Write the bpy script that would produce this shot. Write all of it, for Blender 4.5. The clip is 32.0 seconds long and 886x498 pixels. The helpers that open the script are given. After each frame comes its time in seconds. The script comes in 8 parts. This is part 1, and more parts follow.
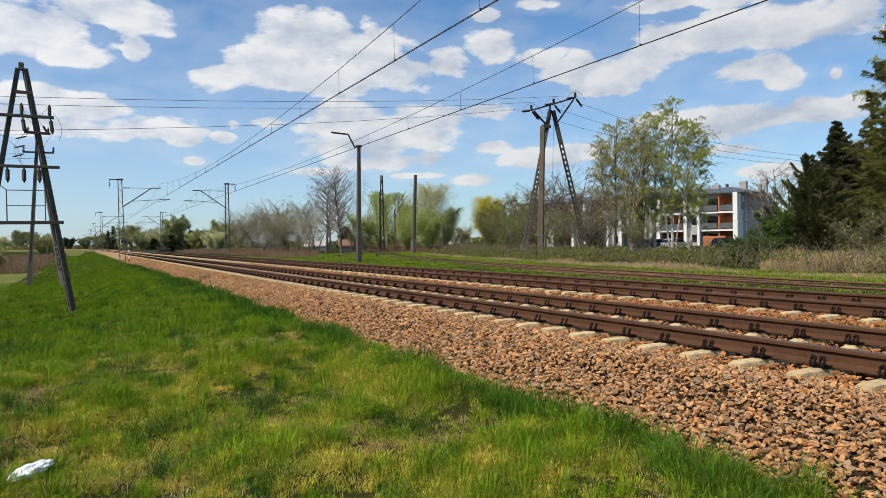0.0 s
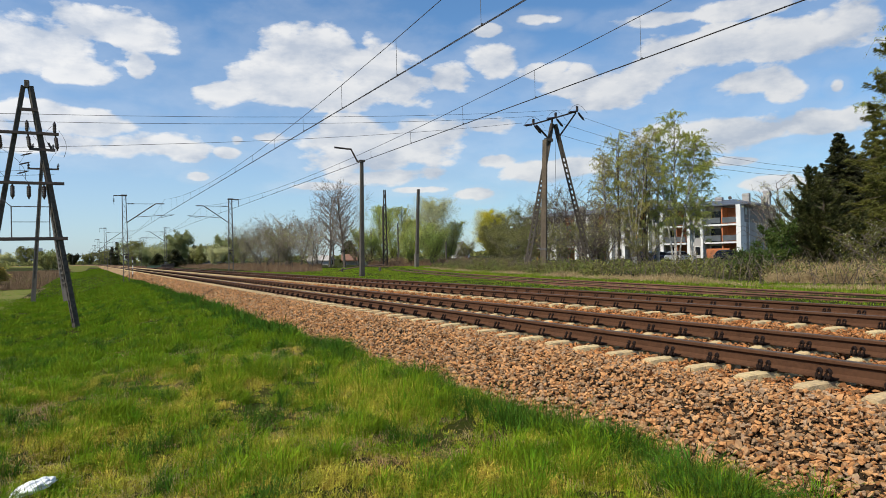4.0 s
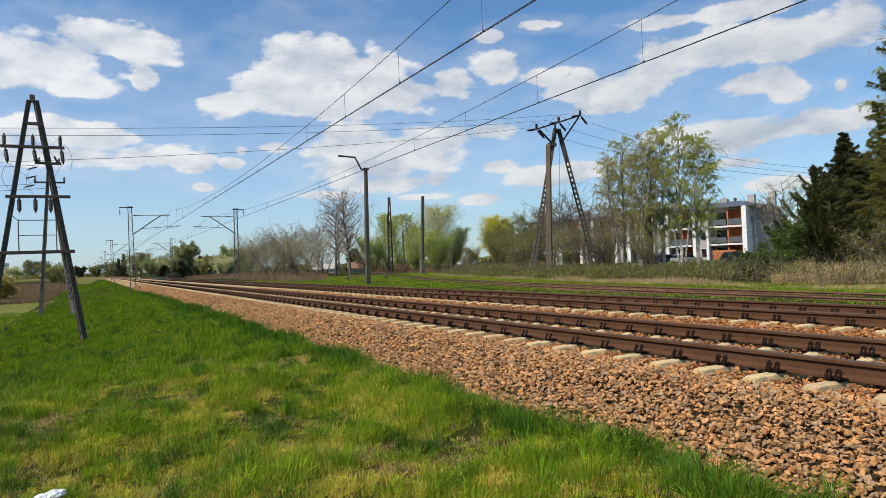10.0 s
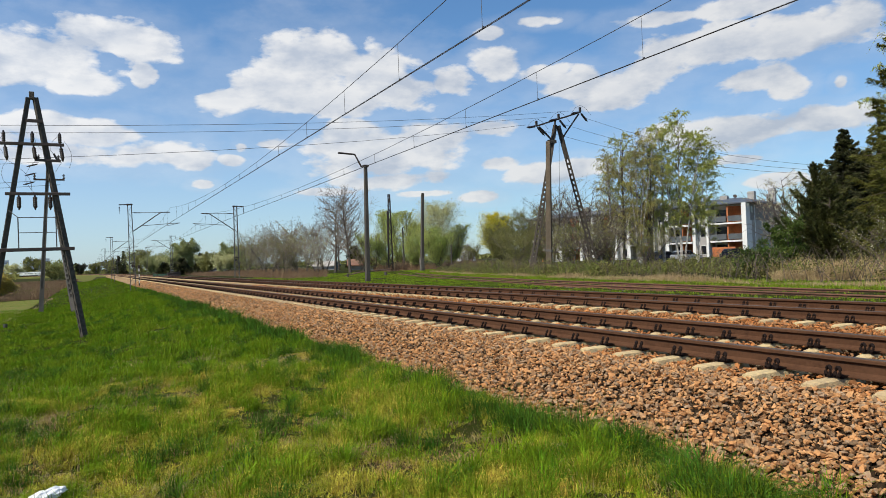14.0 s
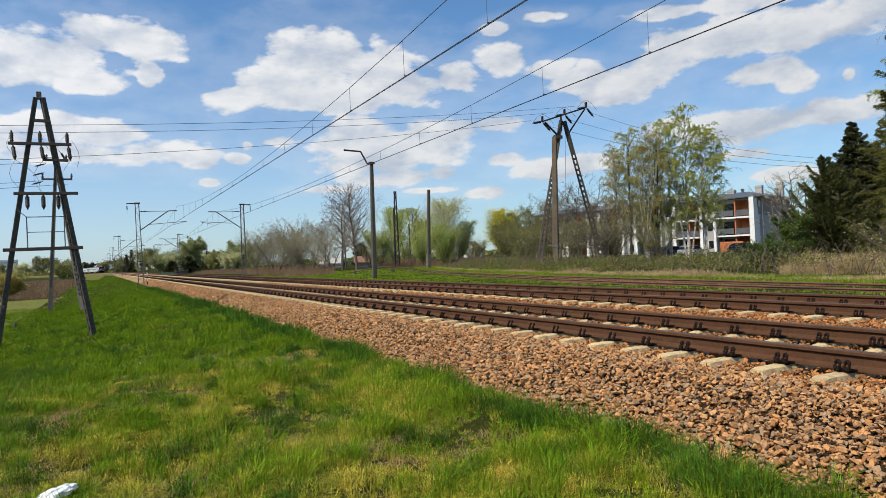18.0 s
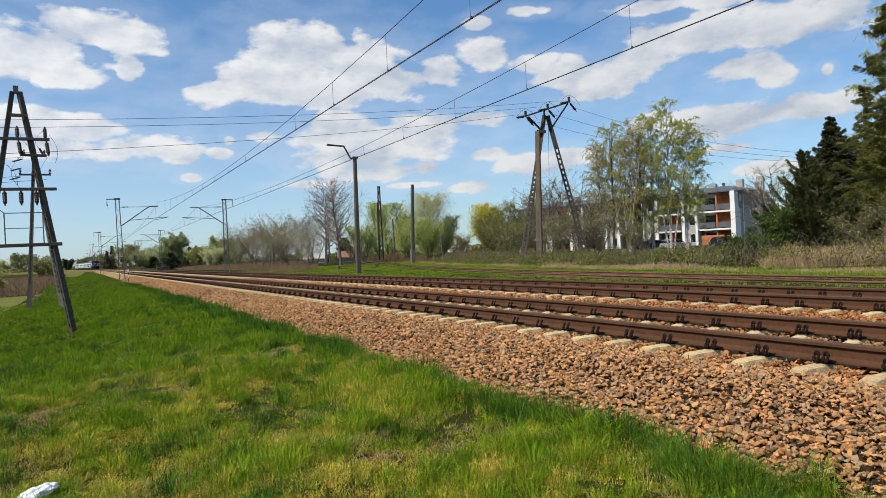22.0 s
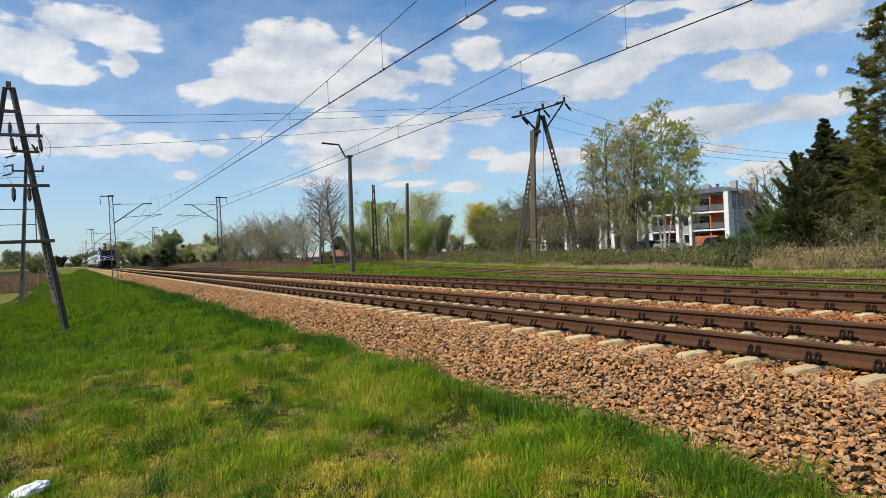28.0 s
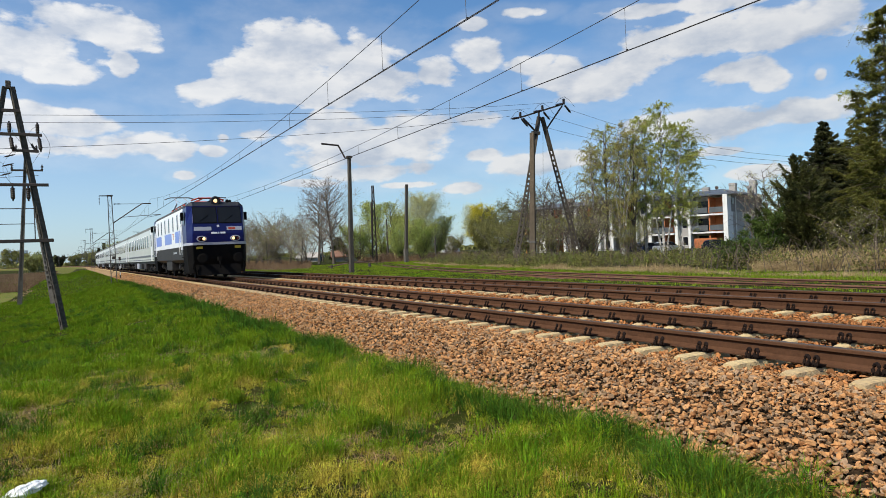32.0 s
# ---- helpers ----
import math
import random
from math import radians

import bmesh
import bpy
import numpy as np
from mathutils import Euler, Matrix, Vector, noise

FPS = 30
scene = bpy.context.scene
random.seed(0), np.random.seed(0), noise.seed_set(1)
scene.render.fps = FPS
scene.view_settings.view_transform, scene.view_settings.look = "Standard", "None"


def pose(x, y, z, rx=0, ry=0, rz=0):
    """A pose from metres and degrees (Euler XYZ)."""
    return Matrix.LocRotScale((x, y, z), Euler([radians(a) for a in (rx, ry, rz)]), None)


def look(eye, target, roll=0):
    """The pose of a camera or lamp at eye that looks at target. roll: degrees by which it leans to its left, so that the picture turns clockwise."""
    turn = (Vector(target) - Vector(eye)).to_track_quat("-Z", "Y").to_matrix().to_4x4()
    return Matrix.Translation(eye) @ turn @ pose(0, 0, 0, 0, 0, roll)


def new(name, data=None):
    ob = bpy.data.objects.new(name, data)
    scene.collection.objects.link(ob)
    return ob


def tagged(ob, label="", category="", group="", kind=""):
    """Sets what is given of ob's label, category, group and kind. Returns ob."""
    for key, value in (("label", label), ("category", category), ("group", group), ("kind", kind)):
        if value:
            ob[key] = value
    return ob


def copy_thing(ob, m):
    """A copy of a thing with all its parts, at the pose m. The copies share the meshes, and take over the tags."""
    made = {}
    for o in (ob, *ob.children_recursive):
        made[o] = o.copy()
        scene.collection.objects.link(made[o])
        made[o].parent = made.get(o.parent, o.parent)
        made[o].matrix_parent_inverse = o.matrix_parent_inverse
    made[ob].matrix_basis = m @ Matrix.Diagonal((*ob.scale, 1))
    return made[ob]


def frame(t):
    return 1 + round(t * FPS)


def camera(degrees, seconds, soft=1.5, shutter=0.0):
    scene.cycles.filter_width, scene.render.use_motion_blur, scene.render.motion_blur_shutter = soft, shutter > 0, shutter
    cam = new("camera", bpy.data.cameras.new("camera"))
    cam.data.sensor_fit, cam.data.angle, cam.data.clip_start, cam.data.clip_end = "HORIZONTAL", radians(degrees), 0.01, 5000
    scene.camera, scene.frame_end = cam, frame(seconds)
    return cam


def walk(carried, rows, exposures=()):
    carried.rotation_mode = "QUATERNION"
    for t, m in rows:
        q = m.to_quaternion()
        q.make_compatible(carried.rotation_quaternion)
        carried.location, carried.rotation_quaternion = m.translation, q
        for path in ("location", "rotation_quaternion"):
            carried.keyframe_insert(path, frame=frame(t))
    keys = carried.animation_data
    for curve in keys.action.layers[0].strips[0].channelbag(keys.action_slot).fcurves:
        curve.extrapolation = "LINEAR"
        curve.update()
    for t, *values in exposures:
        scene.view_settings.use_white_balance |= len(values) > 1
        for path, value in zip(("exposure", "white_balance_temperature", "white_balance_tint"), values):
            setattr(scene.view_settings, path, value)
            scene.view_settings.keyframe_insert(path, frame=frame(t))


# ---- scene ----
cam = camera(66.05, 32.0, soft=0.5)
EYE = (0.0, 0.0, 1.193)
# seconds, yaw, pitch, roll of the hand-held camera, which stands in one spot
LOOKS = [
    (0, -28.00, -0.71, 1.08), (0.5, -27.86, -0.56, 0.73), (1, -28.05, -0.54, 1.40),
    (1.5, -27.83, -0.25, 1.37), (2, -27.56, -0.18, 1.35), (2.5, -28.13, -0.09, 1.52),
    (3, -28.04, 0.80, 1.63), (3.5, -27.79, 0.55, 1.36), (5.5, -27.54, 0.33, 1.56),
    (6, -27.52, 0.07, 1.61), (6.5, -27.57, 0.12, 1.90), (7, -27.55, 0.02, 2.17),
    (7.5, -27.50, 0.43, 2.38), (8, -27.53, 0.77, 1.88), (8.5, -27.48, 0.83, 1.71),
    (9, -27.81, 0.80, 1.93), (9.5, -27.87, 0.87, 2.04), (10, -27.28, 1.02, 2.35),
    (10.5, -27.61, 1.08, 2.17), (11, -27.48, 1.06, 2.34), (11.5, -27.64, 1.32, 2.29),
    (12, -27.28, 1.54, 1.98), (12.5, -27.22, 1.30, 2.05), (13, -27.30, 1.36, 2.62),
    (13.5, -27.14, 1.13, 2.66), (14, -27.29, 0.77, 2.38), (14.5, -26.78, 0.83, 2.68),
    (16.5, -26.55, -0.03, 2.41), (17, -26.48, 0.07, 2.57), (17.5, -26.84, 0.16, 2.71),
    (18, -26.74, 0.50, 2.77), (18.5, -26.69, 0.35, 2.72), (19, -26.54, 0.36, 2.74),
    (19.5, -26.77, 0.53, 3.09), (20, -27.32, 0.46, 2.94), (20.5, -27.81, 0.09, 2.71),
    (21, -28.31, 0.20, 2.91), (21.5, -28.43, 0.16, 2.79), (22, -28.08, -0.01, 3.03),
    (22.5, -28.18, -0.01, 3.05), (23, -28.26, 0.05, 2.90), (23.5, -28.18, 0.07, 2.86),
    (24, -28.22, 0.21, 2.87), (24.5, -27.99, 0.17, 2.65), (25, -28.03, 0.28, 2.74),
    (25.5, -28.19, 0.56, 2.73), (27.5, -28.65, -0.00, 2.66), (28, -28.55, -0.11, 2.71),
    (28.5, -28.67, 0.18, 2.75), (29, -28.32, 0.35, 2.55), (29.5, -27.78, 0.44, 2.66),
    (30, -28.95, 0.50, 2.77), (30.5, -28.38, 0.50, 2.42), (31, -28.54, 0.41, 2.44),
    (31.5, -28.27, 0.14, 2.33), (32, -28.63, -0.01, 2.45),
]
walk(cam, [(t, pose(*EYE, 90 + p, r, w)) for t, w, p, r in LOOKS])

# ---- sky and sun ----
SUN_AZ, SUN_EL = radians(-103), radians(47)   # azimuth from +y towards +x
# clouds of the fair-weather sky: bearing, height and half sizes as angles
CLOUDS_WEST = [
    (-0.046, 0.270, 0.097, 0.039),
    (0.045, 0.301, 0.084, 0.027),
    (-0.003, 0.245, 0.049, 0.019),
    (-0.127, 0.252, 0.063, 0.038),
    (-0.048, 0.188, 0.070, 0.020),
    (0.009, 0.181, 0.067, 0.021),
    (0.082, 0.155, 0.072, 0.021),
    (0.121, 0.149, 0.037, 0.015),
    (-0.036, 0.152, 0.078, 0.017),
    (-0.112, 0.173, 0.046, 0.026),
    (0.071, 0.256, 0.017, 0.018),
    (0.142, 0.116, 0.016, 0.007),
    (0.182, 0.149, 0.020, 0.009),
    (0.195, 0.166, 0.014, 0.008),
    (0.238, 0.172, 0.038, 0.015),
]
CLOUDS_MIDDLE = [
    (0.311, 0.281, 0.106, 0.049),
    (0.375, 0.270, 0.074, 0.045),
    (0.247, 0.251, 0.071, 0.031),
    (0.184, 0.229, 0.061, 0.020),
    (0.310, 0.232, 0.163, 0.024),
    (0.424, 0.242, 0.076, 0.031),
    (0.498, 0.251, 0.036, 0.023),
    (0.406, 0.165, 0.140, 0.037),
    (0.373, 0.142, 0.091, 0.029),
    (0.472, 0.173, 0.091, 0.029),
    (0.341, 0.186, 0.049, 0.020),
    (0.559, 0.185, 0.049, 0.016),
    (0.405, 0.115, 0.091, 0.015),
    (0.307, 0.102, 0.048, 0.007),
]
CLOUDS_EAST = [
    (0.562, 0.136, 0.034, 0.012),
    (0.627, 0.117, 0.050, 0.018),
    (0.668, 0.122, 0.055, 0.014),
    (0.533, 0.088, 0.030, 0.009),
    (0.573, 0.276, 0.042, 0.024),
    (0.638, 0.256, 0.048, 0.019),
    (0.679, 0.239, 0.049, 0.027),
    (0.748, 0.226, 0.068, 0.031),
    (0.787, 0.248, 0.066, 0.022),
    (0.861, 0.268, 0.103, 0.032),
    (0.964, 0.267, 0.087, 0.031),
    (1.027, 0.268, 0.070, 0.036),
    (0.916, 0.219, 0.053, 0.021),
    (0.709, 0.209, 0.047, 0.015),
]
CLOUDS_FAR_EAST = [
    (0.953, 0.206, 0.029, 0.019),
    (0.558, 0.316, 0.023, 0.010),
    (0.631, 0.327, 0.035, 0.009),
    (0.810, 0.311, 0.065, 0.011),
    (0.904, 0.311, 0.093, 0.016),
    (1.014, 0.198, 0.012, 0.012),
    (0.895, 0.150, 0.094, 0.025),
    (0.988, 0.154, 0.053, 0.021),
    (0.786, 0.160, 0.045, 0.015),
    (1.029, 0.161, 0.025, 0.010),
    (0.823, 0.140, 0.044, 0.010),
    (0.887, 0.116, 0.041, 0.007),
    (0.942, 0.085, 0.039, 0.010),
    (0.454, 0.096, 0.041, 0.006),
]


def make_world():
    world = bpy.data.worlds.new("sky")
    scene.world = world
    world.use_nodes = True
    nt = world.node_tree
    nt.nodes.clear()
    N, L = nt.nodes.new, nt.links.new

    def math_node(op, a, b=None, clamp=False):
        n = N("ShaderNodeMath")
        n.operation, n.use_clamp = op, clamp
        for i, v in enumerate((a, b)):
            if v is None:
                continue
            if isinstance(v, (int, float)):
                n.inputs[i].default_value = v
            else:
                L(v, n.inputs[i])
        return n.outputs[0]

    sky = N("ShaderNodeTexSky")
    sky.sky_type = "NISHITA"
    sky.sun_disc = False
    sky.sun_elevation, sky.sun_rotation = SUN_EL, SUN_AZ
    sky.air_density, sky.dust_density, sky.ozone_density = 1.0, 0.4, 1.6
    tc = N("ShaderNodeTexCoord")
    sep = N("ShaderNodeSeparateXYZ")
    L(tc.outputs["Generated"], sep.inputs[0])
    az = math_node("ARCTAN2", sep.outputs[0], sep.outputs[1])
    el = math_node("ARCSINE", sep.outputs[2])
    # a flat cloud layer: finer towards the horizon
    com = N("ShaderNodeCombineXYZ")
    L(az, com.inputs[0])
    L(el, com.inputs[1])
    warp = N("ShaderNodeTexNoise")
    warp.inputs["Scale"].default_value, warp.inputs["Detail"].default_value = 10.0, 12.0
    warp.inputs["Roughness"].default_value = 0.56
    stretch = N("ShaderNodeVectorMath")
    stretch.operation = "MULTIPLY"
    stretch.inputs[1].default_value = (1.0, 2.0, 1.0)
    L(com.outputs[0], stretch.inputs[0])
    L(stretch.outputs[0], warp.inputs["Vector"])
    toward = N("ShaderNodeVectorMath")
    toward.operation = "ADD"
    toward.inputs[1].default_value = (-0.012, 0.034, 0.0)
    L(stretch.outputs[0], toward.inputs[0])
    warp_lit = N("ShaderNodeTexNoise")
    warp_lit.inputs["Scale"].default_value, warp_lit.inputs["Detail"].default_value = 10.0, 7.0
    warp_lit.inputs["Roughness"].default_value = 0.56
    L(toward.outputs[0], warp_lit.inputs["Vector"])
    dens = None
    for a, e, ra, re in CLOUDS_WEST + CLOUDS_MIDDLE + CLOUDS_EAST + CLOUDS_FAR_EAST:
        m = N("ShaderNodeVectorMath")
        m.operation = "MULTIPLY_ADD"
        m.inputs[1].default_value = (1 / ra, 1 / re, 0)
        m.inputs[2].default_value = (-a / ra, -e / re, 0)
        L(com.outputs[0], m.inputs[0])
        ln = N("ShaderNodeVectorMath")
        ln.operation = "LENGTH"
        L(m.outputs[0], ln.inputs[0])
        d = math_node("SUBTRACT", 1.0, ln.outputs["Value"])
        dens = d if dens is None else math_node("MAXIMUM", dens, d)
    # beyond the seen clouds the unseen sky goes on, cover thinned to lessen fill
    broad = N("ShaderNodeTexNoise")
    broad.inputs["Scale"].default_value, broad.inputs["Detail"].default_value = 3.2, 3.0
    L(stretch.outputs[0], broad.inputs["Vector"])
    far = math_node("MULTIPLY", math_node("SUBTRACT", broad.outputs[0], 0.6), 3.0)
    side = math_node("SMOOTH_MAX", math_node("SUBTRACT", math_node("ABSOLUTE", math_node("SUBTRACT", az, 0.47)), 0.72), math_node("SUBTRACT", el, 0.42))
    outside = math_node("MULTIPLY", side, 6.0, True)
    far = math_node("SUBTRACT", far, math_node("MULTIPLY", math_node("SUBTRACT", 1.0, outside), 4.0))
    dens = math_node("MAXIMUM", dens, far)
    # rounded billows along the edges
    shift = N("ShaderNodeVectorMath")
    shift.operation = "MULTIPLY_ADD"
    shift.inputs[1].default_value = (0.06, 0.06, 0.0)
    L(warp.outputs["Color"], shift.inputs[0])
    L(stretch.outputs[0], shift.inputs[2])
    billow = N("ShaderNodeTexVoronoi")
    billow.inputs["Scale"].default_value, billow.inputs["Detail"].default_value, billow.inputs["Roughness"].default_value = 15.0, 3.0, 0.55
    billow.normalize = True
    L(shift.outputs[0], billow.inputs["Vector"])
    lobes = math_node("MULTIPLY", math_node("SUBTRACT", 0.42, billow.outputs["Distance"]), 1.5)
    n0 = math_node("ADD", math_node("MULTIPLY", math_node("SUBTRACT", warp.outputs[0], 0.5), 2.1), lobes)
    dens = math_node("ADD", dens, n0)
    cover = N("ShaderNodeMapRange")
    cover.interpolation_type = "SMOOTHSTEP"
    cover.inputs["From Min"].default_value, cover.inputs["From Max"].default_value = 0.10, 0.50
    L(dens, cover.inputs["Value"])
    puff = N("ShaderNodeTexNoise")
    puff.inputs["Scale"].default_value, puff.inputs["Detail"].default_value = 14.0, 6.0
    L(stretch.outputs[0], puff.inputs["Vector"])
    tone = N("ShaderNodeValToRGB")
    tone.color_ramp.elements[0].position, tone.color_ramp.elements[0].color = 0.34, (0.60, 0.66, 0.76, 1)
    tone.color_ramp.elements[1].position, tone.color_ramp.elements[1].color = 0.66, (1.0, 0.995, 0.985, 1)
    relief = math_node("MULTIPLY", math_node("SUBTRACT", warp.outputs[0], warp_lit.outputs[0]), 1.15)
    L(math_node("ADD", math_node("ADD", math_node("MULTIPLY", puff.outputs[0], 0.45), 0.30), relief), tone.inputs[0])
    bg_sky, bg_cloud = N("ShaderNodeBackground"), N("ShaderNodeBackground")
    tint = N("ShaderNodeMix")
    tint.data_type, tint.blend_type = "RGBA", "MULTIPLY"
    tint.inputs[0].default_value = 1.0
    L(sky.outputs[0], tint.inputs[6])
    tint.inputs[7].default_value = SKY_TINT
    # pale spring haze low over the horizon
    low = N("ShaderNodeMapRange")
    low.interpolation_type = "SMOOTHSTEP"
    low.inputs["From Min"].default_value, low.inputs["From Max"].default_value = 0.34, -0.02
    low.inputs["To Max"].default_value = 0.48
    L(el, low.inputs["Value"])
    # the air is brighter towards the sun
    ahead = N("ShaderNodeVectorMath")
    ahead.operation = "DOT_PRODUCT"
    ahead.inputs[1].default_value = (math.sin(SUN_AZ) * math.cos(SUN_EL), math.cos(SUN_AZ) * math.cos(SUN_EL), math.sin(SUN_EL))
    L(tc.outputs["Generated"], ahead.inputs[0])

    def sunward(lo):
        r = N("ShaderNodeMapRange")
        r.inputs["From Min"].default_value, r.inputs["From Max"].default_value = -0.52, 0.20
        r.inputs["To Min"].default_value = lo
        L(ahead.outputs["Value"], r.inputs["Value"])
        return r.outputs[0]

    pale = N("ShaderNodeMix")
    pale.data_type = "RGBA"
    L(math_node("MULTIPLY", low.outputs[0], sunward(0.62)), pale.inputs[0])
    L(tint.outputs[2], pale.inputs[6])
    pale.inputs[7].default_value = (5.7, 6.15, 7.6, 1)
    L(pale.outputs[2], bg_sky.inputs[0])
    L(math_node("MULTIPLY", sunward(0.84), SKY_STRENGTH), bg_sky.inputs[1])
    # thick parts of a cloud are greyer than its rim
    deep = N("ShaderNodeMapRange")
    deep.interpolation_type = "SMOOTHSTEP"
    deep.inputs["From Min"].default_value, deep.inputs["From Max"].default_value = 0.55, 1.5
    deep.inputs["To Max"].default_value = 0.4
    L(dens, deep.inputs["Value"])
    shade = N("ShaderNodeMix")
    shade.data_type = "RGBA"
    L(deep.outputs[0], shade.inputs[0])
    L(tone.outputs[0], shade.inputs[6])
    shade.inputs[7].default_value = (0.74, 0.78, 0.84, 1)
    L(shade.outputs[2], bg_cloud.inputs[0])
    L(math_node("MULTIPLY", sunward(0.80), CLOUD_STRENGTH), bg_cloud.inputs[1])
    mix = N("ShaderNodeMixShader")
    # thin veils drift between the clouds
    veil = N("ShaderNodeMapRange")
    veil.interpolation_type = "SMOOTHSTEP"
    veil.inputs["From Min"].default_value, veil.inputs["From Max"].default_value = -1.1, 0.1
    veil.inputs["To Max"].default_value = 0.16
    L(dens, veil.inputs["Value"])
    amount = math_node("MAXIMUM", math_node("MULTIPLY", cover.outputs[0], 0.90), veil.outputs[0])
    L(amount, mix.inputs[0])
    L(bg_sky.outputs[0], mix.inputs[1])
    L(bg_cloud.outputs[0], mix.inputs[2])
    out = N("ShaderNodeOutputWorld")
    L(mix.outputs[0], out.inputs[0])


SKY_STRENGTH, CLOUD_STRENGTH, SKY_TINT = 0.104, 0.87, (0.745, 1.06, 1.29, 1)
make_world()
sun_data = bpy.data.lights.new("sun", "SUN")
sun_data.energy, sun_data.angle, sun_data.color = 5.0, radians(0.53), (1.0, 0.935, 0.81)
sun = new("sun", sun_data)
sun_from = Vector((math.sin(SUN_AZ) * math.cos(SUN_EL), math.cos(SUN_AZ) * math.cos(SUN_EL), math.sin(SUN_EL)))
sun.matrix_world = look(sun_from * 400, (0, 0, 0))
scene.view_settings.exposure = 0.17


# ---- materials ----
def mat(name, c1, c2=None, scale=4.0, rough=0.8, bump=0.0, bump_scale=40.0, metal=0.0, island=0.0, each=0.0,
        fine=None, fine_scale=60.0, glow=None, glow_strength=1.0, leaf=0.0, spec=0.5, coat=0.0):
    """A node material: two colours mixed by noise at a real-world scale, a finer third, variation by island or by object."""
    m = bpy.data.materials.new(name)
    m.use_nodes = True
    nt = m.node_tree
    N, L = nt.nodes.new, nt.links.new
    b = nt.nodes["Principled BSDF"]
    b.inputs["Roughness"].default_value = rough
    b.inputs["Metallic"].default_value = metal
    b.inputs["Specular IOR Level"].default_value = spec
    b.inputs["Coat Weight"].default_value = coat
    col = None
    tc = N("ShaderNodeTexCoord")
    c2 = c2 or tuple(v * 0.75 for v in c1)

    def mixc(fac, a, bb, blend="MIX"):
        x = N("ShaderNodeMix")
        x.data_type, x.blend_type = "RGBA", blend
        for i, v in ((0, fac), (6, a), (7, bb)):
            if isinstance(v, (tuple, list)):
                x.inputs[i].default_value = (*v[:3], 1)
            elif isinstance(v, float):
                x.inputs[i].default_value = v
            else:
                L(v, x.inputs[i])
        return x.outputs[2]

    def noise_out(s, detail=5.0):
        n = N("ShaderNodeTexNoise")
        n.inputs["Scale"].default_value, n.inputs["Detail"].default_value = s, detail
        L(tc.outputs["Object"], n.inputs["Vector"])
        r = N("ShaderNodeMapRange")
        r.inputs["From Min"].default_value, r.inputs["From Max"].default_value = 0.32, 0.68
        L(n.outputs[0], r.inputs["Value"])
        return r.outputs[0]

    col = mixc(noise_out(scale), c1, c2)
    if fine:
        f = N("ShaderNodeMath")
        f.operation = "MULTIPLY"
        f.inputs[1].default_value = 0.6
        L(noise_out(fine_scale, 3.0), f.inputs[0])
        col = mixc(f.outputs[0], col, fine)
    for amount, node, socket in ((island, "ShaderNodeNewGeometry", "Random Per Island"), (each, "ShaderNodeObjectInfo", "Random")):
        if amount:
            g = N(node)
            r = N("ShaderNodeMapRange")
            r.inputs["To Min"].default_value, r.inputs["To Max"].default_value = 1 - amount, 1 + amount
            L(g.outputs[socket], r.inputs["Value"])
            hs = N("ShaderNodeHueSaturation")
            L(r.outputs[0], hs.inputs["Value"])
            r2 = N("ShaderNodeMath")
            r2.operation = "MULTIPLY_ADD"
            r2.inputs[1].default_value, r2.inputs[2].default_value = 0.05 * min(amount * 2, 1), 0.5 - 0.025 * min(amount * 2, 1)
            L(g.outputs[socket], r2.inputs[0])
            L(r2.outputs[0], hs.inputs["Hue"])
            L(col, hs.inputs["Color"])
            col = hs.outputs[0]
    L(col, b.inputs["Base Color"])
    if bump:
        n = N("ShaderNodeTexNoise")
        n.inputs["Scale"].default_value, n.inputs["Detail"].default_value = bump_scale, 6.0
        L(tc.outputs["Object"], n.inputs["Vector"])
        bm = N("ShaderNodeBump")
        bm.inputs["Strength"].default_value, bm.inputs["Distance"].default_value = bump, 1.5 / bump_scale
        L(n.outputs[0], bm.inputs["Height"])
        L(bm.outputs[0], b.inputs["Normal"])
    if glow:
        b.inputs["Emission Color"].default_value = (*glow, 1)
        b.inputs["Emission Strength"].default_value = glow_strength
    if leaf:
        tr = N("ShaderNodeBsdfTranslucent")
        L(col, tr.inputs[0])
        ms = N("ShaderNodeMixShader")
        ms.inputs[0].default_value = leaf
        L(b.outputs[0], ms.inputs[1])
        L(tr.outputs[0], ms.inputs[2])
        L(ms.outputs[0], nt.nodes["Material Output"].inputs[0])
    return m


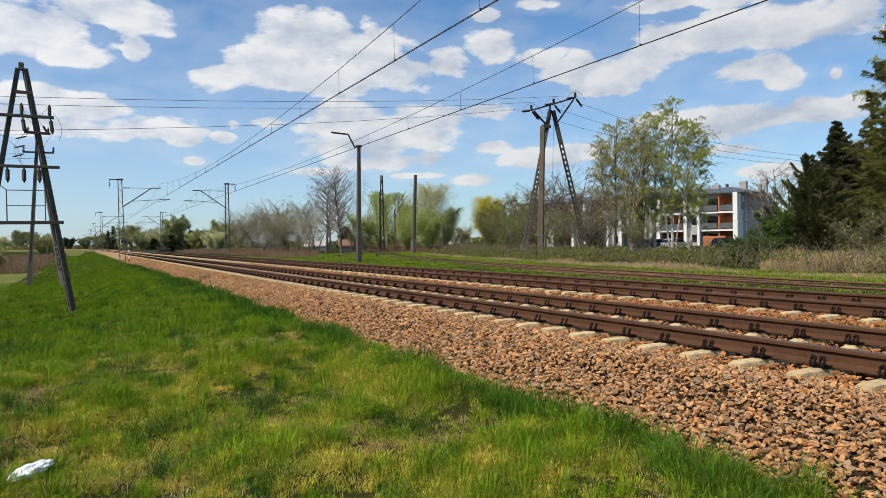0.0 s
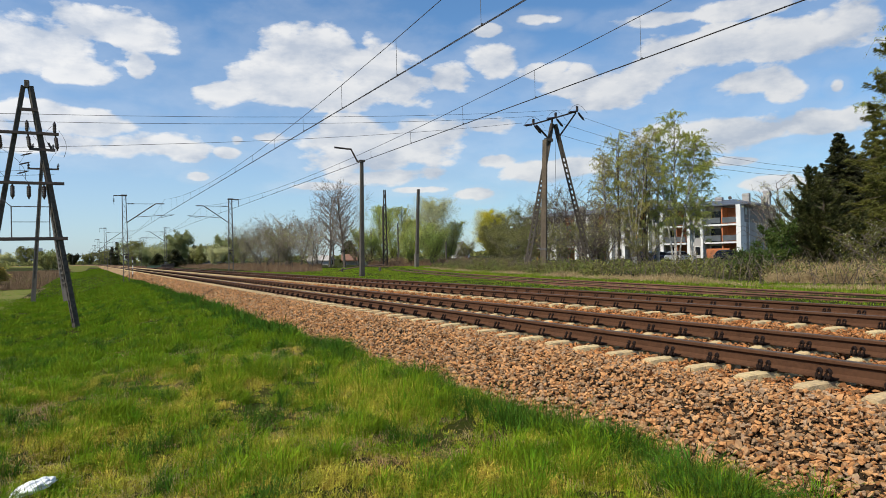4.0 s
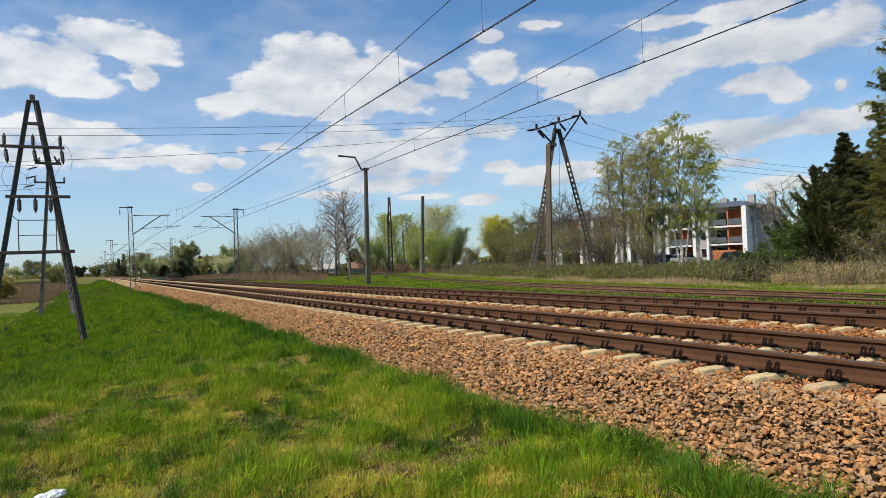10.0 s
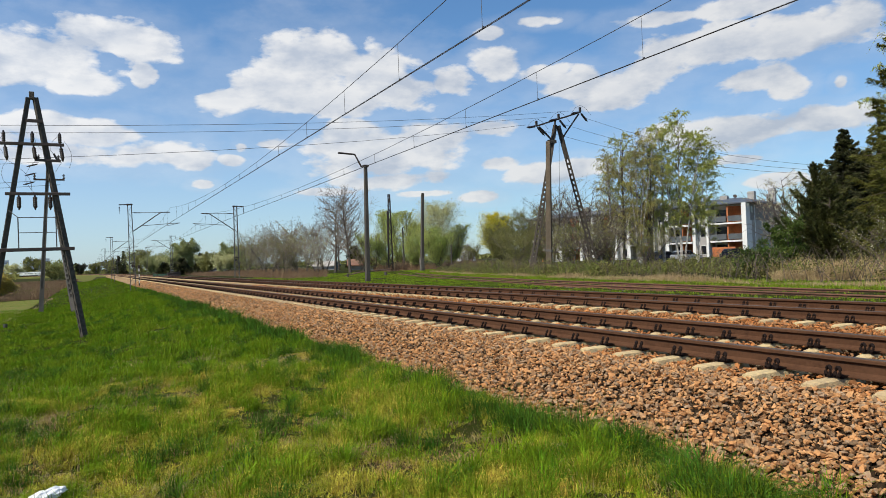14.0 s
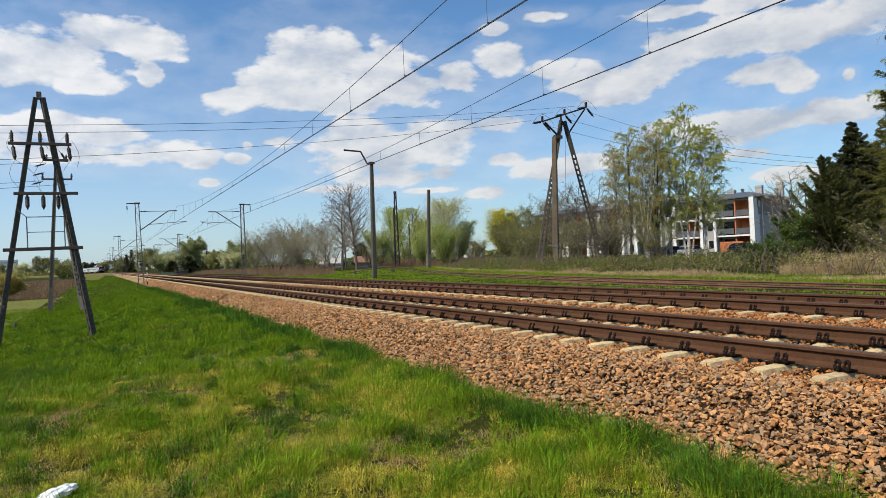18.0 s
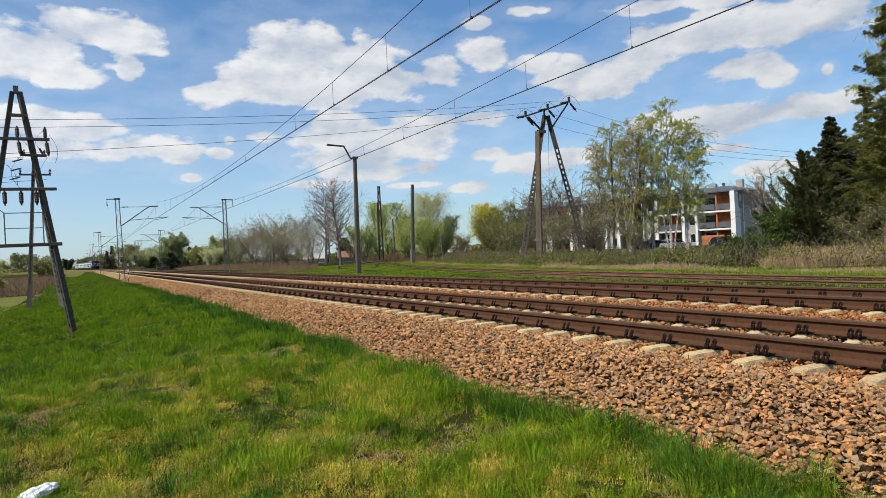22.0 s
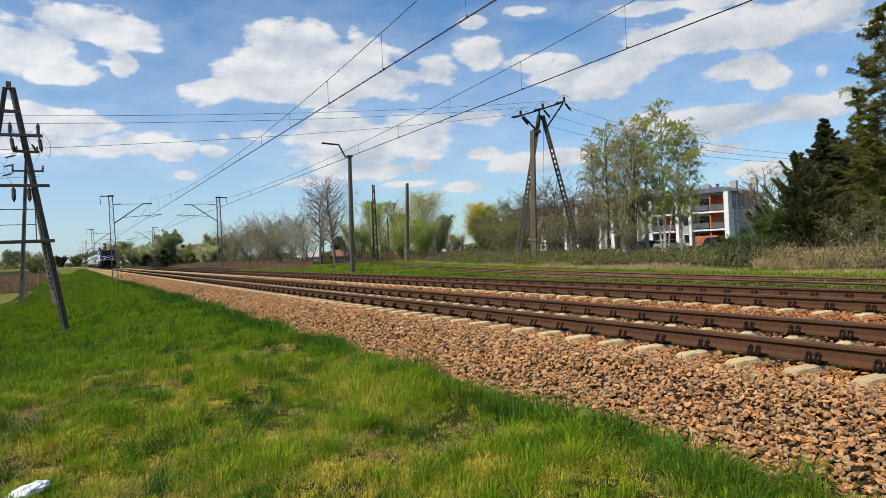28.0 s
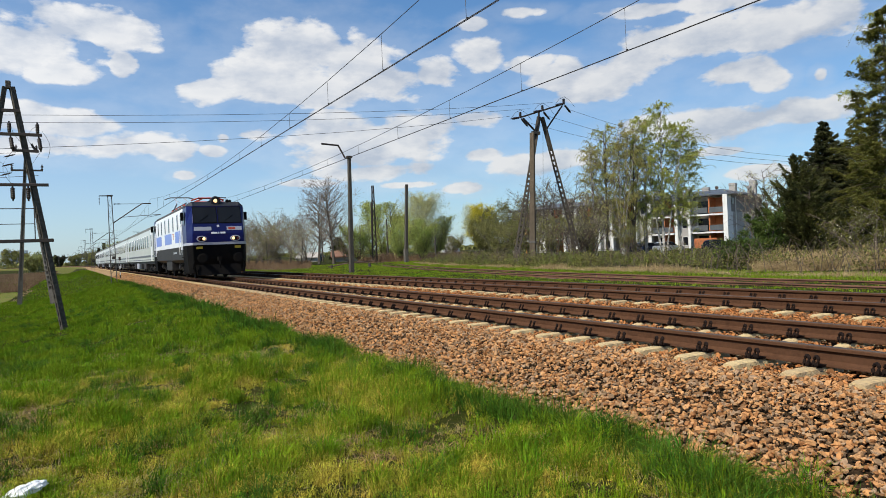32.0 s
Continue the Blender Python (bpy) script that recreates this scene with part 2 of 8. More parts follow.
def stone_mat(name="ballast_stone", k=(1.0, 1.0, 1.0)):
    """Broken quarry stone: rusty tan, grey and brown pieces mixed."""
    a, b, c = ((0.50, 0.308, 0.165), (0.40, 0.228, 0.118), (0.275, 0.15, 0.076))
    a, b, c = [tuple(u * w for u, w in zip(v, k)) for v in (a, b, c)]
    m = mat(name, a, b, 9.0, 0.95, 0.5, 60.0, spec=0.15, fine=c, fine_scale=30.0)
    nt = m.node_tree
    N, L = nt.nodes.new, nt.links.new
    b = nt.nodes["Principled BSDF"]
    base = b.inputs["Base Color"].links[0].from_socket
    g = N("ShaderNodeNewGeometry")
    o = N("ShaderNodeObjectInfo")
    add = N("ShaderNodeMath")
    add.operation = "ADD"
    L(g.outputs["Random Per Island"], add.inputs[0])
    L(o.outputs["Random"], add.inputs[1])
    fr = N("ShaderNodeMath")
    fr.operation = "FRACT"
    L(add.outputs[0], fr.inputs[0])
    ramp = N("ShaderNodeValToRGB")
    ramp.color_ramp.interpolation = "CONSTANT"
    es = ramp.color_ramp.elements
    tones = ((0.0, (0.95, 0.93, 0.92)), (0.16, (1.15, 1.03, 0.88)), (0.32, (0.56, 0.61, 0.70)), (0.45, (1.14, 0.95, 0.75)), (0.6, (0.82, 0.92, 1.12)),
             (0.74, (1.4, 1.25, 1.1)), (0.78, (0.7, 0.55, 0.43)), (0.92, (0.5, 0.45, 0.42)))
    while len(es) < len(tones):
        es.new(0.5)
    for e, (p, c) in zip(es, tones):
        e.position, e.color = p, (*(v * 0.5 for v in c), 1)
    L(fr.outputs[0], ramp.inputs[0])
    x = N("ShaderNodeMix")
    x.data_type, x.blend_type = "RGBA", "MULTIPLY"
    x.inputs[0].default_value = 1.0
    L(base, x.inputs[6])
    L(ramp.outputs[0], x.inputs[7])
    y = N("ShaderNodeMix")
    y.data_type, y.blend_type = "RGBA", "MULTIPLY"
    y.inputs[0].default_value = 1.0
    y.inputs[7].default_value = (2, 2, 2, 1)
    y.clamp_result = False
    L(x.outputs[2], y.inputs[6])
    L(y.outputs[2], b.inputs["Base Color"])
    return m


MAT_STONE = stone_mat("ballast_stone", (0.97, 0.97, 0.92))
MAT_STONE_RUST = stone_mat("rust_stained_stone", (0.88, 0.70, 0.53))
# near-black sheet: paints the shade seen in the gaps between the stones
MAT_GAP_SHADE = mat("ballast_gap_shade", (0.03, 0.019, 0.011), (0.015, 0.01, 0.006), 14.0, 0.95, 1.0, 22.0, spec=0.05, fine=(0.07, 0.045, 0.026), fine_scale=24.0)
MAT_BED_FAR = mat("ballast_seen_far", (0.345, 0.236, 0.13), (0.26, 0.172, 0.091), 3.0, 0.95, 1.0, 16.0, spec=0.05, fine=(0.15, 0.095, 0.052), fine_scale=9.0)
# soil colour sunk towards black, imitating the shade between grass blades
MAT_TURF_SHADE = mat("turf", (0.018, 0.0288, 0.0024), (0.033, 0.0348, 0.0054), 0.55, 0.95, 0.6, 18.0, spec=0.05, fine=(0.04, 0.034, 0.012), fine_scale=7.0)
MAT_FIELD = mat("young_crop", (0.085, 0.135, 0.010), (0.15, 0.145, 0.03), 0.35, 0.95, 0.5, 9.0, spec=0.05, fine=(0.17, 0.13, 0.07), fine_scale=2.5)
MAT_GRASS = mat("grass_blade", (0.1425, 0.203, 0.009025), (0.494, 0.361, 0.05866), 3.6, 0.7, island=0.55, leaf=0.08, spec=0.04)
MAT_TUFT = mat("lush_grass_blade", (0.069, 0.1452, 0.0054), (0.184, 0.2376, 0.0108), 3.0, 0.65, island=0.5, leaf=0.08, spec=0.04)
MAT_MEADOW = mat("meadow_grass_blade", (0.070, 0.145, 0.004), (0.155, 0.20, 0.011), 1.1, 0.7, island=0.55, leaf=0.08, spec=0.04)
MAT_VERGE_FAR = mat("far_meadow_blade", (0.066, 0.135, 0.004), (0.135, 0.18, 0.010), 0.5, 0.7, island=0.55, leaf=0.08, spec=0.04)
MAT_FRINGE = mat("tall_dark_grass_blade", (0.02975, 0.08075, 0.0068), (0.07225, 0.1318, 0.0119), 1.6, 0.65, island=0.55, leaf=0.08, spec=0.06)
MAT_DRY = mat("dry_grass_blade", (0.44, 0.33, 0.17), (0.30, 0.205, 0.105), 0.7, 0.85, island=0.3, leaf=0.2, spec=0.2)
MAT_THATCH = mat("brown_thatch_blade", (0.40, 0.25, 0.12), (0.22, 0.13, 0.07), 3.0, 0.9, island=0.35, leaf=0.1, spec=0.1)
MAT_REED = mat("brown_reed", (0.1564, 0.0918, 0.051), (0.2312, 0.153, 0.0918), 0.25, 0.9, island=0.3, leaf=0.15, spec=0.2)
MAT_RAIL = mat("rusty_rail_steel", (0.075, 0.034, 0.017), (0.050, 0.022, 0.011), 3.0, 0.85, 0.25, 60.0, spec=0.15, fine=(0.10, 0.046, 0.023), fine_scale=25.0)
MAT_HEAD = mat("worn_rail_head", (0.085, 0.055, 0.035), (0.055, 0.034, 0.022), 1.2, 0.5, metal=0.25)
MAT_OLD_RAIL = mat("old_rusty_rail", (0.17, 0.075, 0.04), (0.10, 0.045, 0.025), 2.0, 0.85, 0.3, 40.0)
MAT_CLIP = mat("spring_clip_steel", (0.011, 0.007, 0.006), (0.018, 0.010, 0.007), 8.0, 0.85, spec=0.08)
MAT_SLEEPER = mat("sleeper_concrete", (0.62, 0.47, 0.25), (0.52, 0.38, 0.19), 3.0, 0.95, 0.4, 45.0, spec=0.02, each=0.1, fine=(0.28, 0.22, 0.15), fine_scale=18.0)
MAT_WOOD_SLEEPER = mat("old_wooden_sleeper", (0.10, 0.07, 0.05), (0.06, 0.045, 0.035), 3.0, 0.9, 0.5, 30.0)
MAT_POLE = mat("aged_concrete", (0.069, 0.05925, 0.0465), (0.04125, 0.03525, 0.02775), 1.5, 0.9, 0.4, 40.0, spec=0.15, fine=(0.12, 0.11, 0.095), fine_scale=14.0)
MAT_STEEL = mat("dull_galvanised_steel", (0.13, 0.125, 0.12), (0.08, 0.07, 0.062), 3.0, 0.6, metal=0.5)
MAT_DARK_STEEL = mat("dark_weathered_steel", (0.035, 0.03, 0.028), (0.06, 0.042, 0.032), 3.0, 0.7, metal=0.3)
MAT_RUST_STEEL = mat("rusty_steel_angle", (0.10, 0.055, 0.038), (0.06, 0.036, 0.028), 4.0, 0.8)
MAT_INSULATOR = mat("dark_glazed_porcelain", (0.02, 0.014, 0.012), (0.03, 0.02, 0.016), 6.0, 0.25)
MAT_WIRE = mat("oxidised_wire", (0.045, 0.045, 0.05), (0.06, 0.055, 0.05), 3.0, 0.6, metal=0.4)
MAT_BARK = mat("grey_brown_bark", (0.11, 0.09, 0.07), (0.065, 0.052, 0.042), 5.0, 0.95, 0.6, 30.0)
MAT_BIRCH = mat("birch_bark", (0.62, 0.60, 0.55), (0.16, 0.14, 0.125), 3.5, 0.9, 0.3, 20.0)
MAT_TWIG = mat("thin_twig", (0.12, 0.085, 0.065), (0.08, 0.06, 0.05), 2.0, 0.9)
MAT_GREY_TWIG = mat("grey_bare_twig", (0.25, 0.205, 0.165), (0.165, 0.13, 0.105), 2.0, 0.9)
MAT_VERGE = mat("verge_grass_blade", (0.1403, 0.238, 0.0102), (0.238, 0.2805, 0.02975), 0.5, 0.7, island=0.45, leaf=0.4, spec=0.04)
LEAF = {
    "ochre": mat("ochre_willow_leaf", (0.46, 0.34, 0.07), (0.34, 0.28, 0.08), 0.5, 0.7, island=0.3, leaf=0.3, spec=0.2),
    "birch": mat("fresh_birch_leaf", (0.50, 0.50, 0.13), (0.40, 0.43, 0.11), 0.5, 0.6, island=0.45, leaf=0.5, spec=0.2),
    "bud": mat("budding_birch_leaf", (0.52, 0.44, 0.15), (0.42, 0.38, 0.12), 0.5, 0.6, island=0.45, leaf=0.5, spec=0.2),
    "fresh": mat("fresh_green_leaf", (0.3105, 0.391, 0.08625), (0.46, 0.483, 0.1495), 0.4, 0.6, island=0.3, leaf=0.4, spec=0.2),
    "olive": mat("olive_green_leaf", (0.238, 0.2338, 0.07225), (0.17, 0.17, 0.051), 0.4, 0.65, island=0.3, leaf=0.35, spec=0.2),
    "pale": mat("pale_budding_leaf", (0.567, 0.546, 0.273), (0.4515, 0.4515, 0.21), 0.4, 0.7, island=0.3, leaf=0.35, spec=0.2),
    "yellow": mat("yellow_blossom_leaf", (0.62, 0.52, 0.03), (0.46, 0.42, 0.04), 0.4, 0.7, island=0.25, leaf=0.3, spec=0.2),
    "dark": mat("dark_conifer_needle", (0.0125, 0.016, 0.005), (0.054, 0.054, 0.0135), 0.8, 0.65, island=0.65, leaf=0.1, spec=0.25),
    "pine": mat("pine_needle", (0.034, 0.040, 0.0105), (0.092, 0.090, 0.022), 0.8, 0.6, island=0.65, leaf=0.15, spec=0.25),
    "juniper": mat("fresh_juniper_needle", (0.045, 0.075, 0.012), (0.075, 0.105, 0.018), 0.9, 0.7, island=0.4, leaf=0.25, spec=0.2),
    "larch": mat("larch_needle", (0.135, 0.13, 0.022), (0.078, 0.08, 0.015), 0.7, 0.7, island=0.35, leaf=0.25, spec=0.2),
    "bramble": mat("bramble_leaf", (0.115, 0.145, 0.022), (0.165, 0.13, 0.043), 0.9, 0.65, island=0.65, leaf=0.25, spec=0.25),
    "blossom": mat("white_blossom", (0.60, 0.55, 0.44), (0.42, 0.42, 0.22), 1.2, 0.7, island=0.2, leaf=0.3, spec=0.2),
    # for far trees: distance haze mixed into the green
    "soft": mat("hazed_green_leaf", (0.30, 0.32, 0.125), (0.225, 0.245, 0.10), 0.4, 0.7, island=0.3, leaf=0.3, spec=0.2),
    "brown": mat("brown_old_leaf", (0.16, 0.105, 0.06), (0.12, 0.10, 0.04), 0.6, 0.8, island=0.3, leaf=0.2, spec=0.2),
}


# ---- geometry helpers ----
class Geo:
    """Collects boxes, tubes and prisms into one mesh."""

    def __init__(self):
        self.v, self.f = [], []

    def add(self, verts, faces):
        k = len(self.v)
        self.v += [tuple(p) for p in verts]
        self.f += [tuple(i + k for i in f) for f in faces]
        return self

    def box(self, c, s, m=None):
        q = [Vector((sx * s[0] / 2, sy * s[1] / 2, sz * s[2] / 2)) for sx in (-1, 1) for sy in (-1, 1) for sz in (-1, 1)]
        q = [(m @ p if m else p) + Vector(c) for p in q]
        return self.add(q, [(0, 1, 3, 2), (4, 6, 7, 5), (0, 4, 5, 1), (2, 3, 7, 6), (0, 2, 6, 4), (1, 5, 7, 3)])

    def beam(self, a, b, w, d=None, up=(0, 0, 1), w2=None, d2=None):
        """A square bar from a to b, w wide and d deep, tapering to w2, d2."""
        a, b = Vector(a), Vector(b)
        d, w2 = d or w, w2 or w
        d2 = d2 or (d * w2 / w)
        ax = (b - a).normalized()
        up = Vector(up)
        if abs(ax.dot(up)) > 0.98:
            up = Vector((0, 1, 0))
        s = ax.cross(up).normalized()
        u = s.cross(ax)
        q = []
        for p, ww, dd in ((a, w, d), (b, w2, d2)):
            q += [p + s * ww / 2 * i + u * dd / 2 * j for i, j in ((-1, -1), (1, -1), (1, 1), (-1, 1))]
        return self.add(q, [(3, 2, 1, 0), (4, 5, 6, 7), (0, 1, 5, 4), (1, 2, 6, 5), (2, 3, 7, 6), (3, 0, 4, 7)])

    def tube(self, pts, r, n=6, r2=None, caps=True):
        pts = [Vector(p) for p in pts]
        r2 = r if r2 is None else r2
        k = len(pts)
        vs, fs = [], []
        for i, p in enumerate(pts):
            t = (pts[min(i + 1, k - 1)] - pts[max(i - 1, 0)]).normalized()
            ref = Vector((0, 0, 1)) if abs(t.z) < 0.9 else Vector((1, 0, 0))
            s = t.cross(ref).normalized()
            u = s.cross(t)
            rr = r + (r2 - r) * i / (k - 1)
            vs += [p + (s * math.cos(6.28319 * j / n) + u * math.sin(6.28319 * j / n)) * rr for j in range(n)]
        for i in range(k - 1):
            fs += [(i * n + j, i * n + (j + 1) % n, (i + 1) * n + (j + 1) % n, (i + 1) * n + j) for j in range(n)]
        if caps:
            fs += [tuple(range(n))[::-1], tuple(range((k - 1) * n, k * n))]
        return self.add(vs, fs)

    def lathe(self, base, axis, profile, n=12):
        """profile: (distance along axis, radius)."""
        base, ax = Vector(base), Vector(axis).normalized()
        ref = Vector((0, 0, 1)) if abs(ax.z) < 0.9 else Vector((1, 0, 0))
        s = ax.cross(ref).normalized()
        u = s.cross(ax)
        vs, fs = [], []
        for h, r in profile:
            vs += [base + ax * h + (s * math.cos(6.28319 * j / n) + u * math.sin(6.28319 * j / n)) * r for j in range(n)]
        for i in range(len(profile) - 1):
            fs += [(i * n + j, i * n + (j + 1) % n, (i + 1) * n + (j + 1) % n, (i + 1) * n + j) for j in range(n)]
        fs += [tuple(range(n))[::-1], tuple(range((len(profile) - 1) * n, len(profile) * n))]
        return self.add(vs, fs)

    def prism(self, profile, y0, y1, m=None):
        """A profile in x, z drawn from y0 to y1."""
        n = len(profile)
        q = [Vector((x, y, z)) for y in (y0, y1) for x, z in profile]
        q = [m @ p for p in q] if m else q
        return self.add(q, [tuple(range(n)), tuple(range(2 * n - 1, n - 1, -1))] + [(i, i + n, (i + 1) % n + n, (i + 1) % n) for i in range(n)])

    def mesh(self, name, material, bevel=0.0, smooth=False):
        me = bpy.data.meshes.new(name)
        me.from_pydata(self.v, [], self.f)
        bm = bmesh.new()
        bm.from_mesh(me)
        bmesh.ops.recalc_face_normals(bm, faces=bm.faces)
        if bevel:
            bmesh.ops.bevel(bm, geom=bm.edges[:], offset=bevel, segments=1, affect="EDGES", clamp_overlap=True)
        bm.to_mesh(me)
        bm.free()
        me.materials.append(material)
        if smooth:
            me.polygons.foreach_set("use_smooth", [True] * len(me.polygons))
        return me


def arrays_mesh(name, verts, faces, material):
    """A mesh from numpy arrays; faces all of one size."""
    me = bpy.data.meshes.new(name)
    verts, faces = np.asarray(verts, np.float32), np.asarray(faces, np.int32)
    me.vertices.add(len(verts))
    me.vertices.foreach_set("co", verts.ravel())
    k = faces.shape[1]
    me.loops.add(faces.size)
    me.loops.foreach_set("vertex_index", faces.ravel())
    me.polygons.add(len(faces))
    me.polygons.foreach_set("loop_start", np.arange(0, faces.size, k, dtype=np.int32))
    me.update(calc_edges=True)
    me.polygons.foreach_set("use_smooth", [False] * len(faces))
    me.materials.append(material)
    return me


def part(name, mesh, parent, label="", m=None):
    ob = new(name, mesh)
    ob.parent = parent
    if m is not None:
        ob.matrix_basis = m
    if label:
        ob["label"] = label
    return ob


def thing(name, m, label, category, group="", kind="", mesh=None):
    ob = new(name, mesh)
    ob.matrix_basis = m
    return tagged(ob, label, category, group, kind)


def at(az, d, z=0.0):
    """A place by its bearing in degrees from the track's line and its distance from the photographer's spot."""
    a = radians(az)
    return Vector((d * math.sin(a), d * math.cos(a), z))


# ---- plan ----
TRACK_1, TRACK_2, HALF = 6.677, 10.735, 0.7525
RAIL_TOP = 0.172


def bend(s):
    """The line of the railway: at s metres along it, its sideways shift, its distance and its heading."""
    return np.interp(s, PLAN_S, PLAN_X), np.interp(s, PLAN_S, PLAN_Y), np.interp(s, PLAN_S, PLAN_A)


PLAN_S = np.arange(-80.0, 1700.0, 2.0)
curve = np.where(PLAN_S < 270, 0, np.minimum((PLAN_S - 270) * 4.1e-6, 0.0010)) + np.where(PLAN_S > 500, np.minimum((PLAN_S - 500) * 1.2e-5, 0.0012), 0)
curve = np.where(PLAN_S > 640, 0.0, curve)
PLAN_A = np.cumsum(curve) * 2.0
PLAN_X = -np.cumsum(np.sin(PLAN_A)) * 2.0
PLAN_Y = np.cumsum(np.cos(PLAN_A)) * 2.0 - 82.0


def on_track(s, off, z=0.0):
    x, y, a = bend(s)
    return Vector((x + off * math.cos(a), y + off * math.sin(a), z))


LEFT_X = (-400, -60, -7, -3.9, -3.2, -2.4, -0.2, 1.6, 3.4, 4.25)
LEFT_Z = (-2.5, -1.5, -1.05, -0.93, -0.80, -0.73, -0.70, -0.60, -0.52, -0.50)
RIGHT_X = (11.9, 13.0, 15.0, 24, 30, 60, 100, 400)
RIGHT_Z = (-0.30, -0.26, -0.14, -0.12, -0.14, -0.35, -0.5, -1.0)


LOW_X = (-400, -60, -7, -4.7, -3.4, -2.4, -0.9, 0.4, 1.6, 3.4, 4.25)
LOW_Z = (-2.5, -1.75, -1.58, -1.54, -1.50, -1.47, -1.38, -1.10, -0.74, -0.54, -0.50)


def ground_z(x, y):
    """Height of the turf under a place beside the straight; further along, the bank falls away to the field."""
    x, y = np.asarray(x, float), np.asarray(y, float)
    f = np.clip((y - 9) / 15, 0, 1)
    f = f * f * (3 - 2 * f)
    left = np.interp(x, LEFT_X, LEFT_Z) * (1 - f) + np.interp(x, LOW_X, LOW_Z) * f
    return np.where(x < 6, left, np.interp(x, RIGHT_X, RIGHT_Z))


def turf_relief(x, y):
    """Lumps of the uneven turf; rougher along the slope down to the field."""
    x, y = np.atleast_1d(np.asarray(x, float)), np.atleast_1d(np.asarray(y, float))
    lump = np.array([noise.noise((a * 0.8, b * 0.5, 3.1)) * 0.045 + noise.noise((a * 0.16, b * 0.16, 7.7)) * 0.04 + noise.noise((a * 2.6, b * 2.2, 1.3)) * 0.035 for a, b in zip(x, y)])
    rough = np.clip((-0.055 * y - 0.25 - x) / 0.7, 0, 1) * (x > -4.4) * (y < 45)
    hummock = np.array([noise.noise((a * 1.7, b * 1.5, 9.2)) for a, b in zip(x, y)]) * 0.11
    near = (np.abs(x) < 60) & (y < 130) & ((x < 4) | (x > 13))
    return np.where(near, (lump + rough * hummock) * np.where(x < 5, np.clip((4 - x) / 0.5, 0, 1), 1.0), 0)


def turf_z(x, y):
    return ground_z(x, y) + turf_relief(x, y)


# ---- ground ----
def make_ground():
    xs = np.unique(np.concatenate([[-2500, -1200, -700], np.array(LEFT_X), np.linspace(-4, 4.2, 56), [4.6, 6, 9, 11.5], np.array(RIGHT_X), np.linspace(13, 30, 18), [700, 1300, 2500]]))
    ys = np.concatenate([[-120, -40, -10], np.linspace(-2, 16, 110), np.linspace(16.4, 40, 60), np.linspace(44, 120, 24), [140, 170, 220, 300, 420, 600, 900, 1400, 2200, 3200]])
    X, Y = np.meshgrid(xs, ys)
    Z = ground_z(X, Y)
    Z = np.where((X > 4.4) & (X < 11.8), -0.62, Z)
    Z = Z + turf_relief(X.ravel(), Y.ravel()).reshape(X.shape)
    nx, ny = len(xs), len(ys)
    i = np.arange(nx * ny).reshape(ny, nx)
    faces = np.stack([i[:-1, :-1], i[:-1, 1:], i[1:, 1:], i[1:, :-1]], -1).reshape(-1, 4)
    me = arrays_mesh("ground", np.stack([X, Y, Z], -1).reshape(-1, 3), faces, MAT_TURF_SHADE)
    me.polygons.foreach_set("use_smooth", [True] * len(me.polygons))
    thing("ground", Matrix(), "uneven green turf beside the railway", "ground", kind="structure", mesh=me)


def strip(name, pts, width_left, width_right, z, material, label, category, lift=0.02):
    """A flat strip of ground along a line of places."""
    vs, fs = [], []
    for k, p in enumerate(pts):
        vs += [(p[0] - width_left, p[1], z(p) + lift), (p[0] + width_right, p[1], z(p) + lift)]
        if k:
            fs.append((2 * k - 2, 2 * k - 1, 2 * k + 1, 2 * k))
    me = arrays_mesh(name, vs, fs, material)
    return thing(name, Matrix(), label, category, kind="structure", mesh=me)


make_ground()


def make_field():
    xs = [-4.55, -5.4, -7, -15, -28, -44, -60]
    ys = list(range(14, 92, 6))
    vs, fs = [], []
    for j, y in enumerate(ys):
        for i, x in enumerate(xs):
            e = noise.noise((y * 0.21, 2.0, i * 0.7)) * 0.35 if i == 0 else 0
            vs.append((x + e, y, float(ground_z(x, y)) + 0.06))
            if i and j:
                a = j * len(xs) + i
                fs.append((a, a - 1, a - 1 - len(xs), a - len(xs)))
    me = arrays_mesh("field", vs, fs, MAT_FIELD)
    thing("field", Matrix(), "flat field of young green crop", "field", kind="structure", mesh=me)

make_field()


def make_bed():
    """The ballast bank of both tracks, following the bend."""
    prof = [(-2.65, -1.7), (-2.52, -0.56), (-1.72, -0.075), (-1.35, -0.055), (-0.7, -0.06), (0.7, -0.06), (1.35, -0.055), (2.0, -0.09), (2.7, -0.055), (5.4, -0.055), (5.8, -0.08), (6.5, -0.34), (6.7, -1.7)]
    ss = list(range(-30, 60, 2)) + list(range(60, 1300, 10))
    vs, fs = [], []
    n = len(prof)
    for k, s in enumerate(ss):
        for off, z in prof:
            lump = 0.025 * noise.noise((off * 2.1, s * 0.9, 0.5)) if z > -0.5 else 0
            vs.append(on_track(s, TRACK_1 + off, z + lump - (0.03 if s < 20 else 0.012)))
        if k:
            fs += [((k - 1) * n + i, (k - 1) * n + i + 1, k * n + i + 1, k * n + i) for i in range(n - 1)]
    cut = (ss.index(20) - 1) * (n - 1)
    me = arrays_mesh("ballast", vs, fs[:cut + n - 1], MAT_GAP_SHADE)
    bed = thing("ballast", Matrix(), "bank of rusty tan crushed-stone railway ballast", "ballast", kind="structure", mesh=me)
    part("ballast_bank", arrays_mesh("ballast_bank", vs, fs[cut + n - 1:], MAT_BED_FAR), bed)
    return bed


ballast = make_bed()


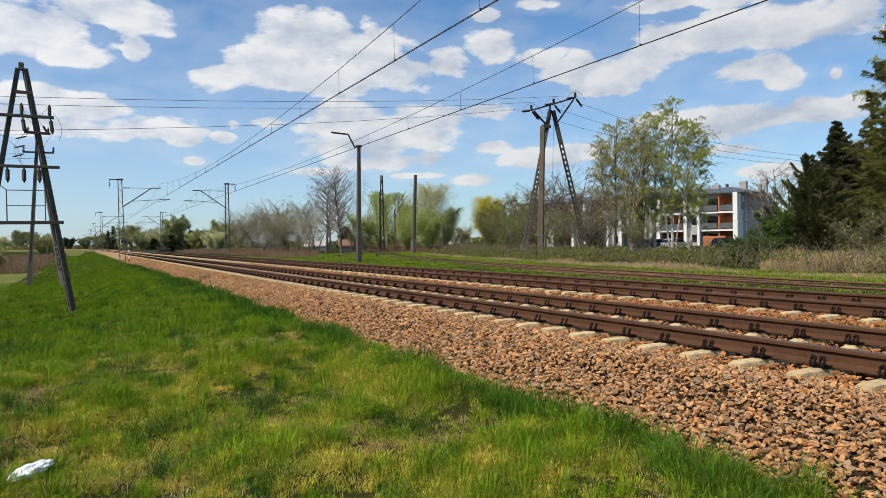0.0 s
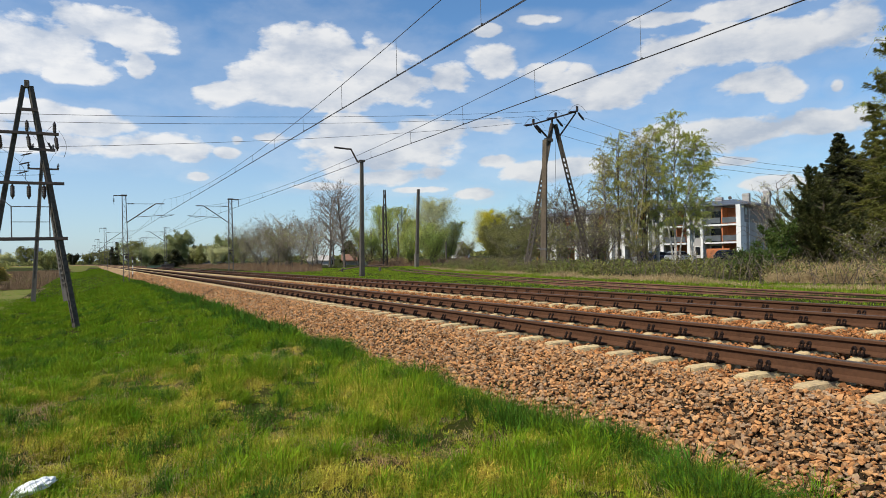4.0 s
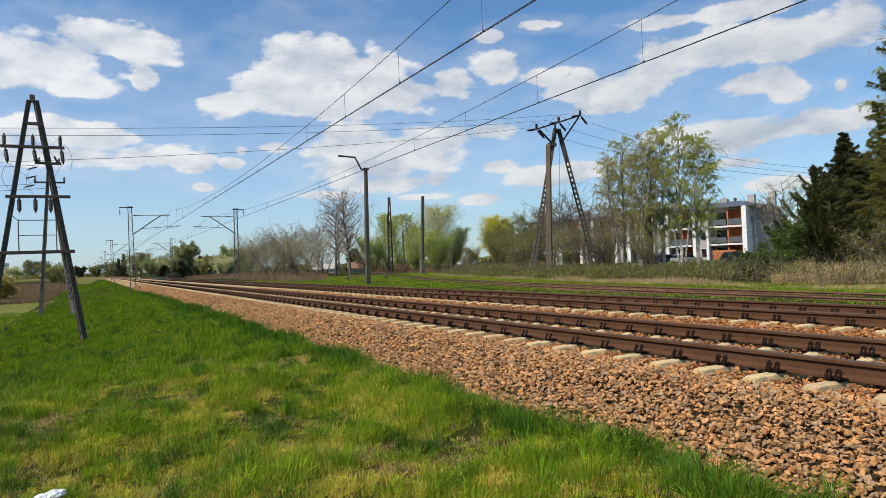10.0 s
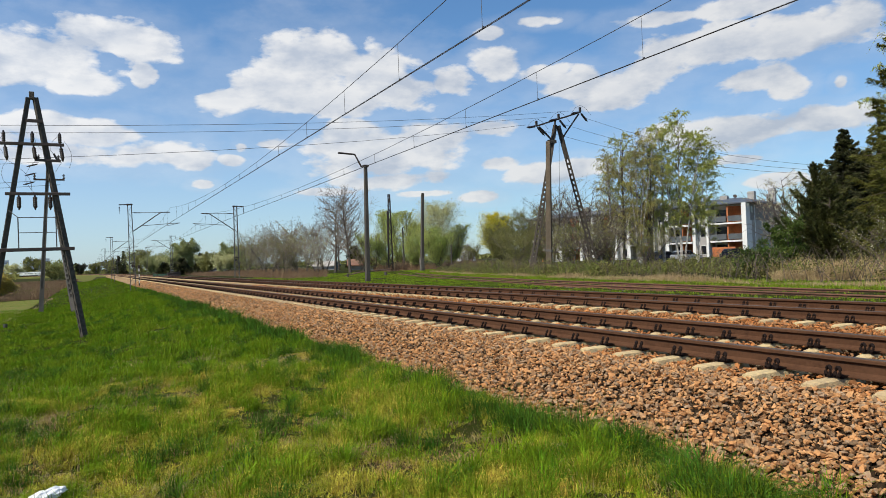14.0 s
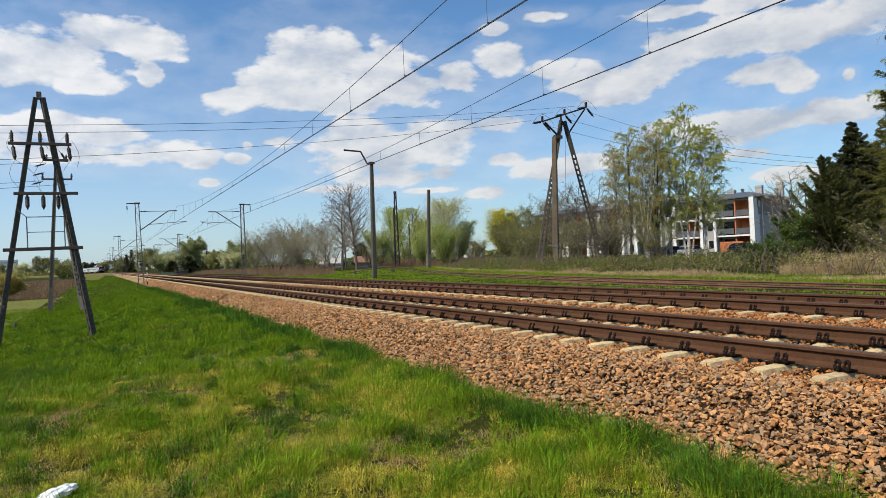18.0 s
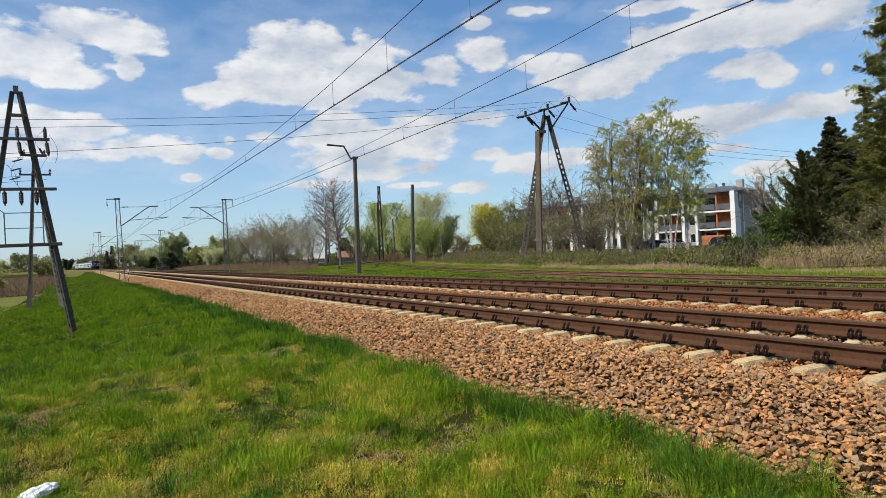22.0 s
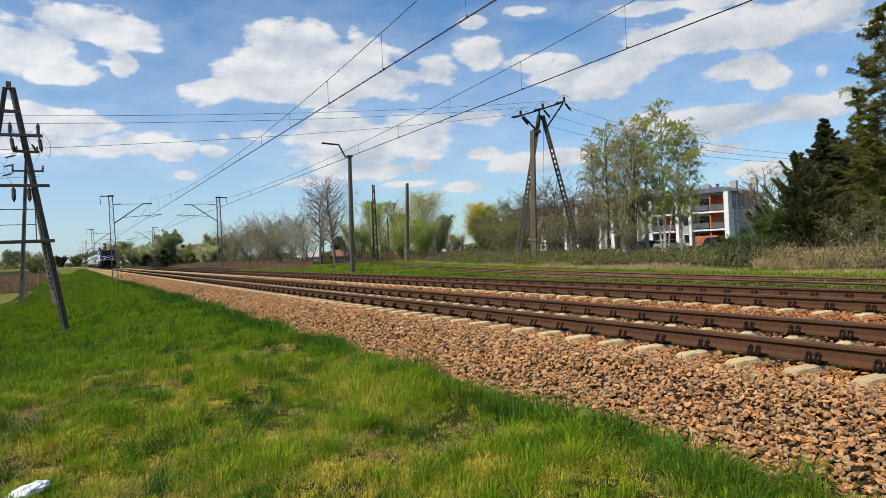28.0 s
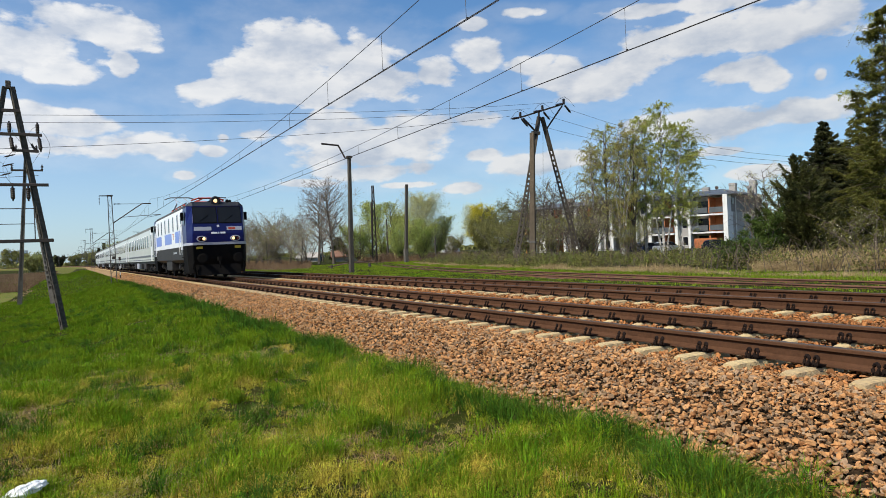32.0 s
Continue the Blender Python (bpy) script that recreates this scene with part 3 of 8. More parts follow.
def make_embankment():
    """The grassy slope below the bank where the line bends away."""
    vs, fs = [], []
    ss = list(range(220, 1000, 20))
    for k, q in enumerate(ss):
        f = min(1.0, (q - 220) / 80)
        for off, z in ((-2.05, -0.2), (-3.4, -0.55), (-6.0, -0.9), (-12.0, -1.5)):
            vs.append(on_track(q, TRACK_1 + off, z - 0.35 * (1 - f)))
        if k:
            fs += [((k - 1) * 4 + i, k * 4 + i, k * 4 + i + 1, (k - 1) * 4 + i + 1) for i in range(3)]
    thing("embankment", Matrix(), "grassy slope of the far railway embankment", "embankment", kind="structure", mesh=arrays_mesh("embankment", vs, fs, MAT_TURF_FAR))


MAT_TURF_FAR = mat("far_turf", (0.075, 0.115, 0.012), (0.12, 0.115, 0.03), 0.15, 0.95, 0.6, 4.0, spec=0.05, fine=(0.13, 0.10, 0.045), fine_scale=0.8)
make_embankment()
RAIL_PROFILE = [(-0.075, 0), (-0.075, 0.012), (-0.03, 0.028), (-0.0095, 0.045), (-0.0085, 0.115), (-0.036, 0.135), (-0.036, 0.160), (-0.028, 0.168),
                (0.028, 0.168), (0.036, 0.160), (0.036, 0.135), (0.0085, 0.115), (0.0095, 0.045), (0.03, 0.028), (0.075, 0.012), (0.075, 0)]


def rail_mesh(name, places, profile, material, z0):
    """places: (point, heading) along the rail."""
    n = len(profile)
    vs, fs = [], []
    for k, (p, a) in enumerate(places):
        for x, z in profile:
            vs.append((p[0] + x * math.cos(a), p[1] + x * math.sin(a), z0 + z))
        if k:
            fs += [((k - 1) * n + i, (k - 1) * n + (i + 1) % n, k * n + (i + 1) % n, k * n + i) for i in range(n)]
    return arrays_mesh(name, vs, fs, material)


def make_track(name, centre, label):
    track = thing(name, Matrix(), label, "railway track", group="main line tracks", kind="structure")
    ss = list(range(-20, 270, 10)) + list(range(270, 1300, 10))
    for side in (-1, 1):
        line = [(on_track(s, centre + side * HALF), float(bend(s)[2])) for s in ss]
        part("rail", rail_mesh("rail", line, RAIL_PROFILE, MAT_RAIL, 0.0), track, "rust-brown steel rail")
        top = [(-0.030, 0.1665), (-0.026, 0.172), (0.026, 0.172), (0.030, 0.1665)]
        part("rail_head", rail_mesh("rail_head", line, top, MAT_HEAD, 0.0), track, "worn shiny running surface of the rail")
    return track


track_near = make_track("track_1", TRACK_1, "near main line track on concrete sleepers")
track_far = make_track("track_2", TRACK_2, "second main line track on concrete sleepers")


def siding_x(y):
    return 15.2 + 0.02 * y + 0.00264 * y * y if y < 62 else siding_x(61.999) + 0.3474 * (y - 62)


def make_siding():
    siding = thing("track_3", Matrix(), "old rusty siding track sunk in the grass", "railway track", kind="structure")
    ys = [-14 + 4 * k for k in range(19)]
    for off in (0.0, 1.505):
        line = []
        for y in ys:
            a = -math.atan((siding_x(y + 0.5) - siding_x(y - 0.5)))
            line.append(((siding_x(y) + off * math.cos(a), y + off * math.sin(a), 0), a))
        part("rail", rail_mesh("rail", line, [(x, z * 0.9) for x, z in RAIL_PROFILE], MAT_OLD_RAIL, -0.19), siding, "rusty brown rail")
    return siding


track_siding = make_siding()


# ---- overhead line ----
def lattice_mast(name, h=7.3, w0=0.46, w1=0.30):
    """A steel lattice mast of four angles with zigzag bars, on a concrete foot; local x is across the track."""
    mast = thing(name, Matrix(), "slim grey steel lattice catenary mast with bracket arm", "catenary mast", group="catenary masts")
    for sx in (-1, 1):
        for sy in (-1, 1):
            part("mast_leg", Geo().beam((sx * w0 / 2, sy * 0.10, -0.45), (sx * w1 / 2, sy * 0.09, h), 0.06, 0.06).mesh("mast_leg", MAT_STEEL), mast)
    g = Geo()
    n = 13
    for k in range(n):
        za, zb = 0.4 + (h - 0.5) * k / n, 0.4 + (h - 0.5) * (k + 1) / n
        wa, wb = (w0 + (w1 - w0) * za / h) / 2, (w0 + (w1 - w0) * zb / h) / 2
        s = 1 if k % 2 else -1
        for yy in (-0.09, 0.09):
            g.beam((s * wa, yy, za), (-s * wb, yy, zb), 0.035, 0.02)
    part("lattice", g.mesh("lattice", MAT_STEEL), mast, "zigzag lattice bars")
    part("mast_foot", Geo().box((0, 0, -0.62), (0.5, 0.36, 0.5)).mesh("mast_foot", MAT_POLE, 0.03), mast, "concrete foot")
    part("mast_cap", Geo().box((0, 0, h + 0.06), (0.5, 0.34, 0.13)).mesh("mast_cap", MAT_DARK_STEEL, 0.02), mast, "dark steel cap")
    band = Geo().box((0, 0, 2.1), (0.48, 0.24, 0.10)).box((0.05, -0.17, 1.85), (0.26, 0.03, 0.26))
    part("mast_plate", band.mesh("mast_plate", MAT_DARK_STEEL), mast, "dark plate strapped to the mast")
    arm = Geo().beam((0, 0, h + 0.05), (-0.85, 0, h + 0.05), 0.09, 0.08)
    back = part("back_arm", arm.mesh("back_arm", MAT_DARK_STEEL), mast, "short rear arm")
    ins = Geo().tube([(-0.83, 0, h + 0.02), (-0.83, 0, h - 0.75)], 0.012, 5)
    for k in range(4):
        ins.lathe((-0.83, 0, h - 0.22 - 0.1 * k), (0, 0, 1), [(0, 0.03), (0.03, 0.075), (0.05, 0.03)], 8)
    part("hanging_insulator", ins.mesh("hanging_insulator", MAT_INSULATOR), back, "dark string insulator")
    tie = Geo().tube([(0.15, 0, 6.62), (2.85, 0, 6.60)], 0.024, 6)
    part("tie_rod", tie.mesh("tie_rod", MAT_STEEL), mast)
    tin = Geo()
    for k in range(5):
        tin.lathe((0.32 + 0.11 * k, 0, 6.62), (1, 0, 0), [(0, 0.03), (0.04, 0.07), (0.07, 0.03)], 8)
    part("tie_insulator", tin.mesh("tie_insulator", MAT_INSULATOR), mast)
    part("bracket_tube", Geo().tube([(0.16, 0, 4.92), (2.2, 0, 6.35), (2.62, 0, 6.62), (3.35, 0, 6.62)], 0.045, 8).mesh("bracket_tube", MAT_DARK_STEEL), mast, "dark sloping bracket tube")
    part("registration_tube", Geo().tube([(0.85, 0, 5.42), (2.9, 0, 5.55), (4.15, 0, 5.62)], 0.028, 6).mesh("registration_tube", MAT_STEEL), mast)
    part("steady_arm", Geo().tube([(4.1, 0, 5.6), (3.0, 0, 5.36)], 0.02, 5).mesh("steady_arm", MAT_STEEL), mast)
    return mast


mast_spec = lattice_mast("catenary_mast")
LEFT_SPOTS = [67.0 + 64.0 * k for k in range(8)]
RIGHT_SPOTS = [72.0 + 64.0 * k for k in range(7)]


def set_masts():
    first = True
    for s in LEFT_SPOTS:
        a = float(bend(s)[2])
        m = Matrix.Translation(on_track(s, TRACK_1 - 3.40, -0.20)) @ pose(0, 0, 0, 0, 0, math.degrees(a)) @ pose(0, 0, 0, 0, -0.6, 0)
        if first:
            mast_spec.matrix_basis = m
            first = False
        else:
            copy_thing(mast_spec, m)
    for s in RIGHT_SPOTS:
        a = float(bend(s)[2])
        copy_thing(mast_spec, Matrix.Translation(on_track(s, TRACK_2 + 2.55, 0.05)) @ pose(0, 0, 0, 0, 0, 180 + math.degrees(a)) @ pose(0, 0, 0, 0, -0.4, 0))


set_masts()


def make_catenary(centre, spots, name, wire_z, stagger, first, drop_at):
    """Messenger wire, two contact wires and droppers over one track."""
    line = thing(name, Matrix(), "overhead line with thin dark messenger wire, contact wires and droppers", "overhead line", group="overhead lines")
    ends = [spots[0] - first - 64.0, spots[0] - first] + list(spots)
    mess, con_a, con_b = [], [], []
    for a, b in zip(ends, ends[1:]):
        ka = stagger if (ends.index(a) % 2) else -stagger
        for i in range(17):
            f = i / 16
            if i == 16 and b != ends[-1]:
                continue
            s = a + (b - a) * f
            off = centre + ka * (1 - 2 * f)
            zm = wire_z + 1.35 - 4 * 1.12 * f * (1 - f)
            mess.append(on_track(s, off, zm))
            con_a.append(on_track(s, off, wire_z))
            con_b.append(on_track(s, off + 0.04, wire_z + 0.005))
        if a < 200:
            for s in np.arange(drop_at + 3.93 * math.ceil((a + 1 - drop_at) / 3.93), b - 1, 3.93):
                f = (s - a) / (b - a)
                off = centre + ka * (1 - 2 * f)
                zm = wire_z + 1.35 - 4 * 1.12 * f * (1 - f)
                drop = Geo().tube([on_track(s, off, zm), on_track(s, off, wire_z)], 0.006, 4).box(on_track(s, off + 0.02, wire_z + 0.02), (0.035, 0.04, 0.035))
                part("dropper", drop.mesh("dropper", MAT_WIRE), line)
    part("messenger_wire", Geo().tube(mess, 0.009, 5).mesh("messenger_wire", MAT_WIRE), line)
    part("contact_wire", Geo().tube(con_a, 0.0085, 5).mesh("contact_wire", MAT_WIRE), line)
    part("contact_wire", Geo().tube(con_b, 0.0085, 5).mesh("contact_wire", MAT_WIRE), line)


make_catenary(TRACK_1, LEFT_SPOTS, "overhead_line", 5.53, 0.08, 59.0, 11.05)
make_catenary(TRACK_2, RIGHT_SPOTS, "overhead_line", 5.34, 0.08, 68.0, 11.05)


# ---- poles ----
def slotted_leg(a, b, w=0.30, w2=0.20, d=0.17, holes=(0.12, 0.85), n=22, toward=(0, -1, 0), web=False, fl=0.27, rung=0.06):
    """A concrete leg of two flanges with rungs between them, so that it shows rows of slots; solid outside the holes."""
    a, b = Vector(a), Vector(b)
    ax = (b - a).normalized()
    side = ax.cross(Vector(toward)).normalized()
    g = Geo()
    up = Vector(toward)
    for s in (-1, 1):
        g.beam(a + side * s * w * (0.5 - fl / 2), b + side * s * w2 * (0.5 - fl / 2), d, w * fl, up=side, w2=d * 0.85, d2=w2 * fl)
    L0, L1 = holes
    g.beam(a, a + (b - a) * L0, w * 0.5, d * 0.9, up=up)
    if web:
        g.beam(a - up * d * 0.22, b - up * d * 0.2, w * 0.5, 0.03, up=up, w2=w2 * 0.5)
    g.beam(a + (b - a) * L1, b, w2 * 0.5, d * 0.8, up=up)
    for k in range(n + 1):
        f = L0 + (L1 - L0) * k / n
        p = a + (b - a) * f
        g.beam(p - ax * rung, p + ax * rung, (w + (w2 - w) * f) * 0.5, d * 0.8, up=up)
    return g


def insulator(base, top, r=0.06, n=6, rod=0.012):
    base, top = Vector(base), Vector(top)
    ax = top - base
    g = Geo().tube([base, top], rod, 5)
    step = ax.length / (n + 1)
    for k in range(n):
        g.lathe(base + ax.normalized() * step * (k + 0.55), ax, [(0, r * 0.45), (step * 0.35, r), (step * 0.6, r * 0.9), (step * 0.75, r * 0.45)], 8)
    return g


MAT_POLE_POST = mat("stained_brown_concrete", (0.15, 0.115, 0.08), (0.10, 0.078, 0.055), 1.2, 0.9, 0.4, 40.0, spec=0.1, fine=(0.07, 0.055, 0.04), fine_scale=9.0)
MAT_POLE_DARK = mat("dark_brown_concrete", (0.05625, 0.0465, 0.036), (0.0375, 0.03075, 0.024), 1.2, 0.9, 0.4, 40.0, spec=0.1, fine=(0.11, 0.095, 0.078), fine_scale=9.0)
MAT_POLE_MID = mat("weathered_grey_concrete", (0.16, 0.144, 0.12), (0.104, 0.092, 0.076), 1.5, 0.9, 0.4, 40.0, spec=0.15, fine=(0.09, 0.08, 0.068), fine_scale=10.0)


def cigar(a, b, r=0.1):
    """A stout strain insulator, thick in the middle, with a rod through it."""
    a, b = Vector(a), Vector(b)
    n = (b - a).length
    prof = [(0, 0.02), (0.12 * n, 0.025), (0.18 * n, r * 0.8)]
    for k in range(5):
        f = 0.22 + 0.13 * k
        prof += [(f * n, r), ((f + 0.065) * n, r * 0.78)]
    prof += [(0.86 * n, r * 0.7), (0.9 * n, 0.025), (n, 0.02)]
    return Geo().lathe(a, b - a, prof, 10)


def grown(y, k):
    """A pose that enlarges a pole by k about the viewpoint's height and line."""
    return Matrix.Translation(EYE) @ Matrix.Scale(k, 4) @ Matrix.Translation((-EYE[0], -EYE[1], -EYE[2])) @ pose(0, y, 0)


def switch_tower():
    """The A-frame of two concrete legs with cross arms, switch insulators and a platform rail."""
    y0 = 23.6
    t = thing("switch_pole", grown(y0, 1.25), "dark concrete A-frame power pole with steel cross arms and insulators", "power pole", group="power poles")
    apex = Vector((-1.43, 0.0, 6.50))
    left, right = Vector((-2.82, 0.4, -1.1)), Vector((-0.20, -0.2, -1.1))
    part("pole_leg", slotted_leg(left, apex + Vector((-0.09, 0, 0)), 0.15, 0.11, 0.14, (0.06, 0.9), 24, (-0.97, -0.22, 0), True).mesh("pole_leg", MAT_POLE), t, "dark grey slotted concrete leg")
    part("pole_leg", slotted_leg(right, apex + Vector((0.09, 0, 0)), 0.17, 0.12, 0.15, (0.06, 0.9), 24, (-0.9, -0.44, 0), True).mesh("pole_leg", MAT_POLE), t, "dark grey slotted concrete leg")
    part("apex_cap", Geo().box((-1.43, 0, 6.56), (0.13, 0.16, 0.22)).mesh("apex_cap", MAT_POLE, 0.01), t)
    part("tie_plate", Geo().box((-1.38, -0.12, 5.78), (0.46, 0.06, 0.09)).mesh("tie_plate", MAT_DARK_STEEL), t)
    for z, xa, xb, nm in ((5.08, -2.26, -0.62, "cross_arm"), (3.60, -2.17, -0.50, "cross_arm")):
        part(nm, Geo().box(((xa + xb) / 2, -0.16, z), (xb - xa, 0.1, 0.085)).mesh(nm, MAT_DARK_STEEL, 0.008), t, "dark steel cross arm")
    part("platform_beam", Geo().box((-1.46, -0.17, 1.95), (2.06, 0.12, 0.10)).mesh("platform_beam", MAT_DARK_STEEL, 0.008), t)
    rail = Geo()
    for x in (-1.87, -0.90):
        rail.beam((x, -0.17, 1.98), (x, -0.17, 2.92), 0.03)
    rail.beam((-1.87, -0.17, 2.90), (-0.90, -0.17, 2.90), 0.025).beam((-1.87, -0.17, 2.45), (-0.90, -0.17, 2.45), 0.02)
    rail.beam((-1.87, -0.17, 2.90), (-2.1, -0.1, 3.12), 0.02)
    part("platform_rail", rail.mesh("platform_rail", MAT_STEEL), t, "thin grey guard rail")
    ins = None
    for x in (-2.16, -1.44, -0.73):
        part("upper_insulator", cigar((x, -0.16, 5.08), (x, -0.16, 5.46), 0.055).mesh("upper_insulator", MAT_INSULATOR), t)
        part("lower_insulator", cigar((x + 0.02, -0.16, 5.05), (x + 0.07, -0.16, 4.58), 0.06).mesh("lower_insulator", MAT_INSULATOR), t)
    for x in (-1.83, -1.42, -1.03):
        part("hanging_insulator", cigar((x, -0.16, 3.58), (x, -0.16, 3.12), 0.065).mesh("hanging_insulator", MAT_INSULATOR), t, "ribbed hanging insulator")
    knife = Geo().beam((-1.40, -0.1, 4.62), (-0.72, -0.1, 4.60), 0.1, 0.07)
    for x in (-1.3, -1.05, -0.8):
        knife.beam((x, -0.1, 4.6), (x - 0.1, -0.12, 4.82), 0.05)
    part("switch_frame", knife.mesh("switch_frame", MAT_DARK_STEEL), t)
    loops = Geo()
    rnd = random.Random(4)
    for xa, za, xb, zb in ((-2.12, 5.4, -2.05, 4.65), (-2.08, 4.6, -1.83, 3.6), (-1.4, 5.4, -1.0, 4.7), (-1.36, 4.6, -1.42, 3.6), (-0.7, 5.4, -0.68, 4.6), (-0.66, 4.6, -1.0, 3.6), (-2.1, 4.6, -1.5, 3.7), (-0.62, 5.2, -0.5, 4.4)):
        bow = rnd.uniform(-0.35, 0.25)
        loops.tube([(xa + (xb - xa) * f + bow * math.sin(math.pi * f), -0.18 + 0.1 * f, za + (zb - za) * f) for f in (0, 0.2, 0.4, 0.6, 0.8, 1)], 0.005, 4)
    part("jumper_cables", loops.mesh("jumper_cables", MAT_WIRE), t, "thin looping jumper cables")
    part("warning_plate", Geo().box((-2.60, 0.1, 0.3), (0.12, 0.02, 0.1)).mesh("warning_plate", MAT_STEEL), t)


switch_tower()


def braced_pole():
    t = thing("power_pole", grown(48.0, 1.18) @ Matrix.Translation((-2.85, 0, 0)), "slotted concrete power pole with a sloping brace and steel cross arms", "power pole", group="power poles")
    top = Vector((0.67, 0, 7.72))
    part("pole_shaft", slotted_leg((0.05, 0, -1.1), top, 0.25, 0.17, holes=(0.16, 0.95), n=26, web=True).mesh("pole_shaft", MAT_POLE_MID), t, "grey slotted concrete shaft")
    part("brace_leg", slotted_leg((1.90, -4.0, -1.1), top + Vector((0.06, -0.1, -0.1)), 0.25, 0.17, holes=(0.1, 0.95), n=26, web=True).mesh("brace_leg", MAT_POLE_MID), t, "grey slotted concrete brace")
    for z, a, b in ((8.15, 0.15, 1.30), (6.98, -0.1, 1.55)):
        part("cross_arm", Geo().box(((a + b) / 2, -0.15, z), (b - a, 0.1, 0.1)).mesh("cross_arm", MAT_DARK_STEEL), t)
        for x in (a + 0.05, b - 0.05):
            part("insulator", insulator((x, -0.15, z), (x + 0.02, -0.15, z + 0.36), 0.08, 3, 0.03).mesh("insulator", MAT_INSULATOR), t)
    part("top_bracket", Geo().beam((0.67, 0, 7.6), (0.72, -0.1, 8.2), 0.08).mesh("top_bracket", MAT_DARK_STEEL), t)
    for z, x in ((8.05, 0.2), (6.9, 0.0), (6.7, 1.3)):
        wire = Geo().tube([(x - 60 * f, 6 * f, z - 1.2 * math.sin(math.pi * f) - 0.4 * f) for f in (0, 0.15, 0.3, 0.5, 0.75, 1)], 0.012, 4)
        part("branch_wire", wire.mesh("branch_wire", MAT_WIRE), t, "thin branch wire")
    for k in range(3):
        part("strain_insulator", cigar((0.15 - 0.1 * k, 0.02, 7.95 - 0.55 * k), (-0.45 - 0.1 * k, 0.1, 7.78 - 0.55 * k), 0.05).mesh("strain_insulator", MAT_INSULATOR), t)


braced_pole()


def tall_tower():
    """The tall A-frame over the brambles, with its vertical post in front and a forked head."""
    Y = 42.7
    t = thing("power_pylon", pose(0, Y, 0), "tall slotted concrete A-frame power pole with a forked steel head", "power pole", group="power poles")
    head = Vector((32.9, 0.6, 11.25))
    part("pylon_leg", slotted_leg((29.95, 0.7, -0.3), head + Vector((-0.15, 0, 0)), 0.46, 0.32, 0.34, (0.1, 0.66), 17, (-0.62, -0.78, 0), fl=0.34, rung=0.09).mesh("pylon_leg", MAT_POLE_DARK), t, "weathered slotted concrete leg")
    part("pylon_leg", slotted_leg((36.25, 0.5, -0.4), head + Vector((0.15, 0, 0)), 0.46, 0.34, 0.34, (0.05, 0.78), 20, (-0.62, -0.78, 0), fl=0.34, rung=0.09).mesh("pylon_leg", MAT_POLE_DARK), t, "weathered slotted concrete leg")
    part("front_post", Geo().beam((31.12, 0, -0.5), (31.58, 0, 9.85), 0.46, 0.42, (0.75, 0.66, 0), 0.34, 0.32).mesh("front_post", MAT_POLE_POST, 0.04), t, "brown-grey square concrete post")
    collar = Geo().beam((31.18, 0, 1.35), (31.2, 0, 1.5), 0.52, 0.47, (0.75, 0.66, 0))
    part("post_collar", collar.mesh("post_collar", MAT_STEEL), t)
    part("tie_block", Geo().box((32.3, 0.5, 9.95), (0.7, 0.25, 0.25)).mesh("tie_block", MAT_POLE), t)
    lo, hi = Vector((30.75, 0.3, 11.05)), Vector((34.95, 0.2, 12.35))
    part("head_beam", Geo().beam(lo, hi, 0.14, 0.12).mesh("head_beam", MAT_DARK_STEEL), t)
    for a, b in (((31.0, 0.3, 11.0), (32.5, 0.5, 9.9)), ((34.8, 0.2, 12.2), (33.35, 0.5, 10.3)), ((32.6, 0.4, 11.7), (32.65, 0.5, 10.8))):
        part("head_strut", Geo().beam(a, b, 0.12, 0.1).mesh("head_strut", MAT_DARK_STEEL), t)
    for k, f in enumerate((0.0, 0.5, 1.0)):
        p = lo.lerp(hi, f)
        part("head_pin", Geo().beam(p, p + Vector((0, 0, 0.4)), 0.14).mesh("head_pin", MAT_DARK_STEEL), t)
        for sgn, off in ((-1, Vector((-1.15, -0.35, -0.25))), (1, Vector((0.8, 0.1, -0.7)))):
            part("strain_insulator", cigar(p, p + off, 0.095).mesh("strain_insulator", MAT_INSULATOR), t, "dark strain insulator")
        part("jumper_cable", Geo().tube([p + Vector((-1.0 + 2.0 * q, -0.1, -0.2 + 0.75 * math.sin(math.pi * q))) for q in (0, 0.25, 0.5, 0.75, 1)], 0.014, 4).mesh("jumper_cable", MAT_WIRE), t)
    part("guy_wire", Geo().tube([(33.1, 0.6, 10.6), (35.4, 4.0, 5.0), (37.5, 7.0, 0.4)], 0.012, 4).mesh("guy_wire", MAT_WIRE), t)


tall_tower()


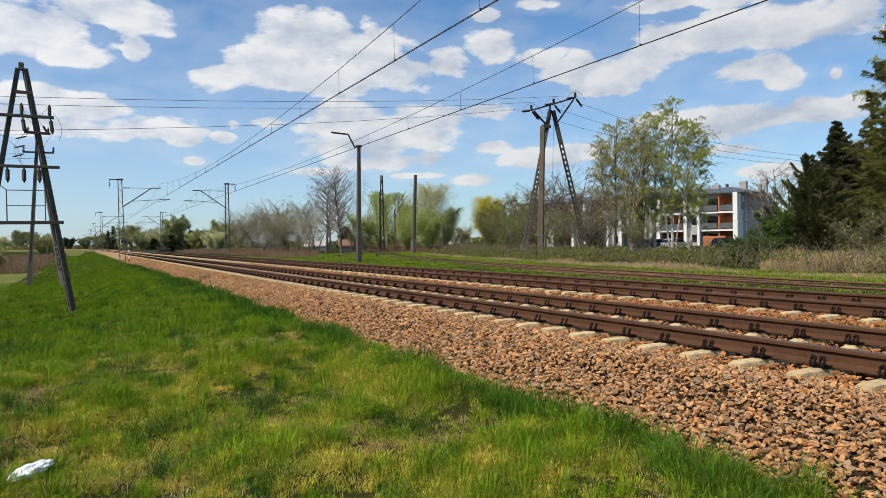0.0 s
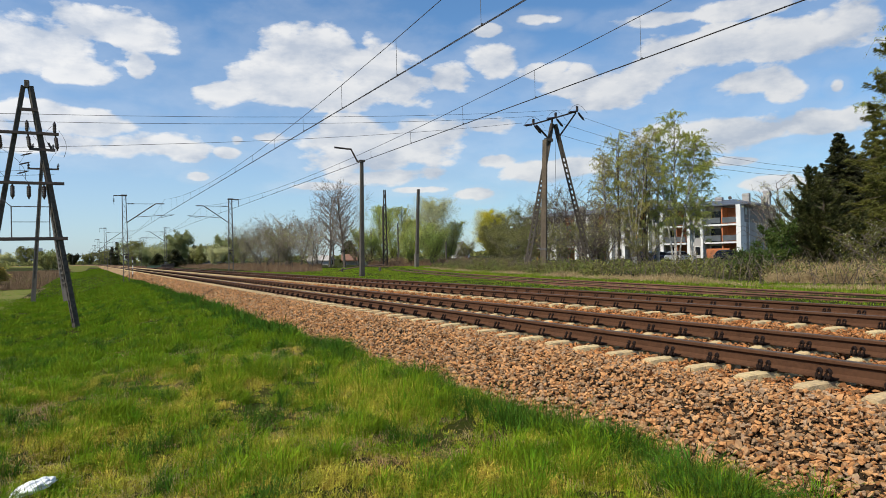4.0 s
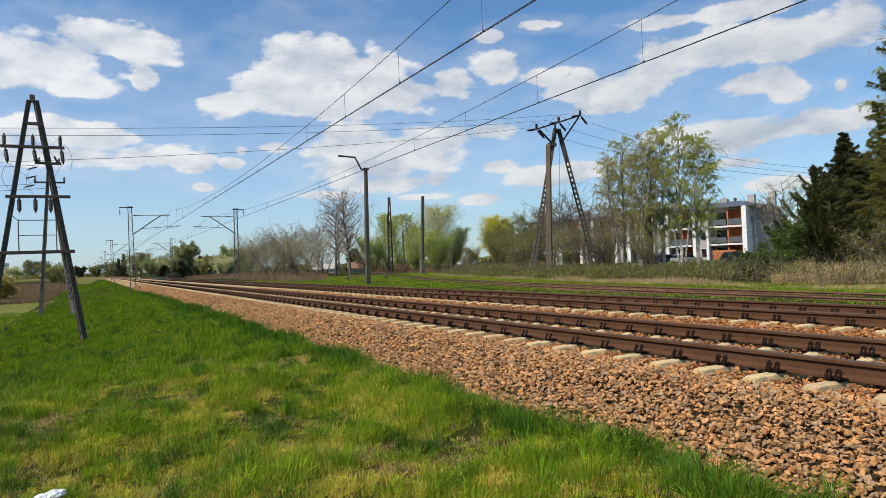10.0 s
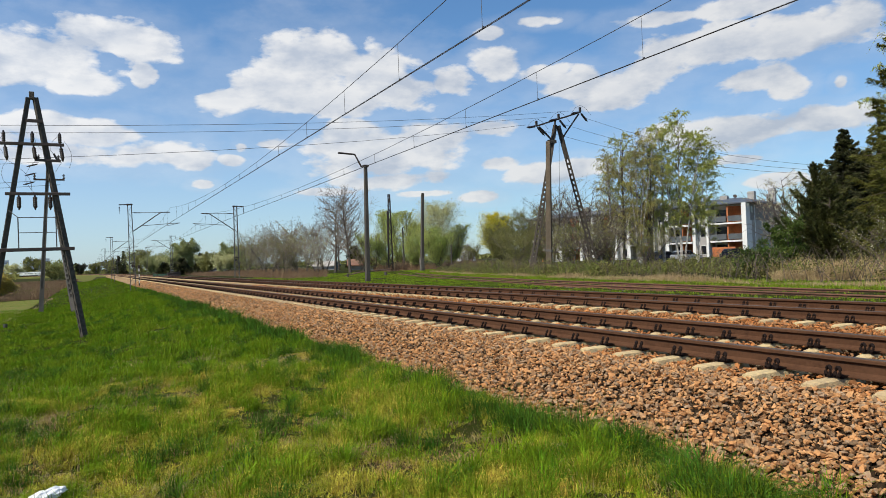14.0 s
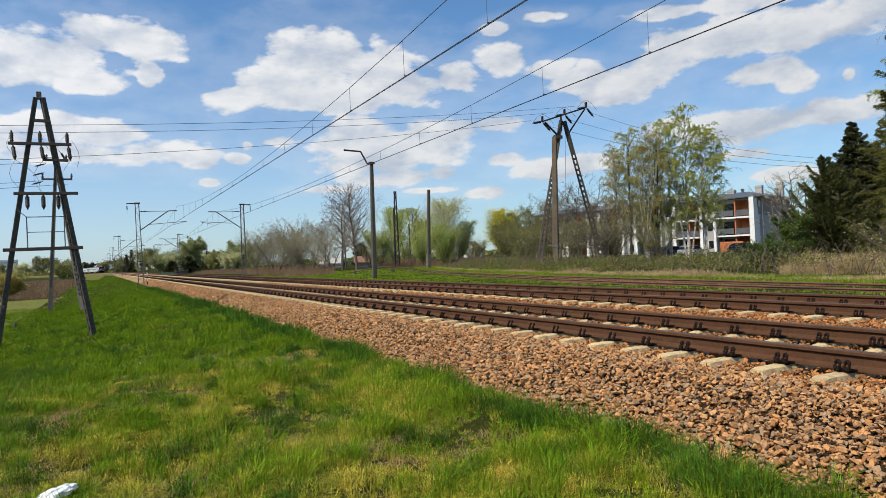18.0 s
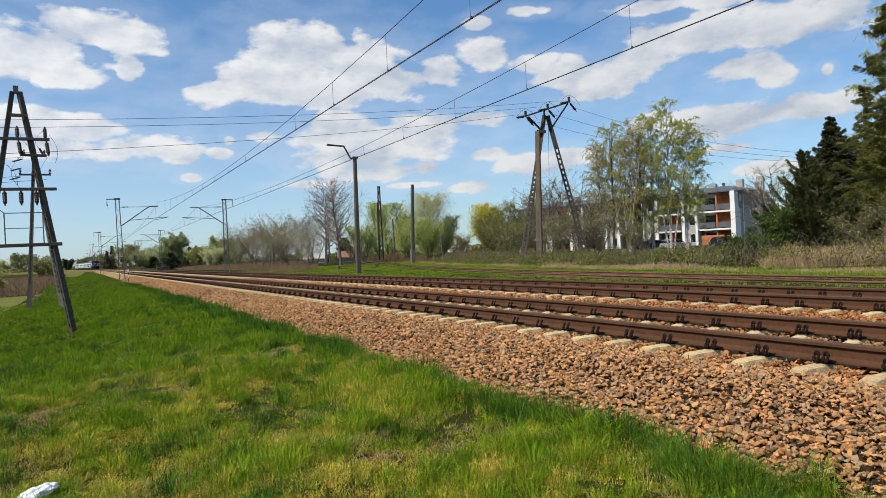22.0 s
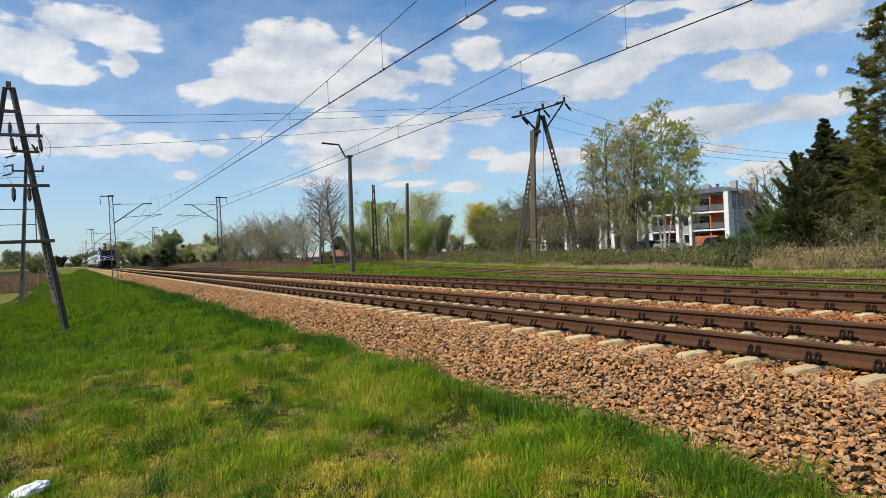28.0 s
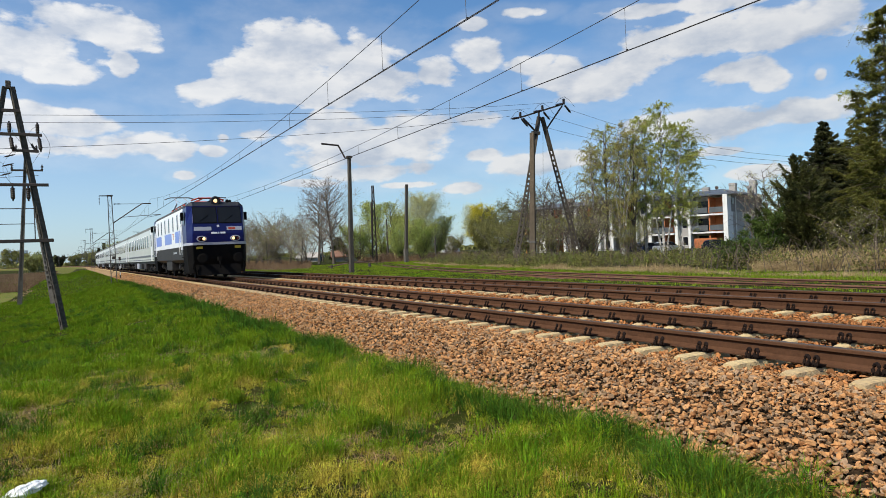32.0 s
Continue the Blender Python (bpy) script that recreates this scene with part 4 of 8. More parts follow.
def high_wires():
    """The three conductors that cross the railway, and their way on beyond the tall pole."""
    t = thing("power_line", Matrix(), "three thin dark power line conductors crossing above the railway", "power line")
    far = [(-3.88, 36.0, 6.40), (-3.86, 36.0, 7.60), (-3.84, 36.0, 7.94)]
    near = [(29.5, 42.65, 11.0), (31.5, 42.65, 11.7), (33.6, 42.6, 12.3)]
    for a, b in zip(near, far):
        a, b = Vector(a), Vector(b)
        pts = []
        for k in range(13):
            f = k / 12 * 1.7
            p = a.lerp(b, f)
            p.z -= 1.0 * 4 * (f / 1.7) * (1 - f / 1.7) - (1.0 * 4 * (1 / 1.7) * (1 - 1 / 1.7)) * f
            pts.append(p)
        part("conductor", Geo().tube(pts, 0.011, 5).mesh("conductor", MAT_WIRE), t)
    for a, b in zip([(31.4, 43.0, 10.7), (33.4, 43.0, 11.3), (35.5, 43.0, 11.95)], [(50.15, 32, 6.25), (50.18, 32, 6.55), (50.2, 32, 6.9)]):
        a, b = Vector(a), Vector(b)
        pts = [a.lerp(b, f) - Vector((0, 0, 3.0 * f * (1 - f))) for f in (0, 0.15, 0.3, 0.45, 0.6, 0.75, 0.9, 1.05, 1.2)]
        part("conductor", Geo().tube(pts, 0.012, 5).mesh("conductor", MAT_WIRE), t)


high_wires()


def bent_arm_mast():
    t = thing("concrete_mast", pose(16.05, 42, 0), "square concrete mast with a dark bent steel arm, standing in grass", "mast")
    part("mast_shaft", Geo().beam((0, 0, -0.5), (0.17, 0, 7.50), 0.31, 0.3, (0, 1, 0), 0.2, 0.2).mesh("mast_shaft", MAT_POLE, 0.03), t, "grey concrete shaft")
    part("mast_collar", Geo().box((0.17, 0, 7.46), (0.34, 0.3, 0.14)).mesh("mast_collar", MAT_DARK_STEEL), t)
    part("bent_arm", Geo().tube([(0.1, 0, 7.42), (-0.12, 0, 7.40), (-0.55, 0, 8.2), (-1.68, 0, 8.27)], 0.06, 8).mesh("bent_arm", MAT_DARK_STEEL), t, "dark bent steel arm")


bent_arm_mast()


def far_posts():
    t = thing("concrete_post", pose(32.9, 69, 0), "single tall grey concrete post in the scrub", "post", group="old posts")
    part("post_shaft", Geo().beam((0, 0, -0.3), (0.45, 0, 8.6), 0.36, 0.36, (0, 1, 0), 0.28, 0.28).mesh("post_shaft", MAT_POLE, 0.03), t)
    part("post_base", Geo().box((0.02, 0, 0.5), (0.43, 0.43, 1.7)).mesh("post_base", MAT_POLE_MID, 0.03), t, "wider lower part")
    t = thing("lattice_post", pose(34.2, 81, 0), "narrow dark lattice mast in the scrub", "post", group="old posts")
    for x in (-0.2, 0.2):
        part("post_leg", Geo().beam((x * 1.5, 0, -0.3), (x * 0.5 + 0.12, 0, 9.7), 0.13).mesh("post_leg", MAT_DARK_STEEL), t)
    g = Geo()
    for k in range(14):
        z = 0.3 + 0.66 * k
        f, f2 = 1.5 - z / 9.7, 1.5 - (z + 0.6) / 9.7
        s = 1 if k % 2 else -1
        g.beam((0.2 * f * s, 0, z), (-0.2 * f2 * s + 0.03, 0, z + 0.66), 0.07)
    part("post_lattice", g.mesh("post_lattice", MAT_DARK_STEEL), t)
    t = thing("thin_post", pose(34.0, 81.2, 0), "thin dark post beside the lattice mast", "post", group="old posts")
    part("post_shaft", Geo().beam((0, 0, -0.3), (0.1, 0, 7.6), 0.14).mesh("post_shaft", MAT_DARK_STEEL), t)
    for az, d, h in ((24.0, 95, 6.0), (28.0, 96, 5.0), (18.6, 120, 8.5)):
        t = thing("utility_post", Matrix.Translation(at(az, d, -0.3)), "thin grey utility post among the bushes", "post", group="utility posts")
        part("post_shaft", Geo().tube([(0, 0, -0.2), (0, 0, h)], 0.14, 8, 0.1).mesh("post_shaft", MAT_POLE), t)


far_posts()


# ---- plants ----
def leaves_mesh(name, centres, size, material, rng, long=1.0, updown=0.0, lean=None):
    """Small pointed leaves or sprays, turned every way."""
    c = np.asarray(centres, float)
    n = len(c)
    a = rng.normal(size=(n, 3))
    if lean is not None:
        a = a * 0.45 + lean
    a[:, 2] += updown
    a /= np.linalg.norm(a, axis=1, keepdims=True) + 1e-9
    b = np.cross(a, rng.normal(size=(n, 3)))
    b /= np.linalg.norm(b, axis=1, keepdims=True) + 1e-9
    s = size * rng.uniform(0.6, 1.35, (n, 1))
    u, w = a * s * long * 0.5, b * s * 0.5
    if long < 2:
        v = np.stack([c - u * 1.2 - w * 0.5, c + w * 1.1, c + u * 1.2 - w * 0.5], 1).reshape(-1, 3)
    else:
        v = np.stack([c - u - w * 0.8, c - u * 0.6 + w * 0.9, c + u], 1).reshape(-1, 3)
    f = np.arange(n * 3).reshape(n, 3)
    return arrays_mesh(name, v, f, material)


def skeleton(rng, h, base, w, limbs, rise, droop, twigs, lean=(0, 0), stems=1, shape="round"):
    """Stems, limbs and twigs as polylines with radii, and the places where leaves sit."""
    lines, spots = [], []
    for st in range(stems):
        ang = rng.uniform(0, 6.28)
        off = np.array([math.cos(ang), math.sin(ang), 0]) * (0 if stems == 1 else rng.uniform(0.15, 0.5) * min(w, 2.0))
        tip = np.array([lean[0], lean[1], 0]) + off * (1.0 if stems == 1 else 3.0)
        hh = h * (1 if st == 0 else rng.uniform(0.72, 0.98))
        fs = np.linspace(0, 1, 8)
        wob = np.cumsum(rng.normal(0, 0.018 * h, (8, 3)), 0) * np.array([1, 1, 0])
        trunk = off * 0.3 + fs[:, None] * np.array([0, 0, hh]) + (fs[:, None] ** 1.3) * tip + wob * fs[:, None]
        r0 = 0.012 * hh + 0.03
        lines.append((trunk, r0 * (0.7 if stems > 1 else 1.0), 0.015, 6))
        for k in range(limbs // stems):
            f = base + (0.97 - base) * ((k + rng.uniform(0, 1)) / (limbs // stems))
            p = np.array([np.interp(f, fs, trunk[:, i]) for i in range(3)])
            g = (f - base) / (1 - base)
            if shape == "round":
                reach = w * (0.45 + 0.9 * math.sin(math.pi * min(g * 0.85 + 0.12, 1))) * 0.75
            elif shape == "birch":
                reach = w * (0.10 + 0.82 * math.sin(math.pi * min(g * 0.80 + 0.2, 1)) ** 0.8)
            elif shape == "cone":
                reach = w * (1.02 - g) * 1.0
            else:
                reach = w * (0.9 - 0.55 * g)
            reach *= rng.uniform(0.7, 1.2)
            az = rng.uniform(0, 6.28)
            d = np.array([math.cos(az), math.sin(az), 0])
            q = np.linspace(0, 1, 6)[:, None]
            limb = p + d * reach * q + np.array([0, 0, 1]) * reach * (rise * q - droop * q ** 2)
            limb[1:] += rng.normal(0, 0.05 * reach, (5, 3))
            lines.append((limb, max(0.012, r0 * 0.36 * (1 - f * 0.6)), 0.008, 4))
            spots.append((limb[2:], reach * 0.16))
            for j in range(twigs):
                i = rng.integers(1, 6)
                o = limb[i]
                dd = d * 0.6 + rng.normal(0, 0.7, 3) + np.array([0, 0, rise * 0.6 - droop * 0.9])
                dd /= np.linalg.norm(dd)
                ln = reach * rng.uniform(0.22, 0.5)
                e = np.linspace(0, 1, 3)[:, None]
                tw = o + dd * ln * e - np.array([0, 0, 1]) * droop * ln * 0.6 * e ** 2
                lines.append((tw, 0.010, 0.005, 3))
                spots.append((tw, ln * 0.3))
    return lines, spots


def tubes_mesh(name, lines, material, thick=1.0):
    g = Geo()
    for pts, r0, r1, n in lines:
        g.tube(pts, r0 * thick, n, r1 * thick, caps=False)
    me = bpy.data.meshes.new(name)
    me.from_pydata(g.v, [], g.f)
    me.materials.append(material)
    return me


def plant(name, m, label, category, seed, h, w, base=0.2, limbs=26, twigs=4, rise=0.7, droop=0.1, leaf="fresh", leaves=4000, size=0.16,
          bark=None, twig=None, stems=1, shape="round", lean=(0, 0), group="", thick=1.0, long=1.0, spread=1.0, blossom=0):
    rng = np.random.default_rng(seed)
    t = thing(name, m, label, category, group)
    lines, spots = skeleton(rng, h, base, w, limbs, rise, droop, twigs, lean, stems, shape)
    big = [l for l in lines if l[3] > 3]
    thin = [l for l in lines if l[3] == 3]
    part("trunk", tubes_mesh("trunk", [l for l in big if l[3] == 6], bark or MAT_BARK, thick), t)
    part("branchwork", tubes_mesh("branchwork", [l for l in big if l[3] == 4] + thin, twig or MAT_TWIG, thick), t)
    if leaves:
        k = rng.integers(0, len(spots), leaves)
        c = np.empty((leaves, 3))
        for i, s in enumerate(k):
            pts, r = spots[s]
            u = rng.uniform(0, len(pts) - 1.001)
            j = int(u)
            c[i] = pts[j] + (pts[j + 1] - pts[j]) * (u - j)
        c += rng.normal(0, 1, (leaves, 3)) * np.array([spots[s][1] for s in k])[:, None] * 0.7 * spread
        c[:, 2] = np.maximum(c[:, 2], 0.05)
        part("crown", leaves_mesh("crown", c, size, LEAF[leaf], rng, long), t)
        if blossom:
            cb = c[rng.integers(0, leaves, blossom)] + rng.normal(0, 0.1, (blossom, 3))
            part("blossom", leaves_mesh("blossom", cb, size * 0.7, LEAF["blossom"], rng), t, "white blossom")
    return t


def birch(m, label, seed, h, w, stems=2, leaf="birch", leaves=20000, size=0.056, base=0.2, bark=None, limbs=34, hang=9, fork=0.35):
    """Slender forking stems, thin rising limbs and hanging twigs strung with small leaves; some twigs stay bare."""
    rng = np.random.default_rng(seed)
    t = thing("birch_tree", m, label, "tree", "birches")
    trunks, limbs_at, twigs_at, strings = [], [], [], []
    for st in range(stems):
        a = rng.uniform(0, 6.28)
        lean = np.array([math.cos(a), math.sin(a), 0.0]) * (0.12 if st == 0 else rng.uniform(0.25, fork + 0.35)) * w
        hh = h * (1.0 if st == 0 else rng.uniform(0.78, 0.97))
        fs = np.linspace(0, 1, 9)[:, None]
        sway = np.cumsum(rng.normal(0, 0.07, (9, 3)), 0) * np.array([1, 1, 0])
        trunk = lean * 0.15 + fs * np.array([0, 0, hh]) + lean * fs ** 1.2 + sway * fs
        r0 = 0.010 * hh * (1.0 if st == 0 else 0.75)
        trunks.append((trunk, r0, 0.012, 6))
        for k in range(limbs):
            f = base + (0.985 - base) * ((k + rng.uniform()) / limbs)
            g = (f - base) / (1 - base)
            p = np.array([np.interp(f, fs[:, 0], trunk[:, i]) for i in range(3)])
            reach = w * (0.16 + 0.84 * math.sin(math.pi * min(1.0, g * 0.83 + 0.17)) ** 0.75) * rng.uniform(0.45, 1.15)
            az = rng.uniform(0, 6.28)
            d = np.array([math.cos(az), math.sin(az), 0])
            q = np.linspace(0, 1, 6)[:, None]
            limb = p + d * reach * q ** 1.1 + np.array([0, 0, 1]) * reach * (rng.uniform(1.0, 1.7) * q - 0.75 * q ** 2.4)
            limb[1:] += rng.normal(0, 0.035 * reach, (5, 3))
            limbs_at.append((limb, max(0.014, r0 * 0.34 * (1 - 0.6 * f)), 0.007, 4))
            strings.append((limb[2:], 0.06, 0.6))
            rich = rng.uniform(0.15, 1.5)
            for j in range(hang):
                u = rng.uniform(0.35, 1.0) * 5
                i = min(int(u), 4)
                o = limb[i] + (limb[i + 1] - limb[i]) * (u - i)
                out = d * rng.uniform(0.1, 0.9) + rng.normal(0, 0.55, 3)
                ln = rng.uniform(0.4, 1.0) * (0.4 + 0.24 * w)
                e = np.linspace(0, 1, 4)[:, None]
                tw = o + out * ln * 0.75 * e + np.array([0, 0, 1]) * ln * (0.5 * e - 0.8 * e ** 2)
                twigs_at.append((tw, 0.008, 0.004, 3))
                strings.append((tw, 0.045, rich))
    part("trunk", tubes_mesh("trunk", trunks, bark or MAT_BIRCH), t)
    part("branchwork", tubes_mesh("branchwork", limbs_at, MAT_TWIG), t, "dark thin rising limbs")
    part("fine_twigwork", tubes_mesh("fine_twigwork", twigs_at, MAT_TWIG), t, "fine hanging twigs")
    weight = np.array([s[2] for s in strings])
    pick = rng.choice(len(strings), leaves, p=weight / weight.sum())
    u = rng.uniform(0, 0.999, leaves)
    c = np.empty((leaves, 3))
    for n, (i, v) in enumerate(zip(pick, u)):
        pts = strings[i][0]
        x = v * (len(pts) - 1)
        j = int(x)
        c[n] = pts[j] + (pts[j + 1] - pts[j]) * (x - j)
    c += rng.normal(0, 1, (leaves, 3)) * np.array([strings[i][1] for i in pick])[:, None]
    part("crown", leaves_mesh("crown", c, size, LEAF[leaf], rng), t)
    return t


def conifer(name, m, label, category, seed, h, w, leaf="dark", whorls=26, per=7, sprays=9000, size=0.3, base=0.05, group="", droop=0.25, top=0.92, ragged=0.6, side=0.15):
    """A spruce or pine: whorls of limbs with hanging sprays."""
    rng = np.random.default_rng(seed)
    t = thing(name, m, label, category, group)
    part("trunk", tubes_mesh("trunk", [(np.array([[0, 0, -0.2], [0.03 * h * rng.normal(), 0, h * 0.5], [0, 0, h]]), 0.014 * h + 0.03, 0.01, 7)], MAT_BARK), t)
    lines, cs, ls = [], [], []
    quota = max(4, sprays // (whorls * per))
    for k in range(whorls):
        f = base + (0.985 - base) * k / (whorls - 1)
        for j in range(per):
            az = rng.uniform(0, 6.28)
            f = min(0.99, max(base, base + (0.985 - base) * (k + rng.normal(0, 0.8)) / (whorls - 1)))
            reach = w * (1.03 - f) ** top * rng.uniform(1 - ragged, 1 + ragged * 0.7) + 0.1
            d = np.array([math.cos(az), math.sin(az), 0])
            q = np.linspace(0, 1, 5)[:, None]
            sag = droop * rng.uniform(0.3, 1.7)
            limb = np.array([0, 0, f * h]) + d * reach * q + np.array([0, 0, 1]) * reach * (rng.uniform(0.05, 0.5) * q - sag * 1.6 * q * q + 0.25 * q ** 4)
            lines.append((limb, 0.02, 0.006, 3))
            n = max(3, int(quota * (0.3 + 1.4 * (1 - f))))
            u = np.sqrt(rng.uniform(0.02, 1, n))[:, None]
            c = np.array([np.interp(u[:, 0], q[:, 0], limb[:, i]) for i in range(3)]).T
            sidev = np.array([-d[1], d[0], 0])
            sw = rng.normal(0, side * reach + 0.02, (n, 1)) * (1.15 - 0.85 * u)
            c = c + sidev * sw + np.array([0, 0, 1]) * (-np.abs(rng.normal(0, 0.02 + 0.09 * min(1.0, reach), (n, 1))) - 0.2 * np.abs(sw))
            cs.append(c)
            ls.append(np.tile(d + np.array([0, 0, -0.35 if droop > 0 else 0.55]), (n, 1)) + sidev * np.sign(sw) * 0.6)
    part("branchwork", tubes_mesh("branchwork", lines, MAT_TWIG), t)
    part("needle_crown", leaves_mesh("needle_crown", np.concatenate(cs), size, LEAF[leaf], rng, 4.0, 0, np.concatenate(ls)), t)
    return t


def spot(az, d, dz=0.0, turn=0.0, scale=1.0):
    p = at(az, d)
    z = float(ground_z(p.x, p.y)) + dz
    return Matrix.Translation((p.x, p.y, z)) @ pose(0, 0, 0, 0, 0, turn) @ Matrix.Scale(scale, 4)


def plant_trees():
    # birches before the apartment house
    birch(spot(46.6, 72), "tall slender birch with fresh yellow-green leaves and pale trunk", 11, 15.2, 3.0, 3, "birch", 84000, limbs=46, hang=12, base=0.22)
    birch(spot(47.7, 73), "birch with long hanging twigs and fresh leaves", 17, 12.6, 2.4, 2, "birch", 34000, limbs=36, hang=12, base=0.2)
    birch(spot(48.7, 76), "small birch with thin hanging twigs and sparse leaves", 12, 8.8, 1.7, 1, "birch", 5600, limbs=28, hang=10)
    birch(spot(45.3, 73), "slim birch with bright green leaves", 16, 13.4, 2.4, 2, "fresh", 40000, limbs=38, hang=11)
    for k, (az, d, h, w, n, lab, leaf) in enumerate(((41.3, 70, 11.4, 2.0, 20000, "slim birch with sparse budding crown", "bud"), (42.2, 71, 13.2, 2.5, 32000, "upright birch with dark thin stems and budding crown", "birch"),
                                                     (43.3, 70, 13.4, 2.5, 30000, "upright birch with thin stems and first leaves", "bud"), (44.3, 71, 12.8, 2.2, 26000, "slim upright birch with budding crown", "birch"))):
        birch(spot(az, d), lab, 130 + k, h, w, 4, leaf, n, base=0.18, bark=MAT_BARK if k % 2 else None, limbs=30, hang=11, fork=0.5)
    # conifers by the siding
    conifer("spruce_tree", spot(58.1, 47), "dark green spruce with ragged hanging boughs and a thin tip", "tree", 22, 8.1, 2.4, "dark", 30, 10, 120000, 0.052, 0.03, group="conifers", top=0.9, ragged=0.5, side=0.24)
    conifer("spruce_tree", spot(59.5, 51), "dense dark spruce close behind another", "tree", 221, 6.9, 2.6, "dark", 22, 9, 62000, 0.052, 0.02, group="conifers", top=0.8, ragged=0.6, side=0.24)
    conifer("spruce_tree", spot(61.2, 53), "broad dark spruce in the shade of the larches", "tree", 222, 8.4, 3.0, "dark", 22, 9, 62000, 0.052, 0.02, group="conifers", top=0.8, ragged=0.6, side=0.24)
    conifer("larch_tree", spot(60.3, 48), "yellow-green larch with drooping boughs", "tree", 231, 9.8, 1.9, "larch", 28, 7, 40000, 0.054, 0.03, group="conifers", droop=0.35, top=0.7)
    conifer("larch_tree", spot(62.0, 44), "tall yellow-green larch with long drooping boughs", "tree", 23, 13.4, 3.0, "larch", 38, 7, 90000, 0.054, 0.03, group="conifers", droop=0.35, top=0.7)
    conifer("pine_tree", spot(56.25, 41), "young pine with upturned bottle-brush shoots", "tree", 24, 5.4, 2.0, "pine", 18, 7, 46000, 0.054, 0.06, group="conifers", droop=-0.10, top=0.75, side=0.11)
    conifer("pine_tree", spot(57.0, 40), "bushy pine beside the spruces", "tree", 25, 3.9, 2.1, "pine", 11, 5, 22000, 0.054, 0.04, group="conifers", droop=-0.15, top=0.6, side=0.08)
    birch(spot(62.2, 52), "airy birch crown rising behind the conifers", 26, 15.0, 2.4, 2, "birch", 18000, limbs=30, hang=9)
    plant("bush", spot(54.0, 38), "dense fresh green juniper bush at the edge of the brambles", "bush", 27, 2.5, 0.8, 0.05, 34, 6, 0.8, 0.15, "juniper", 16000, 0.06, stems=4, group="bushes")
    plant("bush", spot(51.7, 33), "low dark bramble bush beside the siding", "bush", 28, 1.1, 0.9, 0.05, 30, 6, 0.6, 0.3, "juniper", 11000, 0.055, stems=4, group="bushes")
    plant("blossom_bush", spot(60.7, 30), "thin bush with pale white-green spring blossom", "bush", 29, 1.9, 1.2, 0.1, 26, 6, 0.9, 0.2, "larch", 3200, 0.05, stems=4, blossom=700)
    plant("blossom_tree", spot(54.8, 62), "bare twigged tree with sparse white blossom", "tree", 30, 7.0, 2.3, 0.2, 40, 8, 0.9, 0.15, "pale", 300, 0.09, stems=3, twig=MAT_TWIG, blossom=3600, thick=1.2)
    plant("bare_bush", spot(53.2, 60), "leafless grey bush before the gable", "bush", 31, 5.6, 2.0, 0.1, 34, 7, 0.9, 0.1, "pale", 120, 0.08, stems=4, twig=MAT_TWIG, thick=1.3)
    # scrub behind the tall power pole
    specs = [(33.6, 78, 5.4, 2.0, "olive", 3600), (34.6, 76, 6.2, 2.2, "olive", 3600), (36.4, 72, 7.6, 2.4, "pale", 900), (38.0, 72, 8.0, 2.6, "pale", 700), (39.4, 70, 7.8, 2.5, "pale", 800), (41.0, 68, 6.0, 2.2, "pale", 1100),
             (37.2, 66, 3.4, 1.8, "olive", 1500), (39.6, 64, 3.2, 1.8, "pale", 500), (41.4, 64, 3.4, 1.8, "olive", 1400), (35.6, 80, 5.0, 2.2, "olive", 3000), (44.2, 66, 2.6, 1.6, "olive", 1300), (33.4, 70, 3.4, 1.8, "olive", 2800), (33.0, 88, 4.4, 2.0, "olive", 3000)]
    for i, (az, d, h, w, lf, n) in enumerate(specs):
        bare = lf == "pale"
        plant("scrub_tree", spot(az, d), "bare-stemmed scrub tree with first pale buds" if bare else "thick olive-green scrub bush", "tree" if bare else "bush", 40 + i, h, w, 0.1, 64 if bare else 50, 13 if bare else 9, 0.95, 0.10, lf, int(n * (1.0 if bare else 3.4)), 0.075,
              stems=4, thick=1.1, group="scrub behind the siding", blossom=260 if bare else 0)
    # row of trees beyond the far tracks
    specs = [(22.6, 105, 8.8, 1.9, "fresh", 5200, 0.06), (23.7, 102, 7.6, 1.7, "fresh", 4200, 0.06), (24.9, 100, 8.0, 1.9, "birch", 4200, 0.06), (26.8, 102, 8.8, 2.9, "pale", 9000, 0.05), (28.1, 104, 5.8, 2.0, "birch", 4600, 0.05), (29.4, 112, 1.9, 1.8, "olive", 2000, 0.05),
             (24.8, 88, 4.2, 1.9, "fresh", 4400, 0.05), (26.8, 86, 3.8, 1.9, "fresh", 4200, 0.05), (31.7, 88, 5.9, 2.0, "yellow", 7000, 0.25), (32.2, 87, 4.2, 1.9, "olive", 4200, 0.03), (21.6, 98, 4.4, 1.9, "fresh", 3400, 0.05)]
    for i, (az, d, h, w, lf, n, b) in enumerate(specs):
        lab = {"fresh": "leafy bright green tree at the scrub's edge", "pale": "tall round tree with very pale spring crown", "birch": "tall rounded pale green poplar", "yellow": "round tree in yellow spring bloom", "olive": "thick low olive-green bush"}[lf]
        plant("tree" if h > 5.6 else "bush", spot(az, d), lab, "tree" if h > 5.6 else "bush", 60 + i, h, w, b, 110, 6, 1.0 if lf in ("yellow", "pale") else 1.6, 0.05, lf, int(n * 4.2), 0.085, stems=1 if lf in ("yellow", "pale") else 2, group="trees beyond the tracks", spread=1.55, thick=1.2, shape="round" if lf in ("yellow", "pale") else "birch")
